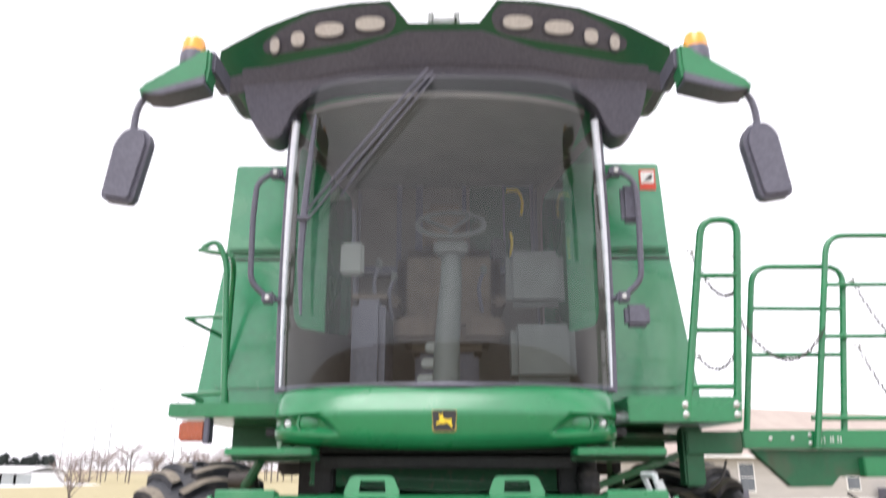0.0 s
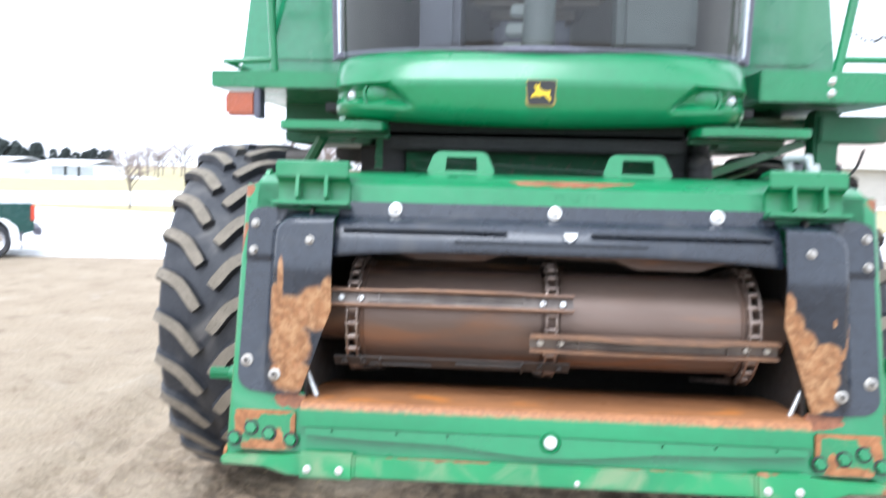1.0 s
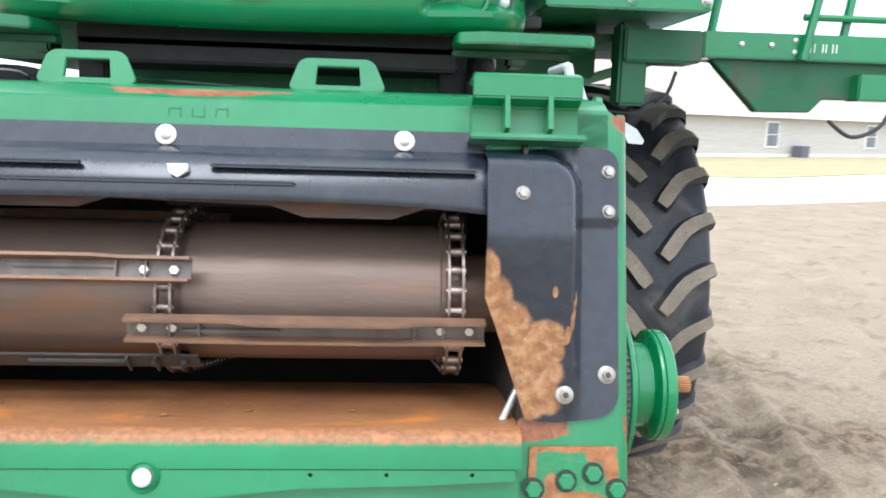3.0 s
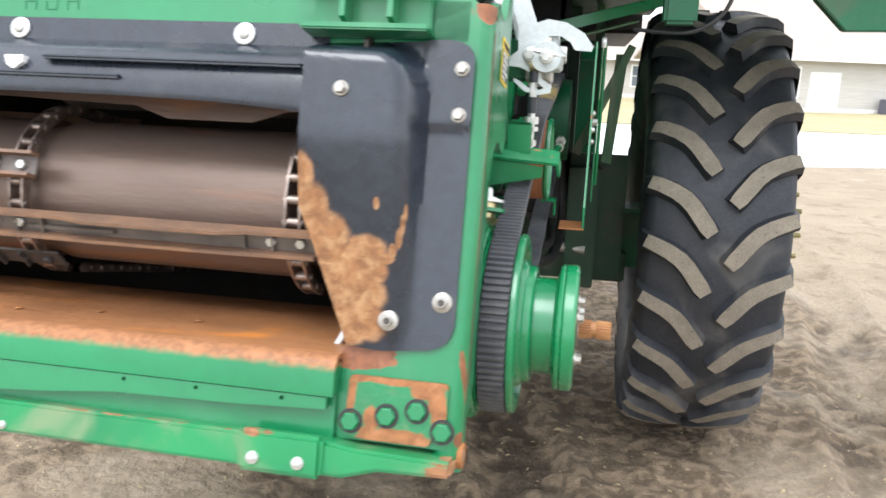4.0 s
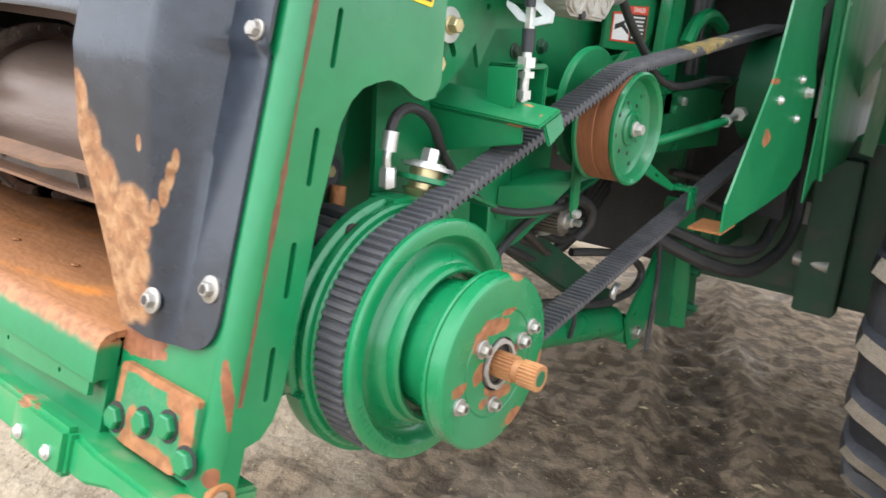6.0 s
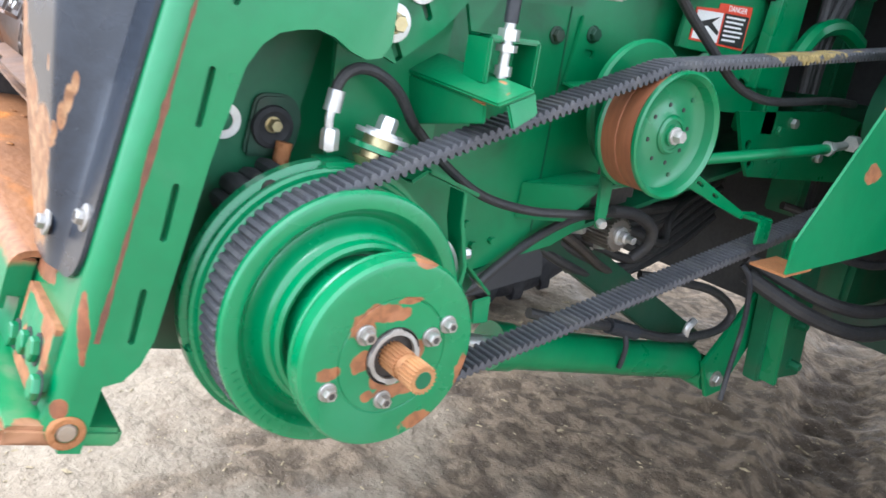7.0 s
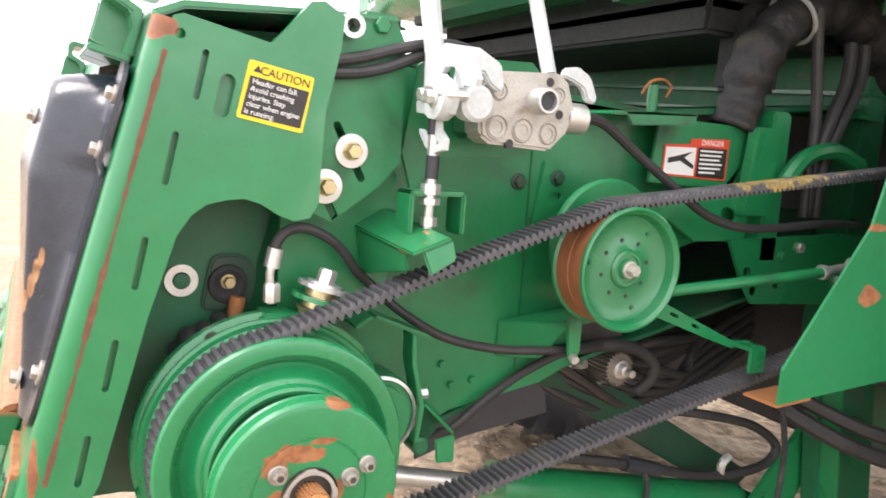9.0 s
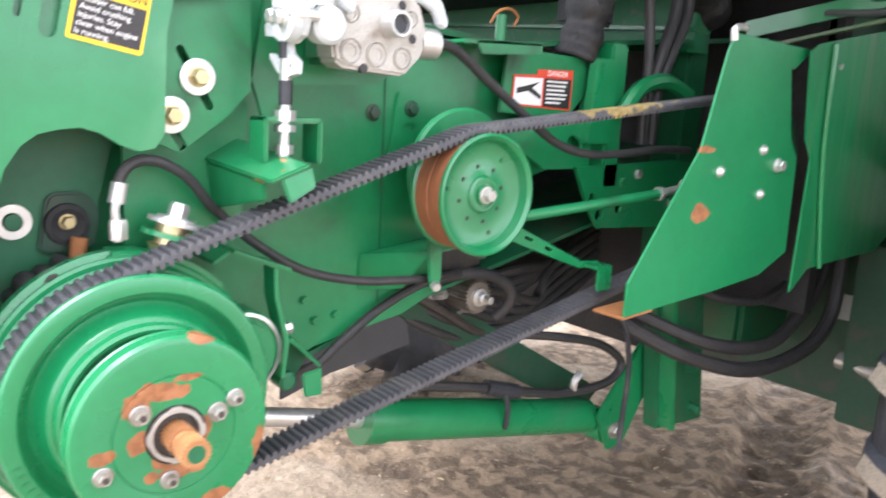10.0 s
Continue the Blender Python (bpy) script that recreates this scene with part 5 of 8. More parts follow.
# grain tank sides and front behind the cab
part("tank_front", box(-0.775, 0.775, 5.62, 5.66, 2.44, 4.0, 0.01), panel_green, combine, "green grain tank front, paled for sky sheen")
for s in (-1, 1):
    tp = [(0.765, 2.44), (1.545, 2.44), (1.425, 3.36), (1.395, 4.02), (0.765, 4.02)]
    pan = part("tank_panel", sheet(rounded([(s * x, z) for x, z in tp], 0.02, 3), 5.0, 8.6, "y", bev=0.012), panel_green, combine, "green grain tank side, paled for sky sheen")
    part("panel_groove", box(s * 0.94, s * 1.418, 4.994, 5.0, 3.36, 3.376, 0.002), black_print, pan)
    part("panel_door", sheet(rounded([(s * 0.96, 2.55), (s * 1.44, 2.55), (s * 1.37, 3.30), (s * 0.96, 3.30)], 0.04, 4), 4.988, 5.0, "y", bev=0.004), panel_green, pan)
    part("panel_bar", box(s * 0.95, s * 1.40, 4.985, 5.0, 3.40, 3.44, 0.004), green_dark, pan)
for s in (-1, 1):
    part("tank_frame", box(s * 0.86, s * 1.34, 5.15, 6.2, 2.12, 2.432, 0.01), green_dark, combine)
dec = part("warning_decal", sheet([(1.265, 3.83), (1.37, 3.83), (1.37, 3.97), (1.265, 3.97)], 4.994, 4.999, "y"), red_print, combine, "orange and white warning decal")
part("decal_field", sheet([(1.275, 3.875), (1.36, 3.875), (1.36, 3.955), (1.275, 3.955)], 4.991, 4.996, "y"), white_print, dec)
part("decal_mark", sheet([(1.29, 3.89), (1.32, 3.92), (1.35, 3.94), (1.345, 3.90)], 4.989, 4.993, "y"), black_print, dec)

# decks and rails
dl = part("side_deck", box(-1.46, -0.86, 4.35, 5.6, 2.335, 2.410, 0.006), green, combine)
part("signal_mount", box(-1.27, -1.24, 4.36, 4.44, 2.20, 2.335, 0.005), cab_black, dl)
part("signal_lamp", box(-1.405, -1.265, 4.37, 4.44, 2.212, 2.318, 0.012), orange_lens, dl, "orange signal lamp")
dr_ = part("side_deck", box(0.95, 1.535, 4.33, 5.6, 2.306, 2.440, 0.006), green, combine)
for x in (1.248, 1.512):
    for z in (2.395, 2.345):
        part("deck_bolt", bolt((x, 4.33, z), (0, -1, 0), 0.013, 0.010, 0.018, dome=True), zinc, dr_)


def rail(name, posts, bars, r=0.020, label=""):
    b = bmesh.new()
    tube(posts, r, 10, round_corner=0.11, bm=b)
    ob = part(name, b, green, combine, label)
    for p, q in bars:
        part("rung" if name == "ladder_rail" else "rail_bar", tube([p, q], r * 0.8, 8, 1), green, ob)
    return ob


rail("ladder_rail", [(1.252, 4.345, 2.32), (1.43, 4.36, 3.414), (1.63, 4.36, 3.414), (1.515, 4.345, 2.32)], [((1.376, 4.35, 3.09), (1.594, 4.35, 3.09)), ((1.323, 4.35, 2.79), (1.562, 4.35, 2.79)), ((1.278, 4.35, 2.49), (1.530, 4.35, 2.49))], 0.021, "green tubular ladder rail")
rail("guard_rail", [(1.655, 4.65, 2.20), (1.80, 4.66, 3.218), (2.33, 4.66, 3.218), (2.20, 4.65, 2.26)], [((1.77, 4.66, 2.97), (2.30, 4.66, 2.965)), ((1.73, 4.66, 2.70), (2.25, 4.66, 2.70))], 0.018, "green tubular guard rail")
rail("guard_rail", [(2.02, 4.60, 2.18), (2.24, 4.62, 3.396), (3.2, 4.62, 3.396), (3.1, 4.62, 2.26)], [((2.19, 4.62, 3.10), (3.15, 4.62, 3.10)), ((2.14, 4.62, 2.80), (3.15, 4.62, 2.80)), ((2.02, 4.62, 2.345), (3.1, 4.62, 2.345))], 0.018, "green tubular guard rail")
rail("rear_rail", [(-1.19, 4.42, 2.42), (-1.235, 4.42, 3.20), (-1.30, 4.42, 3.33), (-1.40, 4.42, 3.27), (-1.24, 4.45, 3.25)], [((-1.24, 4.42, 3.25), (-1.40, 4.42, 3.27))], 0.017, "green folded step rail")
rail("rear_rail", [(-1.345, 5.0, 2.44), (-1.37, 5.0, 2.62), (-1.28, 4.72, 3.26), (-1.24, 4.5, 3.26)], [((-1.23, 4.43, 2.89), (-1.44, 4.43, 2.88)), ((-1.44, 4.43, 2.88), (-1.33, 4.75, 2.83)), ((-1.19, 4.43, 2.47), (-1.42, 4.43, 2.46)), ((-1.42, 4.43, 2.46), (-1.40, 4.7, 2.45))], 0.016, "green step rail")

# platform beam on the ladder side
pb = part("platform_beam", box(1.63, 3.3, 4.62, 4.72, 2.180, 2.282, 0.006), green, combine)
for x, z in ((1.78, 2.235), (1.995, 2.255), (1.995, 2.21), (1.90, 2.235)):
    part("beam_bolt", bolt((x, 4.62, z), (0, -1, 0), 0.011, 0.008, 0.0, dome=True), zinc, pb)
for i, (x, w) in enumerate(((2.055, 0.003), (2.072, 0.003), (2.105, 0.004), (2.118, 0.004), (2.145, 0.004), (2.160, 0.004))):
    part("chalk_bar", box(x, x + w, 4.617, 4.621, 2.212, 2.246, 0), white_print, pb)
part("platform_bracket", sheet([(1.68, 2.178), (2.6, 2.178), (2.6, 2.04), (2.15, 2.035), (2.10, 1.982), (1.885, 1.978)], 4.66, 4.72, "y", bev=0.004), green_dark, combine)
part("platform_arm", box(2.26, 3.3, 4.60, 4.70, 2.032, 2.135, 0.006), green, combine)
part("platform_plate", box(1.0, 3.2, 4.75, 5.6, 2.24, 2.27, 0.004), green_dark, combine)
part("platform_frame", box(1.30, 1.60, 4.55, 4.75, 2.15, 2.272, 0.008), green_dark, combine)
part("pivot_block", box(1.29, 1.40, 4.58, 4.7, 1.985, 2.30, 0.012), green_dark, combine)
part("lamp_cable", tube([(1.52, 4.6, 2.12), (1.48, 4.6, 2.02), (1.38, 4.62, 1.96), (1.2, 4.7, 1.97)], 0.007, 8), hose_mat, combine)
part("lamp_cable", tube([(2.15, 4.6, 1.95), (2.25, 4.6, 1.89), (2.36, 4.6, 1.93), (2.42, 4.62, 2.02)], 0.008, 8), hose_mat, combine)

# chains hanging on the rails
cl = bmesh.new()
put(cl, tube([(0.010 * math.cos(a), 0, 0.019 * math.sin(a)) for a in [2 * math.pi * i / 8 for i in range(8)]], 0.0034, 5, 2, True))
safety_me = link("safety_link", cl, dark_steel)


def chain(p, q, sag, name="safety_chain"):
    p, q = Vector(p), Vector(q)
    holder = part(name, tube([p + Vector((0.016 * math.cos(a), 0, 0.016 * math.sin(a))) for a in [2 * math.pi * i / 10 for i in range(10)]], 0.005, 6, 2, True), zinc, combine, "galvanised safety chain")
    k = max(8, int(((p - q).length + sag * 1.2) / 0.032))
    pts = [p.lerp(q, i / k) - Vector((0, 0, sag * 4 * (i / k) * (1 - i / k))) for i in range(k + 1)]
    for i in range(k):
        d = (pts[i + 1] - pts[i])
        mm = aim((pts[i] + pts[i + 1]) / 2, d) @ Matrix.Rotation(radians(90 * (i % 2)), 4, "Z")
        piece("safety_link", safety_me, mm, holder)


chain((1.60, 4.36, 3.2), (1.56, 4.36, 2.60), 0.0)
chain((1.60, 4.40, 2.85), (2.15, 4.60, 2.85), 0.20)
chain((1.43, 4.6, 3.30), (1.60, 4.40, 3.02), 0.12)
chain((1.45, 4.7, 2.70), (1.60, 4.45, 2.72), 0.10)
chain((2.36, 4.64, 3.14), (2.75, 4.64, 2.75), 0.16)
chain((2.34, 4.64, 2.75), (2.70, 4.64, 2.45), 0.18)

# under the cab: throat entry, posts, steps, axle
# Sill, mouth, roof and inner posts wear black in place of deep shade.
part("cab_sill", box(-0.66, 0.66, 4.40, 4.9, 2.075, 2.22, 0.01), shade_grease_black, combine)
part("feeder_mouth", sheet([(-0.95, 1.15), (0.95, 1.15), (0.95, 2.15), (-0.95, 2.15)], 5.35, 5.40, "y"), shade_grease_black, combine)
part("mouth_roof", box(-0.66, 0.66, 4.40, 5.4, 2.13, 2.16, 0.005), shade_grease_black, combine)
for s in (-1, 1):
    st = part("front_step", sheet(rounded([(s * 0.62, 3.98), (s * 0.70, 3.93), (s * 1.03, 3.95), (s * 1.06, 4.05), (s * 1.05, 4.2), (s * 0.62, 4.2)], 0.02, 3), 2.135, 2.170, "z", bev=0.006), green, combine)
    part("step_web", box(s * 0.62, s * 1.0, 4.14, 4.2, 2.112, 2.133, 0.004), green_dark, st)
    part("mouth_post", box(s * 0.60, s * 0.70, 4.50, 4.62, 1.95, 2.15, 0.01), shade_grease_black, combine)
    part("mouth_post", box(s * 0.88, s * 0.95, 4.70, 4.82, 2.12, 2.30, 0.01), green_dark, combine)
    if s > 0:
        continue
    part("step_brace", tube([(s * 0.90, 4.15, 2.12), (s * 1.02, 4.35, 2.00), (s * 1.15, 4.6, 1.96)], 0.025, 8), green_dark, combine)
    part("step_knuckle", lathe([(-0.06, 0), (-0.06, 0.045), (0.06, 0.05), (0.06, 0)], "x", 20, (s * 1.06, 4.4, 2.02)), dark_steel, combine)
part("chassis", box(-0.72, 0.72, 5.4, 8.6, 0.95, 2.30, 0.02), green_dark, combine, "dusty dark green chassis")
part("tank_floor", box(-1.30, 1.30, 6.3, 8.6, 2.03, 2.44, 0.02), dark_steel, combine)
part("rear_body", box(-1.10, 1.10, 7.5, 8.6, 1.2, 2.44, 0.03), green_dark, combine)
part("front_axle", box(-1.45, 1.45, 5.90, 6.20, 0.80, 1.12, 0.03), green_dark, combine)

# front wheels
TR, TW, TX, TY, TZ = 1.018, 0.30, 1.612, 5.935, 1.075


def tyre_mesh():
    p = [(-0.20, 0.60), (-0.26, 0.65), (-0.300, 0.78), (-0.298, 0.90), (-0.278, 0.972), (-0.25, 0.996), (-0.15, 1.010), (0, TR), (0.15, 1.010), (0.25, 0.996), (0.278, 0.972), (0.298, 0.90), (0.300, 0.78), (0.26, 0.65), (0.20, 0.60)]
    return lathe(p, "x", 96)


def lug_mesh(side):
    """One bar: from the shoulder in towards the middle, bending down."""
    path = [(0.306, -0.022, 0.900), (0.302, -0.020, 0.965), (0.286, -0.014, 1.022), (0.25, -0.002, 1.046), (0.19, 0.024, 1.058), (0.145, 0.052, 1.062), (0.115, 0.082, 1.064), (0.085, 0.122, 1.065), (0.058, 0.158, 1.065), (0.036, 0.186, 1.065)]
    b = bmesh.new()
    secs = []
    for i, (s, drop, r) in enumerate(path):
        a = path[max(0, i - 1)]
        c = path[min(len(path) - 1, i + 1)]
        d = Vector((c[0] - a[0], c[1] - a[1])).normalized()
        if i < 2:
            d = Vector((-1, 0.1)).normalized()
        nx, ny = -d.y, d.x
        wt, wb = 0.0235 + 0.008 * min(1, i / 5) - (0.006 if i == 9 else 0), 0.043
        sec = []
        for off, rr in ((-wb, r - 0.050), (-wt, r - 0.008), (wt, r - 0.008), (wb, r - 0.050)):
            ss = s + nx * off
            phi = (drop + ny * off) / 1.04
            sec.append(b.verts.new((side * ss, -rr * math.cos(phi), -rr * math.sin(phi))))
        secs.append(sec)
    for q0, q1 in zip(secs, secs[1:]):
        for j in range(3):
            b.faces.new((q0[j], q0[j + 1], q1[j + 1], q1[j]))
    b.faces.new(secs[0])
    b.faces.new(secs[-1][::-1])
    bmesh.ops.recalc_face_normals(b, faces=b.faces[:])
    return b


LUG_PHASE = radians(-8.1 - 10.2 + 0.6)
lug_me = {s: link("lug", lug_mesh(s), lug_mat, 40) for s in (-1, 1)}
for m_ in lug_me.values():
    m_.materials.append(rubber)
    for f in m_.polygons:
        rad = math.hypot(f.center.y, f.center.z)
        f.material_index = 0 if abs(f.normal.y * f.center.y + f.normal.z * f.center.z) / rad > 0.8 else 1
NL = 27
for sx, TX in ((-1, 1.72), (1, 1.612)):
    ty = part("front_tyre", tyre_mesh(), rubber, combine, "deep-lugged black tractor tyre with dusty tread bars", 40)
    ty.location = (sx * TX, TY, TZ)
    for s in (-1, 1):
        for i in range(NL):
            a = 2 * math.pi * (i + (0.5 if s > 0 else 0.0)) / NL + LUG_PHASE
            piece("lug", lug_me[s], Matrix.Rotation(a, 4, "X"), ty)
    rim = part("wheel_rim", lathe([(-0.20, 0.60), (-0.22, 0.65), (-0.19, 0.65), (-0.16, 0.56), (-0.05, 0.54), (0.02, 0.40), (0.02, 0.18), (0.02, 0), (0.03, 0), (0.03, 0.42), (0.06, 0.55), (0.16, 0.57), (0.19, 0.65), (0.22, 0.65), (0.20, 0.60)], "x", 64, (sx * TX, TY, TZ)), gold_hub, combine, "yellow wheel rim")
    part("hub", lathe([(0.0, 0.24), (sx * 0.30, 0.22), (sx * 0.44, 0.215), (sx * 0.45, 0.19), (sx * 0.45, 0.0)], "x", 40, (sx * TX, TY, TZ)), gold_hub, rim)
    for i in range(10):
        a = 2 * math.pi * i / 10
        part("wheel_stud", bolt((sx * (TX + 0.45), TY + 0.19 * math.cos(a), TZ + 0.19 * math.sin(a)), (sx, 0, 0), 0.016, 0.05, 0.022), brass, rim)

# ---- outer details of the feeder drive ----
# caution decal on the side panel
CX = 0.9125
dq = [(0.134, 0.715), (0.231, 0.722), (0.236, 0.639), (0.138, 0.632)]
cd = part("caution_decal", sheet(rounded(dq, 0.004, 2), CX - 0.001, CX, "x"), yellow, feeder, "yellow and black caution decal")
inn = [(0.141, 0.694), (0.229, 0.700), (0.231, 0.645), (0.143, 0.638)]
part("decal_field", sheet(inn, CX, CX + 0.0006, "x"), black_print, cd)
sidem = lambda b, v, tilt=0.0, x=CX + 0.0008: Matrix.Translation((x, b, v)) @ Matrix.Rotation(tilt, 4, "X") @ Matrix(((0, 0, 1, 0), (1, 0, 0, 0), (0, 1, 0, 0), (0, 0, 0, 1)))
part("decal_heading", text_mesh("CAUTION", 0.0165, sidem(0.190, 0.7075, 0.07, CX + 0.0004)), black_print, cd)
part("alert_triangle", sheet([(0.143, 0.7005), (0.155, 0.7015), (0.149, 0.711)], CX, CX + 0.0006, "x"), black_print, cd)
for i, line in enumerate(("Header can fall.", "Avoid crushing", "injuries. Stay", "clear when engine", "is running.")):
    part("decal_line", text_mesh(line, 0.0108, sidem(0.146, 0.6875 - i * 0.0108, 0.065), "LEFT"), white_print, cd)

# slotted adjusting plate with washers
sp = [(3.40, 1.80), (3.419, 1.915), (3.47, 1.975), (3.516, 1.975), (3.538, 1.93), (3.54, 1.744), (3.50, 1.70), (3.425, 1.645), (3.39, 1.66), (3.36, 1.70), (3.34, 1.80)]
adj = dv("adjuster_plate", sheet(sp, 0.855, 0.867, "x", [slot(3.450, 1.756, 0.013, 0.105, 0.5), slot(3.413, 1.685, 0.013, 0.085, 0.5)]), drive_green)
for y, z in ((3.452, 1.758), (3.412, 1.701)):
    w = dv("slot_washer", lathe([(0.867, 0.008), (0.867, 0.027), (0.873, 0.027), (0.874, 0.010)], "x", 32, (0, y, z)), zinc, parent=adj)
    dv("slot_bolt", bolt((0.873, y, z), (1, 0, 0), 0.013, 0.014, 0.015), brass, parent=adj)
dv("zinc_bush", lathe([(0.85, 0.010), (0.85, 0.019), (0.892, 0.019), (0.892, 0.011), (0.87, 0.010)], "x", 28, (0, 3.438, 1.947)), zinc, parent=adj)
dv("plate_stud", bolt((0.867, 3.494, 1.956), (1, 0, 0), 0.014, 0.010), drive_green, parent=adj)
dv("rear_plate", sheet([(3.36, 1.46), (3.55, 1.50), (3.56, 1.72), (3.50, 1.80), (3.36, 1.78)], 0.80, 0.81, "x"), drive_green)

# shelf bracket that carries the latch rod
def slab(a, b, c, d, t):
    """A bent-plate piece: a quad of world places, thickened by t along its normal."""
    q = [Vector(p) for p in (a, b, c, d)]
    n_ = (q[1] - q[0]).cross(q[3] - q[0]).normalized() * t
    bm_ = bmesh.new()
    v = [bm_.verts.new(p) for p in q] + [bm_.verts.new(p + n_) for p in q]
    for f in ((0, 1, 2, 3), (7, 6, 5, 4), (0, 4, 5, 1), (1, 5, 6, 2), (2, 6, 7, 3), (3, 7, 4, 0)):
        bm_.faces.new([v[i] for i in f])
    bmesh.ops.recalc_face_normals(bm_, faces=bm_.faces[:])
    return bevel(bm_, min(0.003, t * 0.4))


shelf_paint = mat("shelf_paint", GRN, GRN2, 3.5, 0.4, coat=0.15, bump=0.05, dirt=(0.10, 0.24, 0.11), dirt_amount=0.35, patch_amp=1.6, patch_noise=40,
                  patches=[(1.003, 3.55, 1.628, 0.008, 0.03, 0.006), (0.965, 3.545, 1.637, 0.014, 0.007, 0.01), (0.985, 3.504, 1.614, 0.03, 0.005, 0.004)], patch_col=(0.42, 0.18, 0.06))
sa, sb_, sc, sd = (0.79, 3.488, 1.628), (0.79, 3.545, 1.660), (1.019, 3.564, 1.636), (1.019, 3.500, 1.612)
shelf = dv("shelf_bracket", slab(sa, sd, sc, sb_, 0.007), shelf_paint, "green folded shelf bracket chipped to rust")
dv("shelf_flange", slab((0.79, 3.488, 1.629), (0.985, 3.503, 1.613), (0.985, 3.506, 1.585), (0.79, 3.500, 1.545), 0.006), shelf_paint, parent=shelf)
dv("shelf_flange", slab((0.79, 3.545, 1.664), (1.0, 3.567, 1.637), (1.0, 3.566, 1.610), (0.79, 3.545, 1.62), 0.006), shelf_paint, parent=shelf)
dv("shelf_lip", slab((1.017, 3.516, 1.620), (1.017, 3.566, 1.638), (1.024, 3.571, 1.608), (1.024, 3.528, 1.584), 0.007), shelf_paint, parent=shelf)
ub_ = bmesh.new()
for y in (3.524, 3.616):
    put(ub_, box(0.90, 0.955, y - 0.004, y + 0.004, 1.635, 1.705, 0.003))
put(ub_, box(0.90, 0.955, 3.52, 3.62, 1.697, 1.705, 0.003))
dv("rod_bracket", ub_, green)
rod = dv("latch_rod", tube([(0.950, 3.554, 1.640), (0.950, 3.556, 1.725)], 0.008, 12, 1), zinc, "steel latch rod with black boot")
for z0, z1, r, m_ in ((1.650, 1.664, 0.013, zinc), (1.684, 1.694, 0.016, zinc), (1.700, 1.716, 0.016, zinc), (1.724, 1.760, 0.0105, black_plastic), (1.760, 1.795, 0.009, zinc), (1.792, 1.816, 0.011, black_plastic)):
    dv("rod_fitting", lathe([(z0, 0), (z0, r), (z1, r), (z1, 0)], "z", 6 if m_ is zinc else 16, (0.950, 3.556, 0)), m_, parent=rod)
dv("rod_eye", lathe([(-0.012, 0.0), (-0.012, 0.018), (0.012, 0.018), (0.012, 0)], "x", 24, (0.952, 3.562, 1.831)), brass, parent=rod)

# hydraulic multicoupler with its pale lever
cb_ = [(3.622, 1.795), (3.640, 1.784), (3.755, 1.778), (3.792, 1.815), (3.800, 1.848), (3.782, 1.896), (3.760, 1.904), (3.630, 1.896), (3.612, 1.862)]
mc = dv("multicoupler", sheet(cb_, 0.925, 0.978, "x", bev=0.005), alu, "grey cast multicoupler block")
dv("coupler_plate", sheet([(3.575, 1.905), (3.60, 1.925), (3.80, 1.932), (3.835, 1.90), (3.835, 1.80), (3.80, 1.765), (3.62, 1.755), (3.575, 1.69), (3.552, 1.76)], 0.835, 0.843, "x", [[(3.618, 1.868), (3.634, 1.869), (3.632, 1.898), (3.616, 1.897)], circle(3.588, 1.845, 0.006, 10), circle(3.592, 1.79, 0.006, 10)], bev=0.001), drive_green, parent=mc)
dv("multicoupler_base", box(0.845, 0.925, 3.64, 3.82, 1.79, 1.89, 0.01), green_dark, parent=mc)
for y, z, r in ((3.650, 1.810, 0.019), (3.698, 1.808, 0.019), (3.748, 1.806, 0.017), (3.762, 1.868, 0.013), (3.650, 1.866, 0.014)):
    dv("coupler_port", lathe([(0.976, r * 0.5), (0.980, r * 0.55), (0.980, r * 0.8), (0.976, r * 0.85), (0.981, r), (0.976, r * 1.1)], "x", 24, (0, y, z)), alu, parent=mc)
for y, z in ((3.745, 1.888), (3.676, 1.786), (3.768, 1.838)):
    dv("coupler_hole", lathe([(0.9785, 0.0), (0.9785, 0.0075), (0.970, 0.0075)], "x", 14, (0, y, z)), black_print, parent=mc)
dv("plug_face", lathe([(1.0045, 0.0), (1.0045, 0.0148), (1.003, 0.0148)], "x", 20, (0, 3.722, 1.856)), black_plastic, parent=mc)
dv("coupler_plug", lathe([(0.975, 0.021), (1.008, 0.021), (1.012, 0.019), (1.012, 0.0155), (1.004, 0.015), (1.004, 0)], "x", 32, (0, 3.722, 1.856)), zinc, parent=mc)
lev = bmesh.new()
for y, x0, z0, x1, z1 in ((3.575, 0.915, 1.885, 0.872, 2.055), (3.775, 0.930, 1.905, 0.872, 2.055)):
    tube([(x0, y, z0), (x1, y - 0.006, z1)], 0.0125, 8, 1, bm=lev)
tube([(0.872, 3.569, 2.05), (0.872, 3.769, 2.05)], 0.0125, 8, 1, bm=lev)
lever = dv("coupler_lever", lev, white_paint, "pale grey coupler lever")
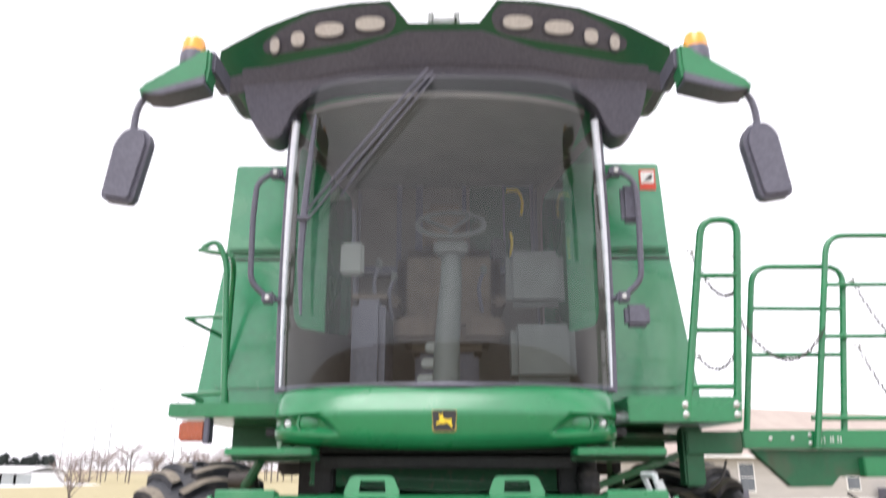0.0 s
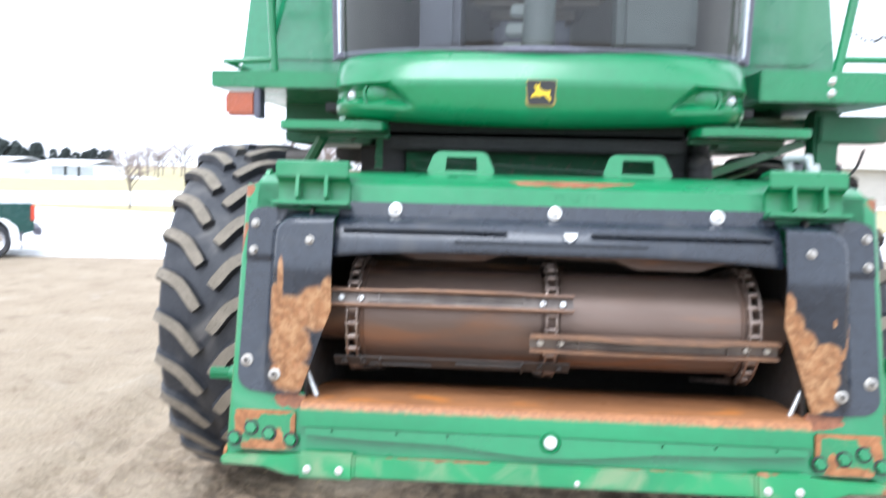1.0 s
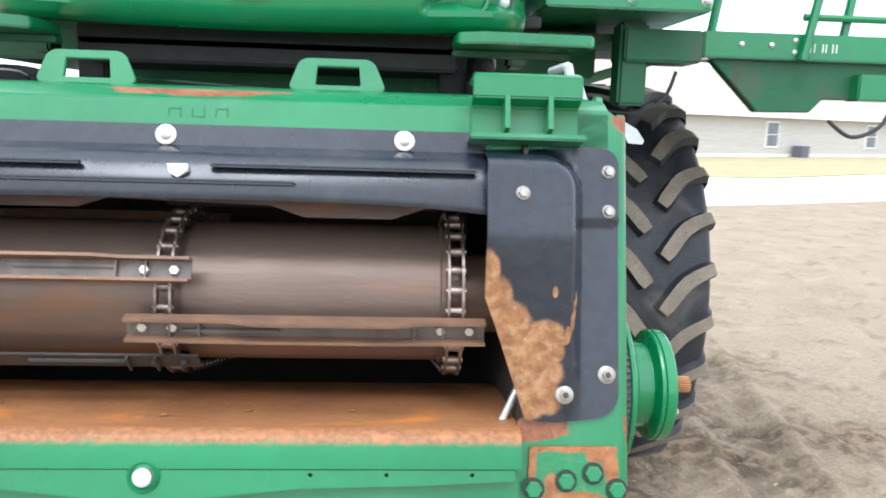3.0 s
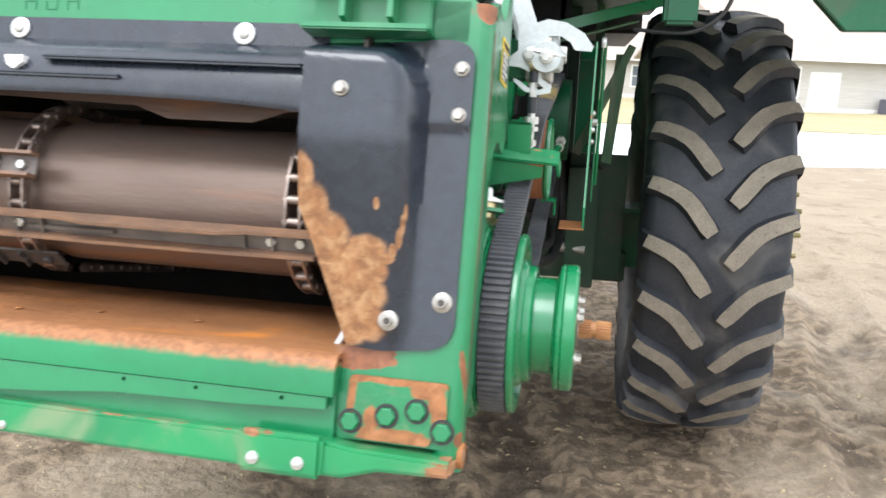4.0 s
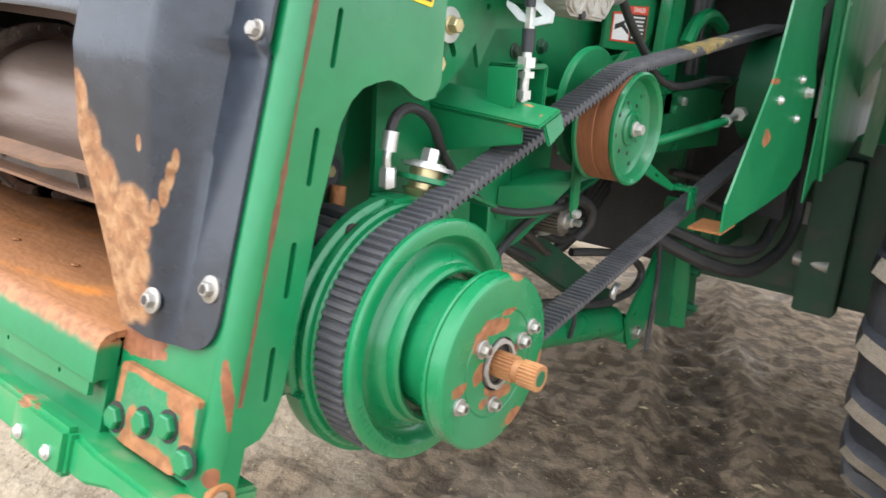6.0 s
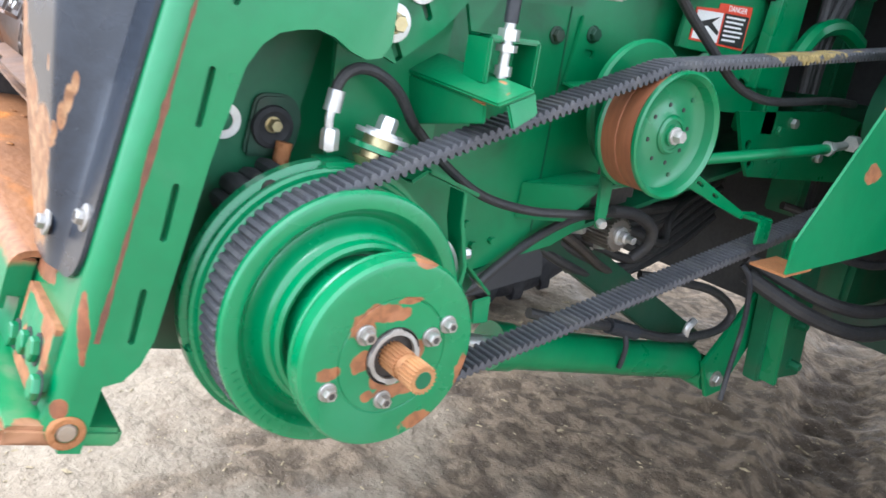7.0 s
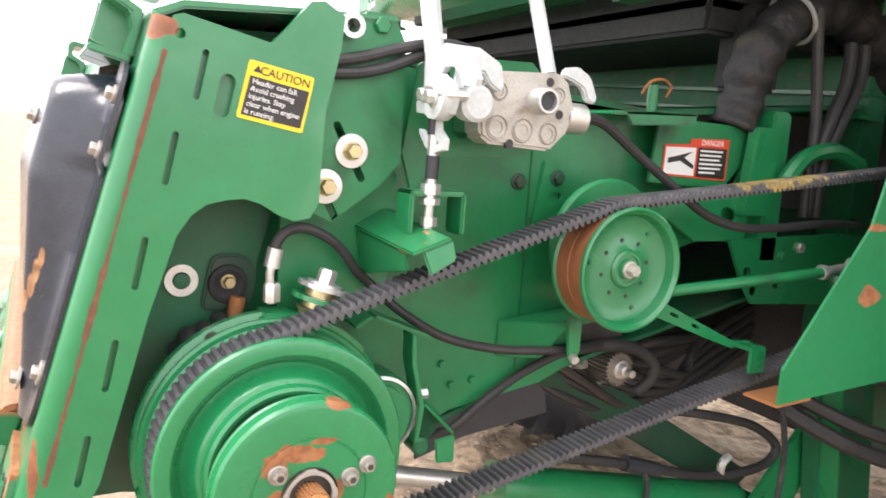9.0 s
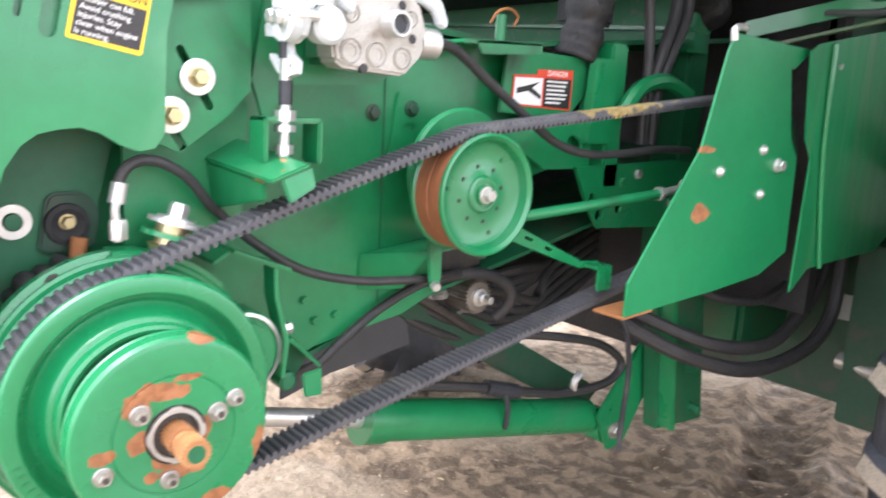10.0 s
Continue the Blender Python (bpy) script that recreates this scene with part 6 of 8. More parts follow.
ar = [(0.868, 2.03), (0.900, 2.03), (0.944, 1.918), (0.975, 1.928), (1.015, 1.922), (1.055, 1.900), (1.076, 1.872), (1.072, 1.862), (1.036, 1.864), (1.026, 1.880), (1.004, 1.893), (0.978, 1.893), (0.968, 1.884), (1.004, 1.868), (1.014, 1.846), (1.004, 1.824), (0.980, 1.814), (0.962, 1.822), (0.968, 1.800), (0.990, 1.786), (0.988, 1.770), (0.960, 1.764), (0.930, 1.772), (0.906, 1.792), (0.905, 1.80), (0.918, 1.794), (0.938, 1.780), (0.962, 1.776), (0.974, 1.780), (0.952, 1.796), (0.944, 1.812), (0.918, 1.824), (0.890, 1.826), (0.888, 1.842), (0.912, 1.86), (0.910, 1.91)]
dv("lever_plate", sheet(ar, 3.552, 3.562, "y"), white_paint, parent=lever)
dv("lever_disc", lathe([(3.538, 0.0), (3.538, 0.033), (3.552, 0.035)], "y", 32, (0.975, 0, 1.848)), white_paint, parent=lever)
for x in (0.938, 0.975):
    dv("lever_bolt", bolt((x, 3.545 if x < 0.95 else 3.538, 1.852 if x < 0.95 else 1.848), (0, -1, 0), 0.011, 0.010, 0.015), zinc, parent=lever)
hook = [(3.770, 1.900), (3.775, 1.914), (3.800, 1.918), (3.826, 1.904), (3.842, 1.872), (3.838, 1.860), (3.822, 1.864), (3.812, 1.884), (3.795, 1.892)]
dv("lever_hook", sheet(hook, 0.965, 0.980, "x", bev=0.003), white_paint, parent=lever)
sidehook = [(3.570, 1.925), (3.600, 1.925), (3.640, 1.905), (3.648, 1.872), (3.640, 1.862), (3.622, 1.872), (3.608, 1.890), (3.585, 1.885), (3.575, 1.86), (3.56, 1.86)]
dv("lever_hook", sheet(sidehook, 0.985, 0.998, "x", bev=0.003), white_paint, parent=lever)
dv("pivot_disc", lathe([(0.97, 0), (0.97, 0.026), (1.004, 0.028), (1.010, 0.022), (1.010, 0)], "x", 28, (0, 3.598, 1.842)), white_paint, parent=lever)
dv("pivot_pin", tube([(0.94, 3.545, 1.862), (1.0, 3.545, 1.852), (1.01, 3.575, 1.852)], 0.008, 8), zinc, parent=lever)
dv("coupler_boss", lathe([(3.79, 0.026), (3.83, 0.026), (3.836, 0.018), (3.836, 0)], "y", 24, (0.955, 0, 1.835)), zinc, parent=mc)

# parts seen through the arch of the side panel
dv("ring_washer", lathe([(0.760, 0.014), (0.760, 0.026), (0.768, 0.026), (0.768, 0.014)], "x", 28, (0, 3.216, 1.536)), zinc)
dv("wall_stud", lathe([(0.760, 0.0), (0.760, 0.013), (0.772, 0.012), (0.773, 0)], "x", 16, (0, 3.216, 1.536)), green_dark)
pb = dv("pillow_block", sheet(rounded([(3.245, 1.485), (3.325, 1.485), (3.338, 1.545), (3.318, 1.578), (3.262, 1.578)], 0.018, 4), 0.760, 0.772, "x", bev=0.004), oil_shade_green)
dv("grease_collar", lathe([(0.770, 0.0), (0.770, 0.033), (0.778, 0.031), (0.780, 0.024), (0.776, 0.018), (0.774, 0)], "x", 20, (0, 3.288, 1.530)), shade_grease_black, parent=pb)
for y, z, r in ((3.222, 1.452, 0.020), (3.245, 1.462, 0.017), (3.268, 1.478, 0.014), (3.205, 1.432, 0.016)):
    dv("grease_lump", lathe([(0.79, 0.0), (0.79, r * 0.8), (0.81, r), (0.85, r * 0.9), (0.862, r * 0.5), (0.864, 0)], "x", 10, (0, y, z)), shade_grease_black)
dv("brass_nut", bolt((0.772, 3.288, 1.534), (1, 0, 0), 0.010, 0.014, 0.013), brass)
dv("rusty_stub", tube([(0.792, 3.300, 1.512), (0.794, 3.292, 1.460)], 0.0125, 12, 1), rust)
dv("disc_knob", lathe([(0.84, 0), (0.84, 0.014), (0.88, 0.014), (0.88, 0)], "x", 12, (0, 3.245, 1.465)), dark_steel)
cap = bmesh.new()
arc = [(SY + 0.205 * math.cos(a), SZ + 0.205 * math.sin(a)) for a in [radians(96 - i * 4.6) for i in range(13)]] + [(SY + 0.170 * math.cos(a), SZ + 0.170 * math.sin(a)) for a in [radians(40.8 + i * 4.6) for i in range(13)]]
put(cap, sheet(arc, 0.835, 0.895, "x", bev=0.006))
dv("housing_cap", cap, green)
tail = [(SY + 0.205 * math.cos(a), SZ + 0.205 * math.sin(a)) for a in [radians(195 + i * 6) for i in range(12)]] + [(SY + 0.18 * math.cos(a), SZ + 0.18 * math.sin(a)) for a in [radians(261 - i * 6) for i in range(12)]]
dv("housing_tail", sheet(tail, 0.858, 0.893, "x", bev=0.004), drive_green)

# spring stack bolt
sm = Matrix.Translation((0.872, 3.402, 1.492)) @ Matrix.Rotation(radians(-16), 4, "X") @ Matrix.Scale(1.1, 4)
ss = bmesh.new()
put(ss, lathe([(0.0, 0), (0.0, 0.022), (0.012, 0.030), (0.014, 0.022), (0.022, 0.022), (0.024, 0)], "z", 28))
stack = dv("spring_washer", put(bmesh.new(), ss, sm), brass, "zinc spring washer stack")
for z0, z1, r, m_ in ((0.024, 0.031, 0.042, green), (0.031, 0.043, 0.024, brass), (0.043, 0.049, 0.038, zinc), (0.049, 0.053, 0.026, zinc)):
    dv("stack_washer", put(bmesh.new(), lathe([(z0, 0), (z0, r), (z1, r), (z1, 0)], "z", 28), sm), m_, parent=stack)
dv("stack_bolt", put(bmesh.new(), bolt((0, 0, 0.053), (0, 0, 1), 0.014, 0.020)), zinc, parent=stack).matrix_basis = FI @ sm @ FM

# hydraulic motor beside the sheave, with its bent bracket
mot = dv("drive_motor", lathe([(0.79, 0.0), (0.79, 0.070), (0.862, 0.070), (0.868, 0.066), (0.870, 0.0)], "x", 40, (0, 3.532, 1.312)), drive_green)
dv("motor_ring", lathe([(0.870, 0.066), (0.870, 0.0715), (0.873, 0.0715), (0.874, 0.066)], "x", 40, (0, 3.524, 1.312)), zinc, parent=mot)
dv("motor_face", lathe([(0.878, 0.0), (0.878, 0.064), (0.892, 0.062), (0.894, 0.0)], "x", 40, (0, 3.510, 1.312)), drive_green, parent=mot)
bk = dv("bent_bracket", slab((0.885, 3.502, 1.488), (0.885, 3.608, 1.446), (0.80, 3.608, 1.446), (0.80, 3.502, 1.488), 0.006), drive_green, "bent green strap bracket")
dv("bracket_cap", slab((0.885, 3.472, 1.470), (0.885, 3.502, 1.488), (0.80, 3.502, 1.488), (0.80, 3.472, 1.470), 0.006), drive_green, parent=bk)
dv("bracket_strap", sheet([(3.574, 1.456), (3.582, 1.452), (3.584, 1.405), (3.599, 1.350), (3.605, 1.326), (3.597, 1.262), (3.589, 1.262), (3.596, 1.328), (3.590, 1.350), (3.576, 1.405)], 0.845, 0.885, "x", bev=0.001), drive_green, parent=bk)
foot = dv("bracket_foot", slab((0.885, 3.603, 1.328), (0.885, 3.666, 1.266), (0.835, 3.672, 1.272), (0.835, 3.609, 1.334), 0.005), drive_green, parent=bk)
dv("foot_side", slab((0.835, 3.603, 1.334), (0.835, 3.668, 1.272), (0.835, 3.640, 1.235), (0.835, 3.600, 1.250), 0.005), green_dark, parent=bk)
dv("foot_lip", slab((0.886, 3.630, 1.262), (0.888, 3.668, 1.268), (0.888, 3.670, 1.217), (0.888, 3.634, 1.219), 0.006), drive_green, parent=bk)
for y, z in ((3.628, 1.309), (3.650, 1.287)):
    dv("foot_hole", bolt((0.858, y, z), (0.0, 0.70, 0.71), 0.0055, 0.001), black_print, parent=bk)
dv("bracket_knob", lathe([(0.83, 0.0), (0.83, 0.017), (0.868, 0.017), (0.872, 0.012), (0.872, 0)], "x", 20, (0, 3.612, 1.246)), green_dark, parent=bk)
dv("bracket_bolt", bolt((0.87, 3.604, 1.345), (0.2, 0.9, 0.1), 0.010, 0.012), zinc, parent=bk)

# idler carrier
dv("carrier_disc", lathe([(0.840, 0.0), (0.840, 0.130), (0.852, 0.132), (0.856, 0.126), (0.856, 0)], "x", 40, (-0.02, 4.016, 1.600)), drive_green)
dv("carrier_shelf", slab((0.72, 3.852, 1.428), (0.72, 4.03, 1.450), (0.872, 3.985, 1.462), (0.862, 3.925, 1.452), 0.007), drive_green)
dv("carrier_web", slab((0.72, 3.852, 1.428), (0.72, 3.849, 1.352), (0.80, 3.905, 1.366), (0.862, 3.925, 1.450), 0.006), drive_green)
dv("carrier_strap", sheet([(3.905, 1.53), (3.945, 1.53), (3.948, 1.40), (3.940, 1.372), (3.925, 1.372), (3.918, 1.40)], 0.860, 0.868, "x", bev=0.002), drive_green)
dv("carrier_bolt", bolt((0.868, 3.930, 1.385), (1, -0.2, -0.2), 0.010, 0.014), zinc)
dv("carrier_arm", sheet([(3.95, 1.50), (4.02, 1.53), (4.24, 1.69), (4.22, 1.72), (3.98, 1.60)], 0.80, 0.815, "x"), drive_green)
st_ = dv("tension_rod", tube([(0.885, 3.98, 1.502), (0.975, 4.487, 1.560)], 0.0115, 12, 1), drive_green, "green tension rod")
dv("rod_end", tube([(0.975, 4.480, 1.5595), (0.975, 4.560, 1.569)], 0.0095, 10, 1), zinc, parent=st_)
dv("rod_nut", bolt((0.975, 4.485, 1.560), (0, 0.99, 0.12), 0.017, 0.016), zinc, parent=st_)
dv("rod_nut", bolt((0.975, 4.585, 1.572), (0, 0.99, 0.12), 0.019, 0.024), zinc, parent=st_)
tb2 = bmesh.new()
put(tb2, sheet([(4.035, 1.508), (4.055, 1.515), (4.19, 1.455), (4.280, 1.416), (4.334, 1.412), (4.334, 1.404), (4.278, 1.400), (4.185, 1.432), (4.040, 1.485)], 0.935, 0.943, "x", [slot(4.11, 1.478, 0.007, 0.026, 1.2), slot(4.17, 1.452, 0.007, 0.024, 1.2)]))
put(tb2, box(0.935, 0.985, 4.286, 4.336, 1.402, 1.410, 0.003))
put(tb2, box(0.978, 0.985, 4.288, 4.336, 1.355, 1.408, 0.003))
dv("belt_guide", tb2, green)

# wall fittings
for y, z in ((3.870, 1.712), (3.959, 1.723), (3.721, 1.346), (3.793, 1.308), (3.745, 1.302)):
    dv("wall_bolt", bolt((0.728 if y > 3.9 else 0.720, y, z), (1, 0, 0), 0.013 if z > 1.6 else 0.008, 0.010, 0.017 if z > 1.6 else 0.0), oil_shade_green if z > 1.6 else drive_green)
dv("wall_plate", sheet([(3.905, 1.62), (4.10, 1.60), (4.10, 1.745), (3.926, 1.755)], 0.720, 0.728, "x", [slot(3.958, 1.686, 0.014, 0.03, 1.5)], bev=0.002), drive_green)
dv("plate_lip", slab((0.728, 3.90, 1.628), (0.728, 3.99, 1.638), (0.775, 3.995, 1.630), (0.775, 3.905, 1.620), 0.005), drive_green)
dv("wall_seam", box(0.720, 0.7225, 3.895, 3.900, 1.32, 1.86, 0.001), green_dark)
lip = dv("wall_lip", sheet([(4.00, 1.856), (4.225, 1.866), (4.225, 1.874), (4.00, 1.864)], 0.72, 0.835, "x", bev=0.002), drive_green)
dv("lip_front", slab((0.835, 4.03, 1.866), (0.835, 4.222, 1.873), (0.835, 4.222, 1.850), (0.835, 4.05, 1.838), 0.005), drive_green, parent=lip)
dv("lip_stay", lathe([(1.87, 0.0), (1.87, 0.011), (1.924, 0.011), (1.927, 0.0)], "z", 14, (0.80, 4.128, 0)), drive_green, parent=lip)
dv("stay_pin", tube([(0.80, 4.098, 1.905), (0.815, 4.105, 1.928), (0.818, 4.135, 1.935), (0.815, 4.160, 1.922), (0.808, 4.155, 1.902)], 0.003, 6), rust, parent=lip)

# danger decal on its gusset
gus = dv("gusset", sheet([(4.170, 1.725), (4.185, 1.865), (4.510, 1.858), (4.500, 1.825), (4.390, 1.715)], 0.7570, 0.7670, "x", bev=0.002), drive_green)
dd = dv("danger_decal", sheet([(4.201, 1.742), (4.395, 1.735), (4.397, 1.828), (4.28, 1.824), (4.278, 1.812), (4.204, 1.808)], 0.7680, 0.7700, "x"), red_print, "red, white and black danger decal", parent=gus)
dv("decal_picture", sheet([(4.206, 1.746), (4.295, 1.743), (4.296, 1.805), (4.208, 1.803)], 0.7700, 0.7710, "x"), white_print, parent=dd)
dv("decal_field", sheet([(4.302, 1.742), (4.390, 1.739), (4.391, 1.806), (4.303, 1.806)], 0.7700, 0.7710, "x"), black_print, parent=dd)
dv("decal_sign", sheet([(4.215, 1.768), (4.25, 1.775), (4.29, 1.758), (4.292, 1.766), (4.262, 1.782), (4.285, 1.796), (4.245, 1.786), (4.215, 1.780)], 0.7710, 0.7720, "x"), black_print, parent=dd)
wm = lambda y, z, x=0.7715: Matrix.Translation((x, y, z)) @ Matrix(((0, 0, 1, 0), (1, 0, 0, 0), (0, 1, 0, 0), (0, 0, 0, 1)))
dv("decal_heading", text_mesh("DANGER", 0.017, wm(4.345, 1.8165, 0.7700)), white_print, parent=dd)
for i in range(6):
    dv("decal_line", box(0.7710, 0.7716, 4.309, 4.378 - (0.02 if i == 5 else 0.004 * (i % 3)), 1.797 - i * 0.0095, 1.801 - i * 0.0095, 0), white_print, parent=dd)

# belt shields
shl = [(4.562, 1.920), (4.539, 1.880), (4.477, 1.671), (4.267, 1.395), (4.266, 1.326), (4.60, 1.345), (4.788, 1.362), (4.910, 1.410), (4.902, 1.646), (4.858, 1.702), (4.815, 1.863), (4.893, 1.912)]
shield = dv("belt_shield", sheet(shl, 1.074, 1.080, "x"), mat("shield_paint", GRN, GRN2, 2.5, 0.4, coat=0.2, bump=0.03, patches=[(1.08, 4.50, 1.53, 0.05, 0.035, 0.02), (1.08, 4.50, 1.67, 0.05, 0.05, 0.008)], patch_col=(0.36, 0.15, 0.06)), "bent green belt shield")
for y, z in ((4.732, 1.669), (4.742, 1.564), (4.556, 1.621)):
    dv("shield_bolt", bolt((1.080, y, z), (1, 0, 0), 0.010, 0.008, 0.013, dome=True), zinc, parent=shield)
dv("shield_bolt", bolt((1.080, 4.809, 1.632), (1, 0, 0), 0.014, 0.014, 0.018), zinc, parent=shield)
dv("shield_flange", sheet([(4.815, 1.863), (4.893, 1.912), (4.893, 1.90), (4.83, 1.86)], 1.02, 1.08, "x"), drive_green, parent=shield)
dv("shield_foot", sheet([(4.262, 1.320), (4.36, 1.326), (4.36, 1.331), (4.262, 1.325)], 1.00, 1.08, "x"), rust, parent=shield)
p2 = [(4.862, 1.905), (4.90, 1.925), (5.30, 2.000), (5.75, 2.08), (5.75, 1.46), (5.56, 1.455), (5.414, 1.375), (5.10, 1.365), (5.00, 1.36), (4.921, 1.305), (4.935, 1.65), (4.895, 1.70)]
sh2 = part("side_shield", sheet(p2, 1.094, 1.100, "x", bev=0.001), mat("streaked_shield_paint", GRN, GRN2, 3, 0.45, coat=0.15, dirt=(0.13, 0.24, 0.13), dirt_amount=0.3, dirt_scale=4, stretch=(1, 3, 0.35), bump=0.03), combine, "large green side shield")
part("shield_rib", tube([(1.108, 5.05, 1.36), (1.108, 4.98, 1.66), (1.108, 4.965, 1.93)], 0.007, 8), green, sh2)
part("shield_screw", bolt((1.10, 5.02, 1.88), (1, 0, 0), 0.008, 0.006), zinc, sh2)
part("shield_hook", tube([(1.10, 4.52, 1.90), (1.10, 4.52, 1.925), (1.10, 4.56, 1.93)], 0.008, 8), zinc, sh2)

part("rear_flange", sheet([(1.06, 1.48), (1.094, 1.47), (1.094, 2.2), (1.06, 2.2)], 5.60, 5.606, "y"), dusty_green, sh2, "mud-streaked shield flange")
part("shield_stay", sheet([(0.992, 1.455), (1.030, 1.435), (1.245, 1.93), (1.212, 1.945)], 5.44, 5.452, "y", bev=0.002), dusty_green, combine, "mud-streaked diagonal stay")
part("vent_plate", sheet([(1.13, 1.41), (1.175, 1.40), (1.215, 1.90), (1.16, 1.90)], 5.47, 5.476, "y"), dusty_green, combine, "dusty pressed vent plate")

# lift cylinder and frame below
for s in (-1, 1):
    cy = part("lift_cylinder", tube([(s * 0.62, 3.95, 1.005), (s * 0.62, 4.74, 0.835)], 0.052, 24, 1), green, combine, "green hydraulic lift cylinder")
    part("cylinder_rod", tube([(s * 0.62, 3.50, 1.12), (s * 0.62, 3.97, 1.002)], 0.021, 16, 1), zinc, cy, "bright chromed rod")
    part("cylinder_gland", tube([(s * 0.62, 3.93, 1.010), (s * 0.62, 3.99, 0.997)], 0.058, 24, 1), green, cy)
    part("cylinder_eye", lathe([(s * 0.58, 0.0), (s * 0.58, 0.05), (s * 0.67, 0.05), (s * 0.67, 0.0)], "x", 24, (0, 4.80, 0.80)), green, cy)
    part("eye_pin", lathe([(s * 0.67, 0.0), (s * 0.67, 0.024), (s * 0.69, 0.024), (s * 0.69, 0)], "x", 20, (0, 4.80, 0.80)), zinc, cy)
    part("cylinder_clevis", sheet([(4.72, 0.86), (4.78, 0.74), (4.85, 0.75), (4.98, 0.95), (4.98, 1.10), (4.90, 1.06)], s * 0.675, s * 0.69, "x", bev=0.003), green, combine)
    po = part("frame_post", sheet([(4.86, 1.25), (5.10, 1.25), (5.175, 0.775), (4.925, 0.795)], s * 0.70, s * 0.75, "x", bev=0.004), green_dark, combine)
    part("post_flange", box(s * 0.70, s * 0.80, 4.875, 4.89, 0.80, 1.26, 0.003, Matrix.Translation((0, 4.88, 1.25)) @ Matrix.Rotation(radians(8), 4, "X") @ Matrix.Translation((0, -4.88, -1.25))), green, po)
    for y, z in ((5.04, 1.08), (5.07, 0.97), (5.10, 0.83), (4.97, 0.83)):
        part("post_bolt", bolt((s * 0.75, y, z), (s, 0, 0), 0.015, 0.03, 0.02), green_dark, po)
    # The diagonal bar's shade is in this darker green.
    part("diagonal_bar", sheet([(4.03, 1.245), (4.11, 1.305), (4.82, 0.90), (4.74, 0.84)], s * 0.56, s * 0.605, "x", bev=0.004), oil_shade_green, combine)
    part("clevis_pin", bolt((s * 0.690, 4.80, 0.80), (s, 0, 0), 0.020, 0.014, 0.026), cover_zinc, cy)
part("splash_sheet", sheet([(3.74, 1.20), (4.066, 1.26), (4.085, 1.160), (3.862, 1.128), (3.74, 1.09)], 0.590, 0.598, "x", bev=0.002), grey_sheet, combine, "grey splash sheet")

# upper frame, rear structure and bay under the cab, shade painted as black
crm = Matrix.Translation((0, 4.92, 2.035)) @ Matrix.Rotation(0.050, 4, "Y")
fb = part("cross_rail", box(-0.80, 0.74, 0.0, 0.08, -0.020, 0.075, 0.003, crm), rail_green, combine, "dusty green cross rail under the cab")
part("rail_flange", box(-0.80, 0.74, -0.035, 0.08, -0.030, -0.020, 0.003, crm), green, fb)
part("rail_web", box(-0.80, 0.74, 0.005, 0.06, -0.078, -0.030, 0.003, crm), rail_green, fb)
part("rail_flange", box(-0.80, 0.74, -0.020, 0.08, -0.088, -0.078, 0.003, crm), green, fb)
# Wall and roof are added black sheets that carry the bay's shade.
part("bay_wall", box(0.30, 0.34, 4.3, 5.0, 1.2, 1.87, 0.004), shade_grease_black, combine, "bay wall under the cab, black for shade")
part("bay_roof", box(-0.95, 0.95, 4.40, 5.6, 2.24, 2.28, 0.004), shade_grease_black, combine)
part("bay_plate", sheet([(4.40, 1.605), (4.80, 1.62), (4.98, 1.60), (4.985, 1.43), (4.50, 1.452), (4.46, 1.50)], 0.79, 0.80, "x", [circle(4.50, 1.485, 0.015, 12), circle(4.575, 1.50, 0.014, 12), circle(4.47, 1.53, 0.012, 12)], bev=0.003), green, combine)
for y, z in ((4.64, 1.585), (4.58, 1.565), (4.80, 1.50)):
    part("bay_bolt", bolt((0.80, y, z), (1, 0, 0), 0.013, 0.010), zinc if y > 4.6 else green, combine)
part("bay_upright", box(0.72, 0.80, 4.50, 4.56, 1.55, 1.90, 0.006), green, combine)
part("bay_arm", sheet([(4.44, 1.86), (4.52, 1.86), (4.50, 1.66), (4.42, 1.66)], 0.78, 0.81, "x", bev=0.003), green, combine)
part("bay_curve", tube([(0.83, 4.52, 1.74), (0.83, 4.58, 1.80), (0.83, 4.68, 1.82), (0.83, 4.78, 1.79)], 0.02, 8), green, combine)
# Rear posts, beam and panel take the green that carries their shade.
part("rear_post", box(0.985, 1.135, 5.60, 5.70, 0.755, 1.36, 0.006), oil_shade_green, combine)
part("rear_post", box(0.93, 0.99, 5.72, 5.80, 1.25, 2.25, 0.006), oil_shade_green, combine)
part("rear_beam", box(0.30, 1.30, 5.80, 5.90, 0.745, 0.900, 0.01), oil_shade_green, combine)
part("rear_panel", box(0.60, 1.27, 5.72, 5.75, 0.80, 1.42, 0.004), oil_shade_green, combine)
part("panel_label", box(0.900, 0.975, 5.712, 5.717, 1.075, 1.165, 0.001), cab_grey, combine, "faded pale service label")
part("chrome_stub", tube([(0.96, 5.64, 0.955), (1.09, 5.62, 0.95)], 0.03, 16, 1), zinc, combine)
part("side_channel", box(0.90, 0.93, 5.35, 5.64, 1.45, 2.2, 0.005), green_dark, combine)
pbm = Matrix.Translation((0.86, 4.97, 1.972)) @ Vector((1.668, 1.0, 0.511)).to_track_quat("X", "Z").to_matrix().to_4x4()
pbr = part("platform_brace", box(0, 1.25, -0.012, 0.012, -0.022, 0.022, 0.003, pbm), green, combine, "green diagonal platform brace")
part("brace_ledge", box(0.0, 0.42, -0.03, 0.03, -0.058, -0.050, 0.002, pbm), dusty_green, pbr)

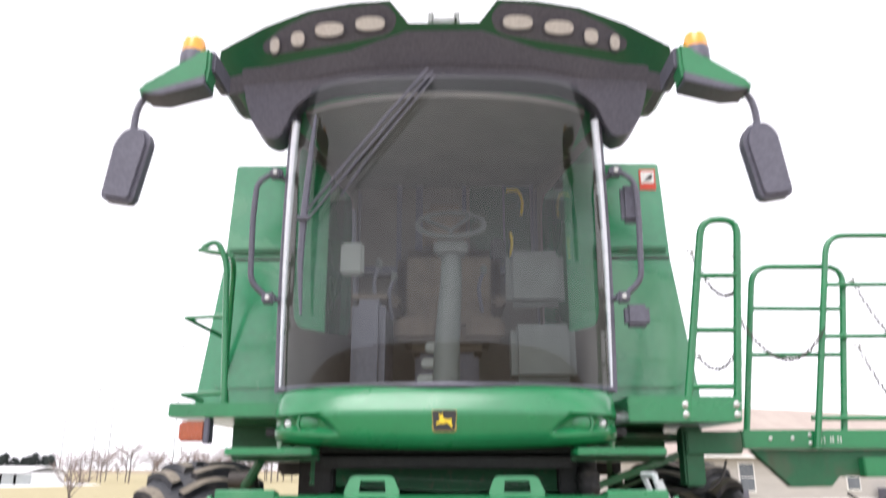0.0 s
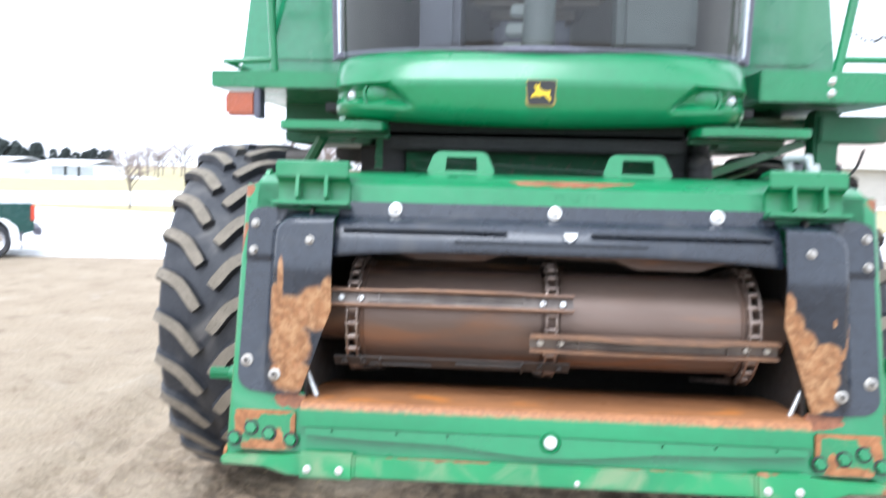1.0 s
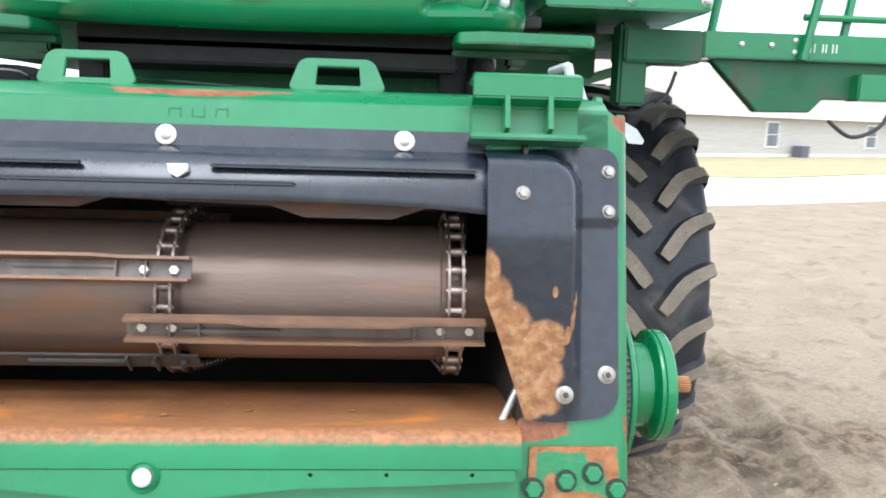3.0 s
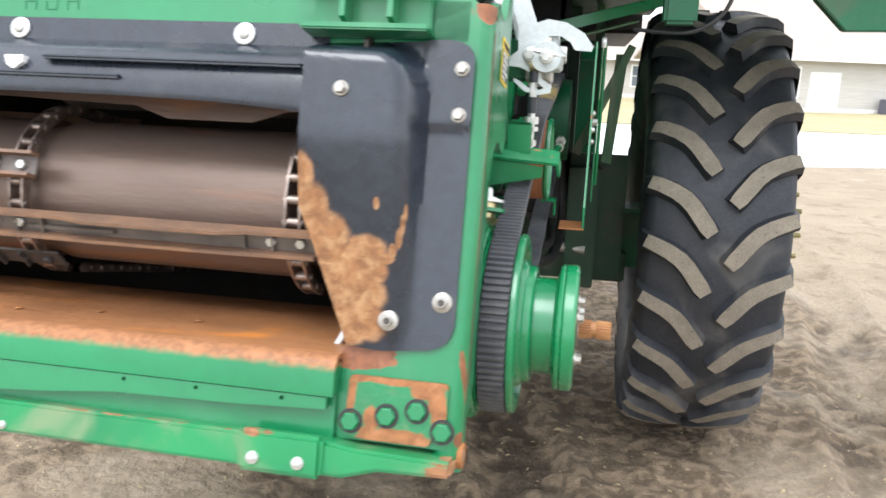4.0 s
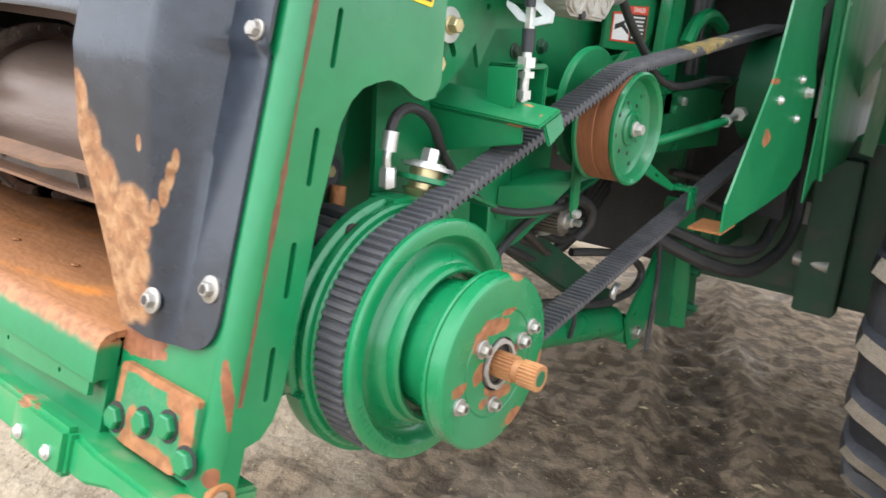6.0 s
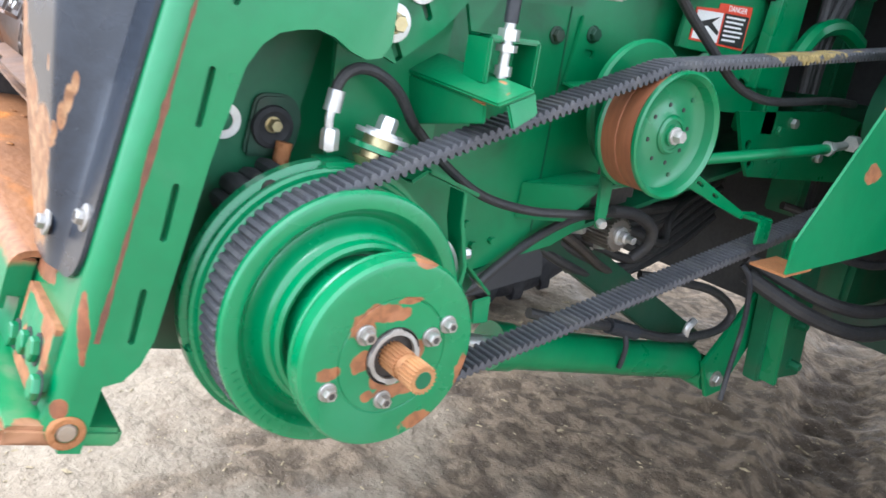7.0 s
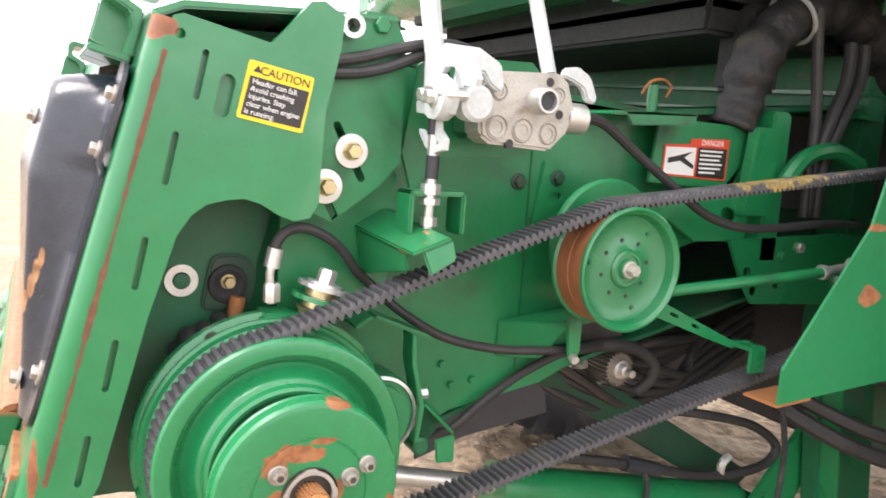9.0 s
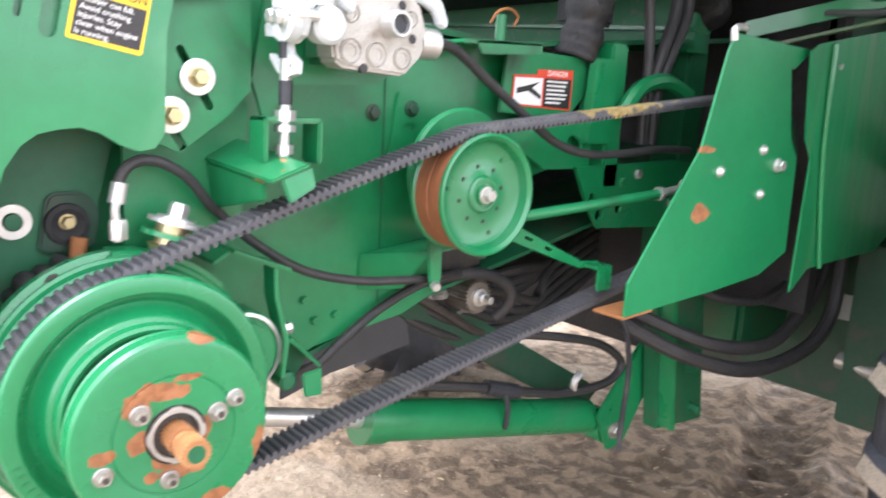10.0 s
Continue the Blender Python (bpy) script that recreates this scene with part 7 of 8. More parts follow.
wrap_mat = mat("wrapped_cloth", (0.012, 0.012, 0.014), (0.022, 0.021, 0.021), 14, 0.6, bump=0.9, bscale=28, dirt=(0.05, 0.044, 0.036), dirt_amount=0.2, dirt_scale=9)


# hoses
def hose(pts, r, m_=hose_mat, parent=None, label=""):
    return part("hose", tube(pts, r, 10, 6), m_, parent or combine, label)


hose([(0.86, 3.337, 1.592), (0.86, 3.342, 1.612), (0.86, 3.356, 1.628), (0.86, 3.380, 1.634), (0.86, 3.410, 1.626), (0.855, 3.446, 1.602), (0.845, 3.482, 1.560), (0.835, 3.503, 1.543), (0.828, 3.572, 1.486), (0.822, 3.668, 1.430), (0.828, 3.775, 1.402), (0.838, 3.865, 1.395), (0.836, 3.935, 1.391), (0.815, 4.00, 1.387), (0.77, 4.08, 1.375)], 0.0085)
hf = part("hose_fitting", tube([(0.86, 3.336, 1.515), (0.86, 3.333, 1.546), (0.86, 3.332, 1.563), (0.86, 3.336, 1.578)], 0.0065, 10, 4), zinc, combine)
part("crimp_sleeve", tube([(0.86, 3.3345, 1.572), (0.86, 3.340, 1.602)], 0.0125, 14, 1), zinc, hf)
part("fitting_nut", bolt((0.86, 3.336, 1.518), (0, 0, 1), 0.0135, 0.030), zinc, hf)
hose([(0.70, 3.70, 1.19), (0.735, 3.745, 1.213), (0.74, 3.805, 1.258), (0.74, 3.895, 1.312), (0.745, 3.992, 1.352), (0.75, 4.06, 1.36)], 0.0095)
hose([(0.95, 3.835, 1.838), (0.93, 3.90, 1.833), (0.91, 4.00, 1.785), (0.90, 4.10, 1.732), (0.89, 4.22, 1.67), (0.89, 4.33, 1.644), (0.89, 4.45, 1.645), (0.89, 4.60, 1.655), (0.89, 4.72, 1.652)], 0.0095)
hose([(0.80, 3.28, 1.850), (0.865, 3.35, 1.876), (0.880, 3.408, 1.891), (0.880, 3.463, 1.904), (0.880, 3.509, 1.919), (0.880, 3.557, 1.932), (0.875, 3.605, 1.939), (0.86, 3.66, 1.935), (0.80, 3.74, 1.915)], 0.0095)
hose([(0.80, 3.28, 1.845), (0.865, 3.35, 1.868), (0.880, 3.409, 1.874), (0.880, 3.455, 1.879), (0.880, 3.502, 1.892), (0.880, 3.550, 1.912), (0.872, 3.605, 1.928), (0.85, 3.66, 1.925), (0.79, 3.74, 1.90)], 0.0095)
for i in range(3):
    hose([(0.60 - i * 0.05, 4.10, 1.33 + 0.02 * i), (0.58 - i * 0.05, 4.25, 1.26), (0.56, 4.45, 1.24 + 0.03 * i), (0.50, 4.7, 1.30), (0.45, 4.95, 1.40)], 0.016)
hose([(0.66, 4.00, 1.10), (0.67, 4.084, 1.079), (0.67, 4.326, 1.022), (0.67, 4.544, 0.963), (0.67, 4.761, 0.951), (0.67, 4.829, 1.002), (0.66, 4.739, 1.07), (0.65, 4.587, 1.113), (0.60, 4.45, 1.13)], 0.013)
part("hose_wrap", tube([(0.672, 4.275, 1.037), (0.674, 4.33, 1.020), (0.674, 4.385, 1.003)], 0.021, 10, 4), rubber, combine, "black rubber sleeve round a hose")
part("hose_tie", tube([(0.678, 4.325, 1.03), (0.690, 4.34, 0.985), (0.684, 4.348, 0.935), (0.676, 4.352, 0.909)], 0.007, 8, 5), rubber, combine)
part("hanging_strap", tube([(0.74, 4.69, 1.19), (0.76, 4.71, 1.155), (0.762, 4.735, 1.07), (0.76, 4.745, 0.995), (0.757, 4.742, 0.88), (0.76, 4.735, 0.78)], 0.008, 8, 5), rubber, combine, "thin dark rubber strap hanging down")
part("hose_elbow", tube([(0.67, 4.62, 0.95), (0.675, 4.615, 0.985), (0.675, 4.64, 1.005)], 0.011, 8), zinc, combine)
hose([(0.74, 4.72, 1.16), (0.86, 4.86, 1.075), (0.93, 5.10, 1.010), (0.96, 5.36, 1.035), (0.965, 5.50, 1.12), (0.95, 5.56, 1.27), (0.93, 5.58, 1.50)], 0.023)
hose([(0.72, 4.74, 1.20), (0.88, 4.92, 1.110), (0.93, 5.16, 1.075), (0.925, 5.34, 1.12), (0.925, 5.48, 1.22), (0.91, 5.55, 1.36), (0.89, 5.57, 1.55)], 0.020)
hose([(0.74, 4.90, 1.28), (0.84, 5.06, 1.21), (0.88, 5.25, 1.20), (0.87, 5.42, 1.27), (0.84, 5.52, 1.42)], 0.014)
hose([(0.70, 4.88, 1.34), (0.80, 5.10, 1.30), (0.82, 5.30, 1.33), (0.80, 5.48, 1.46)], 0.012)
for i in range(2):
    hose([(0.78, 4.76 + 0.05 * i, 2.08), (0.79, 4.745 + 0.05 * i, 1.99), (0.80, 4.69 + 0.04 * i, 1.885), (0.80, 4.655 + 0.03 * i, 1.78), (0.80, 4.65 + 0.03 * i, 1.66)], 0.015)
hose([(0.80, 4.60, 2.14), (0.80, 4.612, 2.05), (0.80, 4.64, 1.88), (0.80, 4.635, 1.77), (0.80, 4.64, 1.66)], 0.013)
bh = part("wrapped_hose", tube([(0.74, 4.43, 1.855), (0.745, 4.448, 1.92), (0.75, 4.465, 2.005), (0.75, 4.525, 2.085), (0.75, 4.64, 2.150), (0.75, 4.77, 2.150), (0.74, 4.90, 2.10), (0.72, 5.02, 2.02)], lambda k: 0.050 + 0.004 * math.sin(k * 61) + 0.003 * math.sin(k * 23 + 1) + 0.012 * k, 18, 12), wrap_mat, combine, "thick cloth-wrapped black hose bundle")
part("hose_tie", tube([(0.75 + 0.060 * math.cos(a), 4.575 + 0.033 * math.sin(a), 2.118 - 0.052 * math.sin(a)) for a in [2 * math.pi * i / 12 for i in range(12)]], 0.006, 6, 2, True), cab_grey, bh)

part("bay_web", sheet([(4.40, 1.62), (4.52, 1.62), (4.60, 1.86), (4.50, 1.86)], 0.745, 0.757, "x", bev=0.003), green, combine)
part("bay_slot_plate", sheet([(4.12, 1.70), (4.30, 1.60), (4.46, 1.60), (4.46, 1.72), (4.30, 1.72)], 0.78, 0.79, "x", [slot(4.40, 1.66, 0.03, 0.05, 1.2)], bev=0.002), green, combine)
part("frame_upright", box(0.60, 0.70, 4.96, 5.06, 1.30, 2.22, 0.006), green_dark, combine)

# valve cluster behind the lower belt run
vc = part("valve_block", box(0.52, 0.60, 4.13, 4.26, 1.24, 1.31, 0.01), dark_steel, combine, "greasy valve block with fittings")
for i in range(4):
    part("valve_fitting", bolt((0.60, 4.10 + i * 0.045, 1.30 - i * 0.022), (1, 0.3, 0.2), 0.014, 0.035, 0.018), zinc if i % 2 else dark_steel, vc)
part("spline_stub", lathe([(0.50, 0.0), (0.50, 0.034), (0.62, 0.034), (0.62, 0.02), (0.65, 0.018), (0.65, 0)], "x", 22, (0, 4.14, 1.335)), zinc, vc)
part("valve_pipe", tube([(0.60, 4.06, 1.30), (0.62, 4.16, 1.24), (0.60, 4.30, 1.16), (0.56, 4.45, 1.12)], 0.012, 8), dark_steel, vc)

for i in range(5):
    hose([(0.55 + 0.02 * i, 3.98 + 0.05 * i, 1.30), (0.60, 4.12 + 0.06 * i, 1.20 + 0.015 * i), (0.58, 4.34 + 0.05 * i, 1.13 + 0.02 * i), (0.54, 4.62, 1.16 + 0.03 * i), (0.48, 4.90, 1.24 + 0.03 * i)], 0.013)
gear = part("drive_gear", lathe([(0.56, 0.0), (0.56, 0.05), (0.60, 0.05), (0.60, 0.03), (0.63, 0.028), (0.63, 0.0)], "x", 24, (0, 4.06, 1.30)), worn_tan, combine, "greasy steel gear stub")
part("gear_bolt", bolt((0.63, 4.06, 1.30), (1, 0, 0), 0.012, 0.012), zinc, gear)
crumbs = bmesh.new()
rk = random.Random(3)
for i in range(26):
    y = 3.96 + 0.014 * i
    put(crumbs, lathe([(-0.008, 0.0), (-0.008, 0.010), (0.008, 0.010), (0.008, 0.0)], "x", 8, (0.575 + rk.uniform(-0.004, 0.004), y, 1.262 - 0.0042 * i + rk.uniform(-0.003, 0.003))))
part("roller_chain", crumbs, chain_steel, combine, "greasy roller chain")

# fluted steel roller on a cross shaft under the feeder house, with a hose over it
FY, FZ = 4.205, 1.288
fr_ = bmesh.new()
flute = []
for i in range(26 * 4):
    a = 2 * math.pi * i / (26 * 4)
    r = 0.042 if i % 4 < 2 else 0.035
    flute.append((FY + r * math.cos(a), FZ + r * math.sin(a)))
put(fr_, sheet(flute, 0.55, 0.700, "x"))
roller = dv("fluted_roller", fr_, mat("dull_bare_steel", (0.36, 0.34, 0.31), (0.22, 0.19, 0.16), 24, 0.42, metal=0.8, bump=0.1), "bare steel fluted roller end")
dv("roller_nut", lathe([(0.700, 0.022), (0.708, 0.022), (0.709, 0.014), (0.724, 0.014), (0.726, 0.009), (0.745, 0.009), (0.746, 0)], "x", 24, (0, FY, FZ)), zinc, parent=roller)
dv("cross_shaft", tube([(-0.5, FY, FZ), (0.56, FY, FZ)], 0.016, 12, 1), dark_steel, parent=roller)
dv("roller_hose", tube([(0.70, 3.88, 1.350), (0.72, 4.02, 1.352), (0.735, 4.12, 1.360), (0.742, 4.20, 1.350), (0.742, 4.262, 1.315), (0.735, 4.272, 1.272), (0.715, 4.25, 1.235)], 0.014, 12, 8), hose_mat)
# Added black beam; it covers lit ground and carries the shade there.
part("cross_beam", box(-0.72, 0.72, 5.00, 5.12, 1.00, 1.52, 0.01), shade_grease_black, combine, "added cross beam, black for shade")

# ---- ground and surroundings ----
def ground_mat():
    m = bpy.data.materials.new("muddy_dirt")
    m.use_nodes = True
    n, l = m.node_tree.nodes, m.node_tree.links
    p = n["Principled BSDF"]
    geo = n.new("ShaderNodeNewGeometry")

    def noise_(scale, detail=6, dist=0.0):
        t = n.new("ShaderNodeTexNoise")
        t.inputs["Scale"].default_value, t.inputs["Detail"].default_value, t.inputs["Distortion"].default_value = scale, detail, dist
        l.new(geo.outputs["Position"], t.inputs["Vector"])
        return t.outputs["Fac"]

    def ramp(src, a, b, lo=0.0, hi=1.0):
        r = n.new("ShaderNodeMapRange")
        r.interpolation_type = "SMOOTHSTEP"
        for k, v in (("From Min", a), ("From Max", b), ("To Min", lo), ("To Max", hi)):
            r.inputs[k].default_value = v
        l.new(src, r.inputs["Value"])
        return r.outputs["Result"]

    def mix(f, a, b):
        x = n.new("ShaderNodeMix")
        x.data_type = "RGBA"
        l.new(f, x.inputs["Factor"])
        for s, v in ((x.inputs["A"], a), (x.inputs["B"], b)):
            if isinstance(v, tuple):
                s.default_value = (*v, 1)
            else:
                l.new(v, s)
        return x.outputs["Result"]

    dry = mix(ramp(noise_(1.3), 0.3, 0.7), (0.355, 0.287, 0.205), (0.275, 0.215, 0.150))
    fine = mix(ramp(noise_(38, 4), 0.35, 0.7), (0.23, 0.182, 0.128), (0.37, 0.308, 0.225))
    dry = mix(ramp(noise_(9), 0.35, 0.65, 0.25, 0.6), dry, fine)
    dry = mix(ramp(noise_(3.1, 8, 0.6), 0.54, 0.70, 0.0, 0.55), dry, (0.175, 0.128, 0.086))
    damp_shade = mix(ramp(noise_(11, 8, 0.4), 0.42, 0.60), (0.122, 0.089, 0.058), (0.275, 0.204, 0.135))
    # damp earth round the machine, its dark tone also standing for shade underneath
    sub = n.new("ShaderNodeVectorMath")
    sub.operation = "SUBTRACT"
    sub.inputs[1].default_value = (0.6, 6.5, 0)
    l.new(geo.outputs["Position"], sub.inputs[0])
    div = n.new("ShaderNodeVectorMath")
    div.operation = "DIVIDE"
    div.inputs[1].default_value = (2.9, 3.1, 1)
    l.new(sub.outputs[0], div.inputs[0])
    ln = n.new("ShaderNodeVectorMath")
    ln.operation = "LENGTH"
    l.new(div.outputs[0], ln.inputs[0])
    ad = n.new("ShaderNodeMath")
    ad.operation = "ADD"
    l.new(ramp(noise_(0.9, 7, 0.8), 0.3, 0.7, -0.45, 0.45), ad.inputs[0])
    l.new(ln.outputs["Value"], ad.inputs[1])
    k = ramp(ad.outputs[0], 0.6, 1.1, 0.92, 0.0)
    col = mix(k, dry, damp_shade)
    # Low spots in that zone go darker still.
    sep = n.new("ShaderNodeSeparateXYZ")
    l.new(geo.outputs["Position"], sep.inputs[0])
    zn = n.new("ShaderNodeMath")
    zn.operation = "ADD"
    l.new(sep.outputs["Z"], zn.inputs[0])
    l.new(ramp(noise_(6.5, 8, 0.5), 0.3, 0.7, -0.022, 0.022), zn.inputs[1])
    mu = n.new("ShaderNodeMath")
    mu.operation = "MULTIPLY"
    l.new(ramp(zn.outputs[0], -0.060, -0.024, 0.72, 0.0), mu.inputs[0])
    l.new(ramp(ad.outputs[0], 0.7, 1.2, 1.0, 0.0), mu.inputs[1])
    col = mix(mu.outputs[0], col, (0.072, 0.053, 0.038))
    col = mix(ramp(noise_(150, 2), 0.66, 0.72, 0.0, 0.8), col, (0.46, 0.40, 0.32))
    l.new(col, p.inputs["Base Color"])
    l.new(ramp(noise_(1.7, 6, 0.5), 0.56, 0.70, 0.95, 0.62), p.inputs["Roughness"])
    p.inputs["Specular IOR Level"].default_value = 0.3
    b = n.new("ShaderNodeBump")
    b.inputs["Strength"].default_value, b.inputs["Distance"].default_value = 1.0, 0.032
    l.new(noise_(17, 9), b.inputs["Height"])
    b2 = n.new("ShaderNodeBump")
    b2.inputs["Strength"].default_value, b2.inputs["Distance"].default_value = 0.8, 0.006
    l.new(noise_(95, 4), b2.inputs["Height"])
    l.new(b2.outputs[0], b.inputs["Normal"])
    l.new(b.outputs[0], p.inputs["Normal"])
    return m


def relief(x, y):
    h = noise.fractal((x * 0.8, y * 0.9, 0.3), 1.0, 2.0, 3) * 0.03
    p, q = x * 0.94 + y * 0.34, -x * 0.34 + y * 0.94
    h += (noise.ridged_multi_fractal((p * 2.0, q * 3.6, 7.7), 0.9, 2.1, 4, 0.9, 1.6) - 1.0) * 0.015
    h += noise.fractal((p * 6.0, q * 11.0, 4.1), 0.75, 2.0, 5) * 0.022
    for k, (ox, sl, w) in enumerate(((2.55, 0.10, 0.27), (3.5, 0.35, 0.25), (-2.7, -0.12, 0.27), (1.1, -0.32, 0.26))):
        d = x - ox - sl * (y - 4) - 0.12 * math.sin(y * 0.9 + k)
        a = abs(d)
        if a < w * 1.7:
            inside = max(0.0, 1 - (a / w) ** 4)
            h -= 0.045 * inside - 0.04 * math.exp(-((a - w) / 0.08) ** 2)
            tread = math.sin((y + 0.75 * a) * 2 * math.pi / 0.24 + (math.pi if d > 0 else 0))
            h += 0.018 * max(-0.5, min(0.6, tread * 1.4)) * inside
    return h


gb = bmesh.new()
xs = [-2500, -600, -150, -60, -25, -14] + [-9 + 0.12 * i for i in range(51)] + [-2.96 + 0.04 * i for i in range(205)] + [5.25 + 0.12 * i for i in range(40)] + [11, 14, 25, 60, 150, 600, 2500]
ys = [-2500, -300, -60, -15, -5] + [-1 + 0.12 * i for i in range(14)] + [0.68 + 0.04 * i for i in range(160)] + [7.1 + 0.12 * i for i in range(60)] + [15, 18, 26, 40, 70, 150, 400, 1000, 3000]
gv = []
for y in ys:
    row = []
    for x in xs:
        e = min(1, max(0, (9 - abs(x)) / 2)) * min(1, max(0, (y + 1) / 1)) * min(1, max(0, (14 - y) / 3))
        row.append(gb.verts.new((x, y, relief(x, y) * e - 0.004 if e > 0 else -0.004)))
    gv.append(row)
for a, c in zip(gv, gv[1:]):
    for i in range(len(xs) - 1):
        gb.faces.new((a[i], a[i + 1], c[i + 1], c[i]))
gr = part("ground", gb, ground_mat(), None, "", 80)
tagged(gr, "rutted pale brown dirt yard, damp and darkened for shade near the machine", "ground", kind="structure")

# chaff and small stones on the dirt
rngc = random.Random(11)
cb = bmesh.new()
for i in range(5200):
    x, y = rngc.uniform(-2.5, 4.8), rngc.uniform(0.9, 7.0)
    z = relief(x, y) - 0.004
    s = rngc.uniform(0.002, 0.006) * (2.0 if rngc.random() < 0.06 else 1)
    a = rngc.uniform(0, 6.28)
    L = s * rngc.uniform(1.0, 3.2)
    c_, s_ = math.cos(a), math.sin(a)
    vs = [cb.verts.new((x + c_ * p - s_ * q, y + s_ * p + c_ * q, z + h)) for p, q, h in ((-L, -s, 0.0), (L, -s * 0.6, 0.0), (L * 0.8, s, 0.001), (-L * 0.7, s * 0.8, 0.002), (0, 0, s * 0.9))]
    for f in ((0, 1, 4), (1, 2, 4), (2, 3, 4), (3, 0, 4)):
        cb.faces.new([vs[k] for k in f])
chaff = tagged(part("chaff", cb, mat("straw_chaff", (0.46, 0.37, 0.22), (0.26, 0.20, 0.12), 40, 0.9, island=0.9), None), "scattered straw chaff and grit on the dirt", "chaff", kind="stuff")

concrete = mat("pale_road", (0.78, 0.77, 0.75), (0.70, 0.69, 0.67), 0.4, 0.85, bump=0.1, bscale=20)
grass_mat = mat("dry_grass", (0.40, 0.34, 0.19), (0.31, 0.27, 0.14), 0.5, 0.9, bump=0.6, bscale=9, fine=0.4)
snow = mat("snow_patch", (0.80, 0.80, 0.80), (0.72, 0.73, 0.74), 0.3, 0.8)


def strip_(name, pts, z, material, label, cat_):
    b = sheet(pts, z - 0.02, z, "z")
    return tagged(part(name, b, material, None), label, cat_, kind="structure")


strip_("road", [(-400, 96), (-30, 19.0), (-10, 16.4), (0, 17.5), (6, 19.4), (10.4, 21.0), (60, 42), (400, 190), (400, 230), (60, 61), (15, 31.0), (-8, 30), (-20.7, 33.5), (-400, 120)], 0.02, concrete, "pale concrete street beyond the yard", "road")
strip_("lawn", [(15, 31.2), (60, 61.2), (400, 230.5), (400, 420), (-40, 420), (-30, 40), (-9, 30.3)], 0.035, grass_mat, "winter-dry yellow lawn", "lawn")
strip_("field", [(-400, 120.5), (-20.7, 33.8), (-9, 30.2), (-30, 40.2), (-42, 420), (-400, 420)], 0.03, grass_mat, "dry grass verge and field", "field")
strip_("snow_patch", [(-60, 28.6), (-22, 36.2), (-14, 37.8), (-14, 58), (-25.4, 54), (-30, 49), (-60, 45)], 0.05, snow, "wide strip of old snow on the verge", "snow")
strip_("snow_patch", [(-150, 118), (-54, 95), (-48, 108), (-77, 150), (-150, 150)], 0.05, snow, "thin strip of old snow", "snow")

# houses
siding = mat("grey_siding", (0.50, 0.48, 0.45), (0.46, 0.44, 0.41), 0.6, 0.8, bump=0.1, bscale=6, stretch=(0.1, 0.1, 3))
roofing = mat("brown_shingle", (0.42, 0.36, 0.31), (0.36, 0.30, 0.26), 0.8, 0.9, bump=0.3, bscale=14)
trim_w = mat("white_trim", (0.80, 0.80, 0.78), (0.75, 0.75, 0.73), 2, 0.6)
pane_m = mat("window_pane", (0.10, 0.12, 0.14), (0.16, 0.18, 0.20), 0.7, 0.15)


def house(name, org, ang, L, D, eave, ridge, windows, label, gable_at=None):
    m = Matrix.Translation(org) @ Matrix.Rotation(ang, 4, "Z")
    h = thing(name, label, "house", m)
    part("wall", box(0, L, 0, D, 0, eave, 0.02), siding, h)
    rfp = [(-0.5, eave - 0.12), (D / 2, ridge), (D + 0.5, eave - 0.12), (D + 0.5, eave + 0.08), (D / 2, ridge + 0.22), (-0.5, eave + 0.08)]
    part("roof", sheet(rfp, -0.4, L + 0.4, "x"), roofing, h)
    part("gable_wall", sheet([(0.02, eave), (D - 0.02, eave), (D / 2, ridge)], 0.0, 0.1, "x"), siding, h)
    part("gutter", box(-0.4, L + 0.4, -0.62, -0.5, eave - 0.10, eave + 0.06, 0.02), trim_w, h)
    part("foundation", box(-0.02, L + 0.02, -0.03, D, 0, 0.25, 0.01), concrete, h)
    for x, z, w, hh in windows:
        wi = part("window", box(x - w / 2 - 0.12, x + w / 2 + 0.12, -0.06, 0.02, z - hh / 2 - 0.12, z + hh / 2 + 0.12, 0.01), trim_w, h)
        for s in (-1, 1):
            part("pane", box(x - w / 2, x + w / 2, -0.08, -0.03, z + (0.03 if s > 0 else -hh / 2), z + (hh / 2 if s > 0 else -0.03), 0.005), pane_m, wi)
    return h


ha = math.atan2(10.7, 21.3)
hs = house("house", (8.7, 45.77, 0), ha, 47, 11, 2.85, 6.2, [(2.8, 1.6, 0.9, 1.5), (10.5, 1.6, 1.15, 1.6), (20.2, 1.6, 1.15, 1.6), (32, 1.6, 1.15, 1.6), (41, 1.6, 1.15, 1.6)], "single-storey house with grey siding and brown roof")
part("garage_door", box(4.0, 6.0, -0.05, 0.02, 0.05, 2.2, 0.01), trim_w, hs, "white garage door")
for x in (9.0, 22.6):
    part("heat_pump", box(x - 0.45, x + 0.45, -1.1, -0.3, 0, 0.85, 0.03), cab_black, hs, "dark air conditioner unit")
house("house", (-2.0, 62.0, 0), -0.05, 12, 10, 2.8, 5.8, [(2.0, 1.6, 1.1, 1.4), (6, 1.6, 1.1, 1.4), (10, 1.6, 1.1, 1.4)], "single-storey pale house across the street")

# far white sheds on the left
far_w = mat("far_white", (0.85, 0.85, 0.84), (0.78, 0.78, 0.77), 0.2, 0.7)
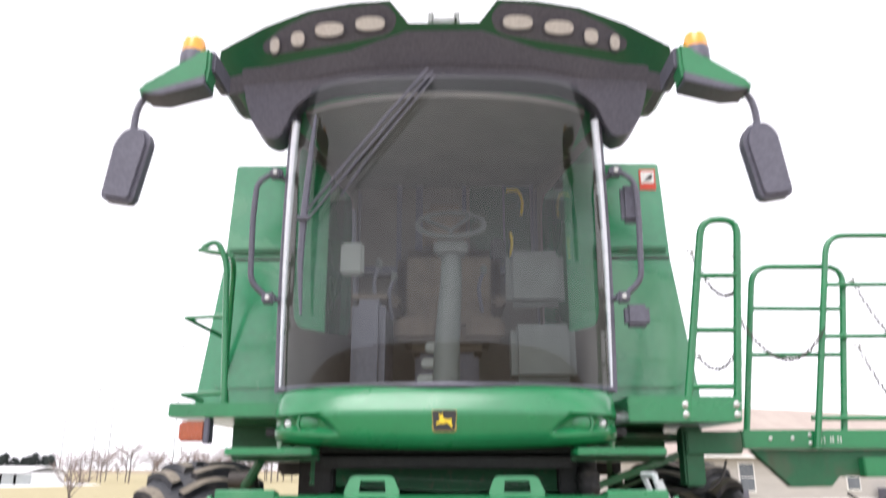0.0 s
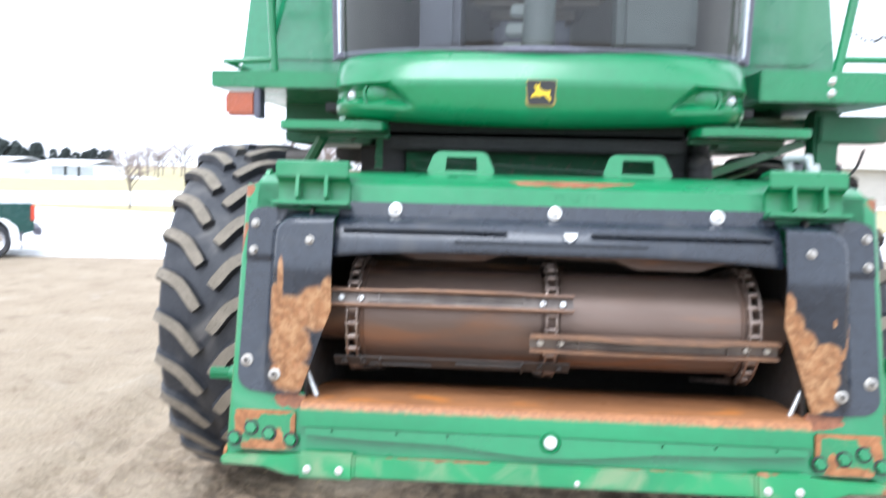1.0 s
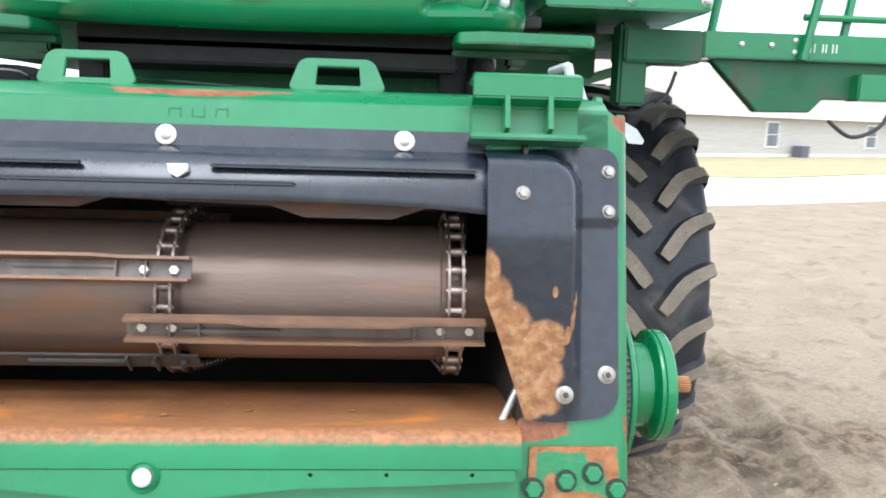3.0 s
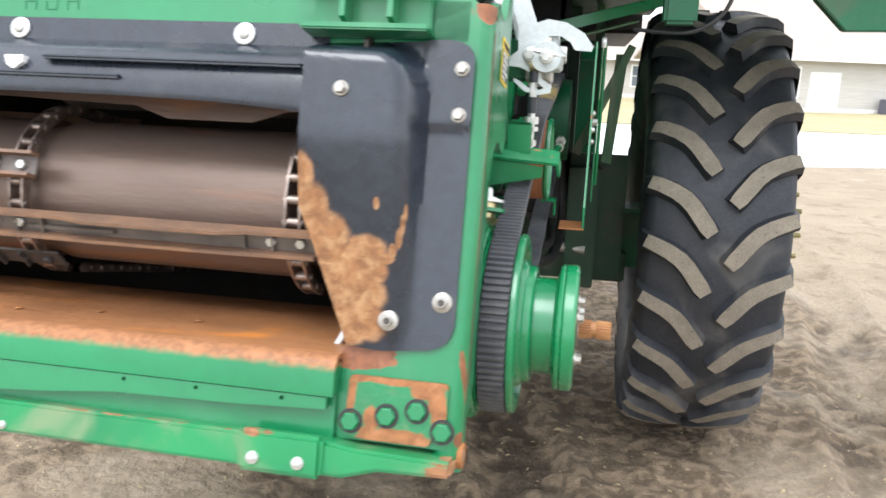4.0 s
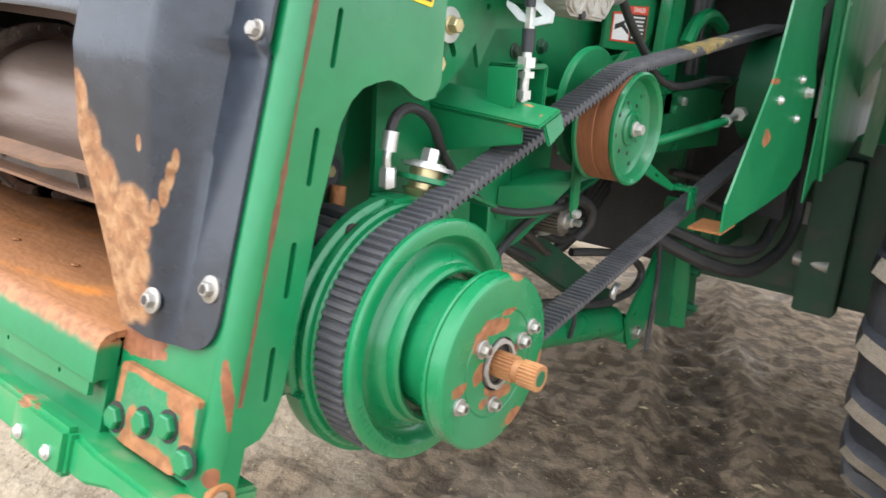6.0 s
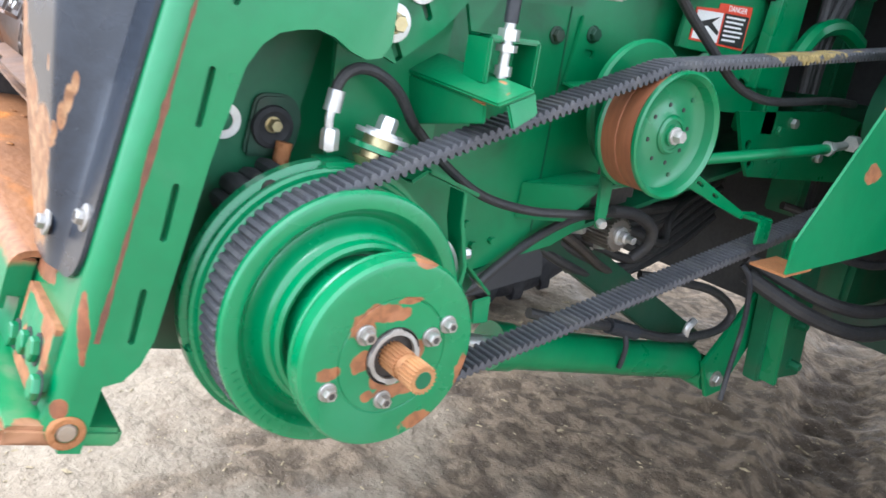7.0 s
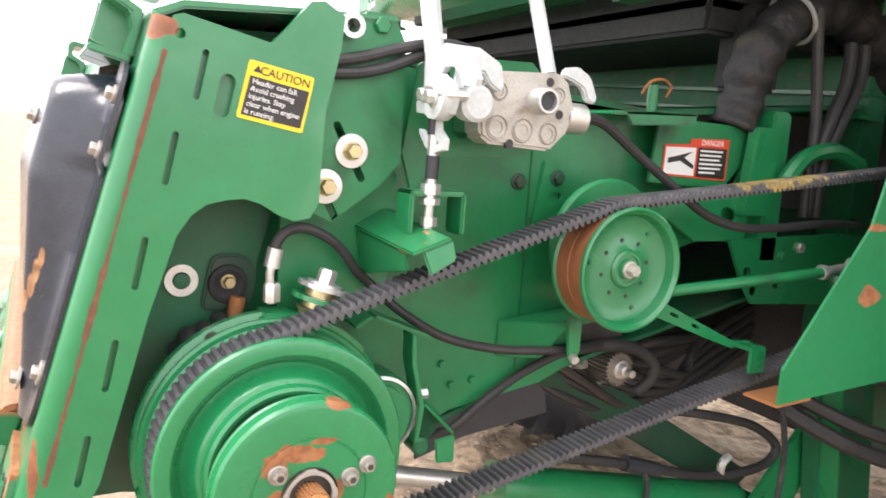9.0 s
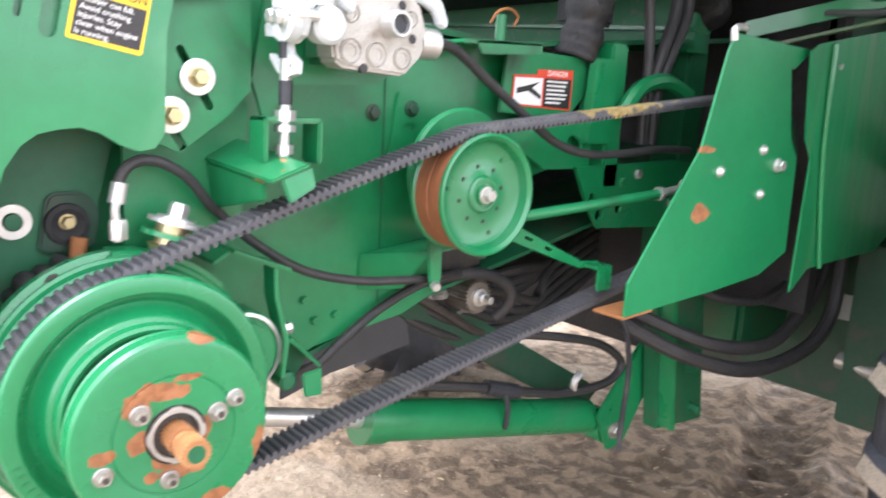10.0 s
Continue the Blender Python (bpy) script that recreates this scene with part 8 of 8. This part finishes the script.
for i, (x, y, L, hgt) in enumerate(((-84, 104, 15, 2.6), (-67, 108, 8, 2.4), (-104, 100, 14, 2.6))):
    f = thing("shed", "long low white shed far across the field", "shed", Matrix.Translation((x, y, 0)))
    part("wall", box(0, L, 0, 12, 0, hgt * 0.7, 0.05), far_w, f)
    part("roof", sheet([(-0.4, hgt * 0.7), (6, hgt), (12.4, hgt * 0.7), (12.4, hgt * 0.72), (6, hgt * 1.04), (-0.4, hgt * 0.72)], -0.4, L + 0.4, "x"), trim_w, f)
    for j in range(3):
        part("door", box(3 + j * L / 4, 5.4 + j * L / 4, -0.1, 0.05, 0, 1.5, 0.02), cab_grey, f)

# trees
bark = mat("bare_bark", (0.16, 0.135, 0.12), (0.11, 0.09, 0.08), 3, 0.9, bump=0.2, bscale=20)
twig_m = mat("bare_twigs", (0.30, 0.235, 0.215), (0.22, 0.17, 0.155), 1, 0.95)
ever_m = mat("dark_conifer", (0.022, 0.030, 0.028), (0.035, 0.045, 0.040), 1.5, 0.95, fine=0.5)


def bare_tree(at, hgt, seed, label="leafless winter tree at the far field edge"):
    rng = random.Random(seed)
    t = thing("tree", label, "tree", Matrix.Translation(at))
    tb_, cb = bmesh.new(), bmesh.new()
    tube([(0, 0, -0.1), (hgt * 0.01, 0, hgt * 0.3), (0, hgt * 0.01, hgt * 0.62)], lambda k: hgt * (0.015 - 0.009 * k), 7, 3, bm=tb_)

    def limb(p, d, L, r, lvl, b):
        q = p + d * L
        mid = p.lerp(q, 0.5) + Vector((rng.uniform(-1, 1), rng.uniform(-1, 1), rng.uniform(0, 1))) * L * 0.08
        tube([p, mid, q], lambda k: r * (1 - 0.6 * k), 4, 2, bm=b)
        if lvl:
            for _ in range(3 if lvl > 1 else 4):
                e = (d + Vector((rng.uniform(-1, 1), rng.uniform(-1, 1), rng.uniform(-0.2, 0.8))) * 0.75).normalized()
                limb(p.lerp(q, rng.uniform(0.4, 1.0)), e, L * rng.uniform(0.5, 0.75), r * 0.5, lvl - 1, cb)

    for i in range(12):
        a = i * 2.4 + rng.random()
        z = hgt * rng.uniform(0.22, 0.6)
        limb(Vector((0, 0, z)), Vector((math.cos(a), math.sin(a), rng.uniform(0.6, 1.3))).normalized(), hgt * rng.uniform(0.22, 0.34), hgt * 0.008, 3, tb_)
    part("trunk", tb_, bark, t)
    part("crown", cb, twig_m, t)
    return t


def conifer(at, hgt, seed):
    rng = random.Random(seed)
    t = thing("conifer", "dark evergreen in a far windbreak", "tree", Matrix.Translation(at))
    part("trunk", tube([(0, 0, 0), (0, 0, hgt * 0.9)], lambda k: 0.2 * (1 - 0.8 * k), 6, 2), bark, t)
    cb = bmesh.new()
    for i in range(240):
        k = rng.random() ** 0.9
        z = hgt * (0.08 + 0.9 * k)
        r = hgt * 0.27 * (1 - k) + 0.25
        a = rng.uniform(0, 6.28)
        p = Vector((math.cos(a) * r * rng.uniform(0.4, 1), math.sin(a) * r * rng.uniform(0.4, 1), z))
        s = hgt * rng.uniform(0.07, 0.12)
        tip = p + Vector((math.cos(a), math.sin(a), -0.25)) * s * 1.5
        vs = [cb.verts.new(v) for v in (p + Vector((0, 0, s * 0.6)), p + Vector((-math.sin(a), math.cos(a), 0)) * s * 0.6, p - Vector((-math.sin(a), math.cos(a), 0)) * s * 0.6, tip)]
        for f in ((0, 1, 3), (0, 3, 2), (1, 2, 3), (0, 2, 1)):
            cb.faces.new([vs[j] for j in f])
    part("crown", cb, ever_m, t)


rngt = random.Random(5)
first = bare_tree((-40, 150, 0), 11, 1)
second = bare_tree((-34, 152, 0), 11, 2)
for i in range(44):
    x, y = -66 + i * 1.05 + rngt.uniform(-1.2, 1.2), 132 + rngt.uniform(-10, 22)
    s = (0.42 if x < -57 else 0.56) * rngt.uniform(0.8, 1.2)
    copy_thing(first if i % 2 else second, Matrix.Translation((x, y, 0)) @ Matrix.Rotation(rngt.uniform(0, 6), 4, "Z") @ Matrix.Diagonal((s * 1.3, s * 1.3, s, 1)))
for i in range(14):
    conifer((-113 + i * 1.25 + rngt.uniform(-0.5, 0.5), 160 + rngt.uniform(-3, 3), 0), rngt.uniform(6.4, 8.0) - 0.12 * i, i + 30)
for i in range(10):
    conifer((-92.5 + i * 1.2, 160 + rngt.uniform(-3, 3), 0), rngt.uniform(4.4, 5.4), i + 60)
bare_tree((-16.5, 34.4, 0), 3.1, 9, "young leafless sapling in the verge")

# far masts
for i, (x, y, hgt) in enumerate(((-66, 150, 34), (-69, 150, 30), (-50, 140, 24), (-80, 160, 28))):
    pole = thing("light_mast", "tall thin grey light mast far off", "mast", Matrix.Translation((x, y, 0)))
    part("pole", tube([(0, 0, 0), (0, 0, hgt)], lambda k: 0.10 - 0.05 * k, 8, 2), cab_grey, pole)
    part("mast_head", box(-0.1, 0.7, -0.1, 0.1, hgt - 0.2, hgt + 0.15, 0.03), cab_grey, pole)

# pickup truck
truck_paint = mat("dark_teal_paint", (0.012, 0.075, 0.070), (0.010, 0.060, 0.056), 2, 0.25, coat=0.6)
chrome = mat("chrome", (0.75, 0.75, 0.76), (0.65, 0.65, 0.66), 20, 0.12, metal=1.0)
truck = thing("pickup_truck", "dark teal pickup truck parked beyond the yard", "pickup truck", Matrix.Translation((-10.17, 16.93, 0)) @ Matrix.Rotation(radians(214), 4, "Z"))
body = [(0.0, 0.55), (0.0, 1.13), (1.95, 1.13), (1.98, 1.15), (2.05, 1.66), (2.35, 1.72), (3.2, 1.70), (3.75, 1.18), (5.0, 1.08), (5.15, 0.85), (5.15, 0.45), (4.62, 0.42), (4.55, 0.62), (4.38, 0.76), (4.1, 0.80), (3.82, 0.76), (3.66, 0.62), (3.6, 0.42), (1.30, 0.42), (1.23, 0.64), (1.06, 0.80), (0.78, 0.85), (0.50, 0.80), (0.32, 0.64), (0.28, 0.48)]
part("body", sheet(body, -0.86, 0.86, "y", bev=0.05), truck_paint, truck)
for s in (-1, 1):
    part("side_window", sheet([(2.12, 1.2), (2.2, 1.6), (3.1, 1.6), (3.5, 1.2)], s * 0.865, s * 0.872, "y"), pane_m, truck)
    part("tail_lamp", box(-0.02, 0.06, s * 0.72, s * 0.87, 0.78, 1.10, 0.01), red_print, truck)
    for x in (0.78, 4.1):
        w = part("tyre", lathe([(-0.11, 0.24), (-0.12, 0.32), (-0.09, 0.36), (0.09, 0.36), (0.12, 0.32), (0.11, 0.24)], "y", 32, (x, s * 0.78, 0.36)), rubber, truck)
        part("rim", lathe([(-0.10, 0.24), (-0.06, 0.2), (-0.03, 0.05), (0.03, 0.05), (0.06, 0.2), (0.10, 0.24)], "y", 24, (x, s * 0.79, 0.36)), chrome, w)
    part("mud_flap", box(0.22, 0.25, s * 0.66, s * 0.88, 0.20, 0.55, 0.005), cab_black, truck)
part("rear_bumper", box(-0.14, 0.02, -0.85, 0.85, 0.46, 0.62, 0.02), cab_black, truck)
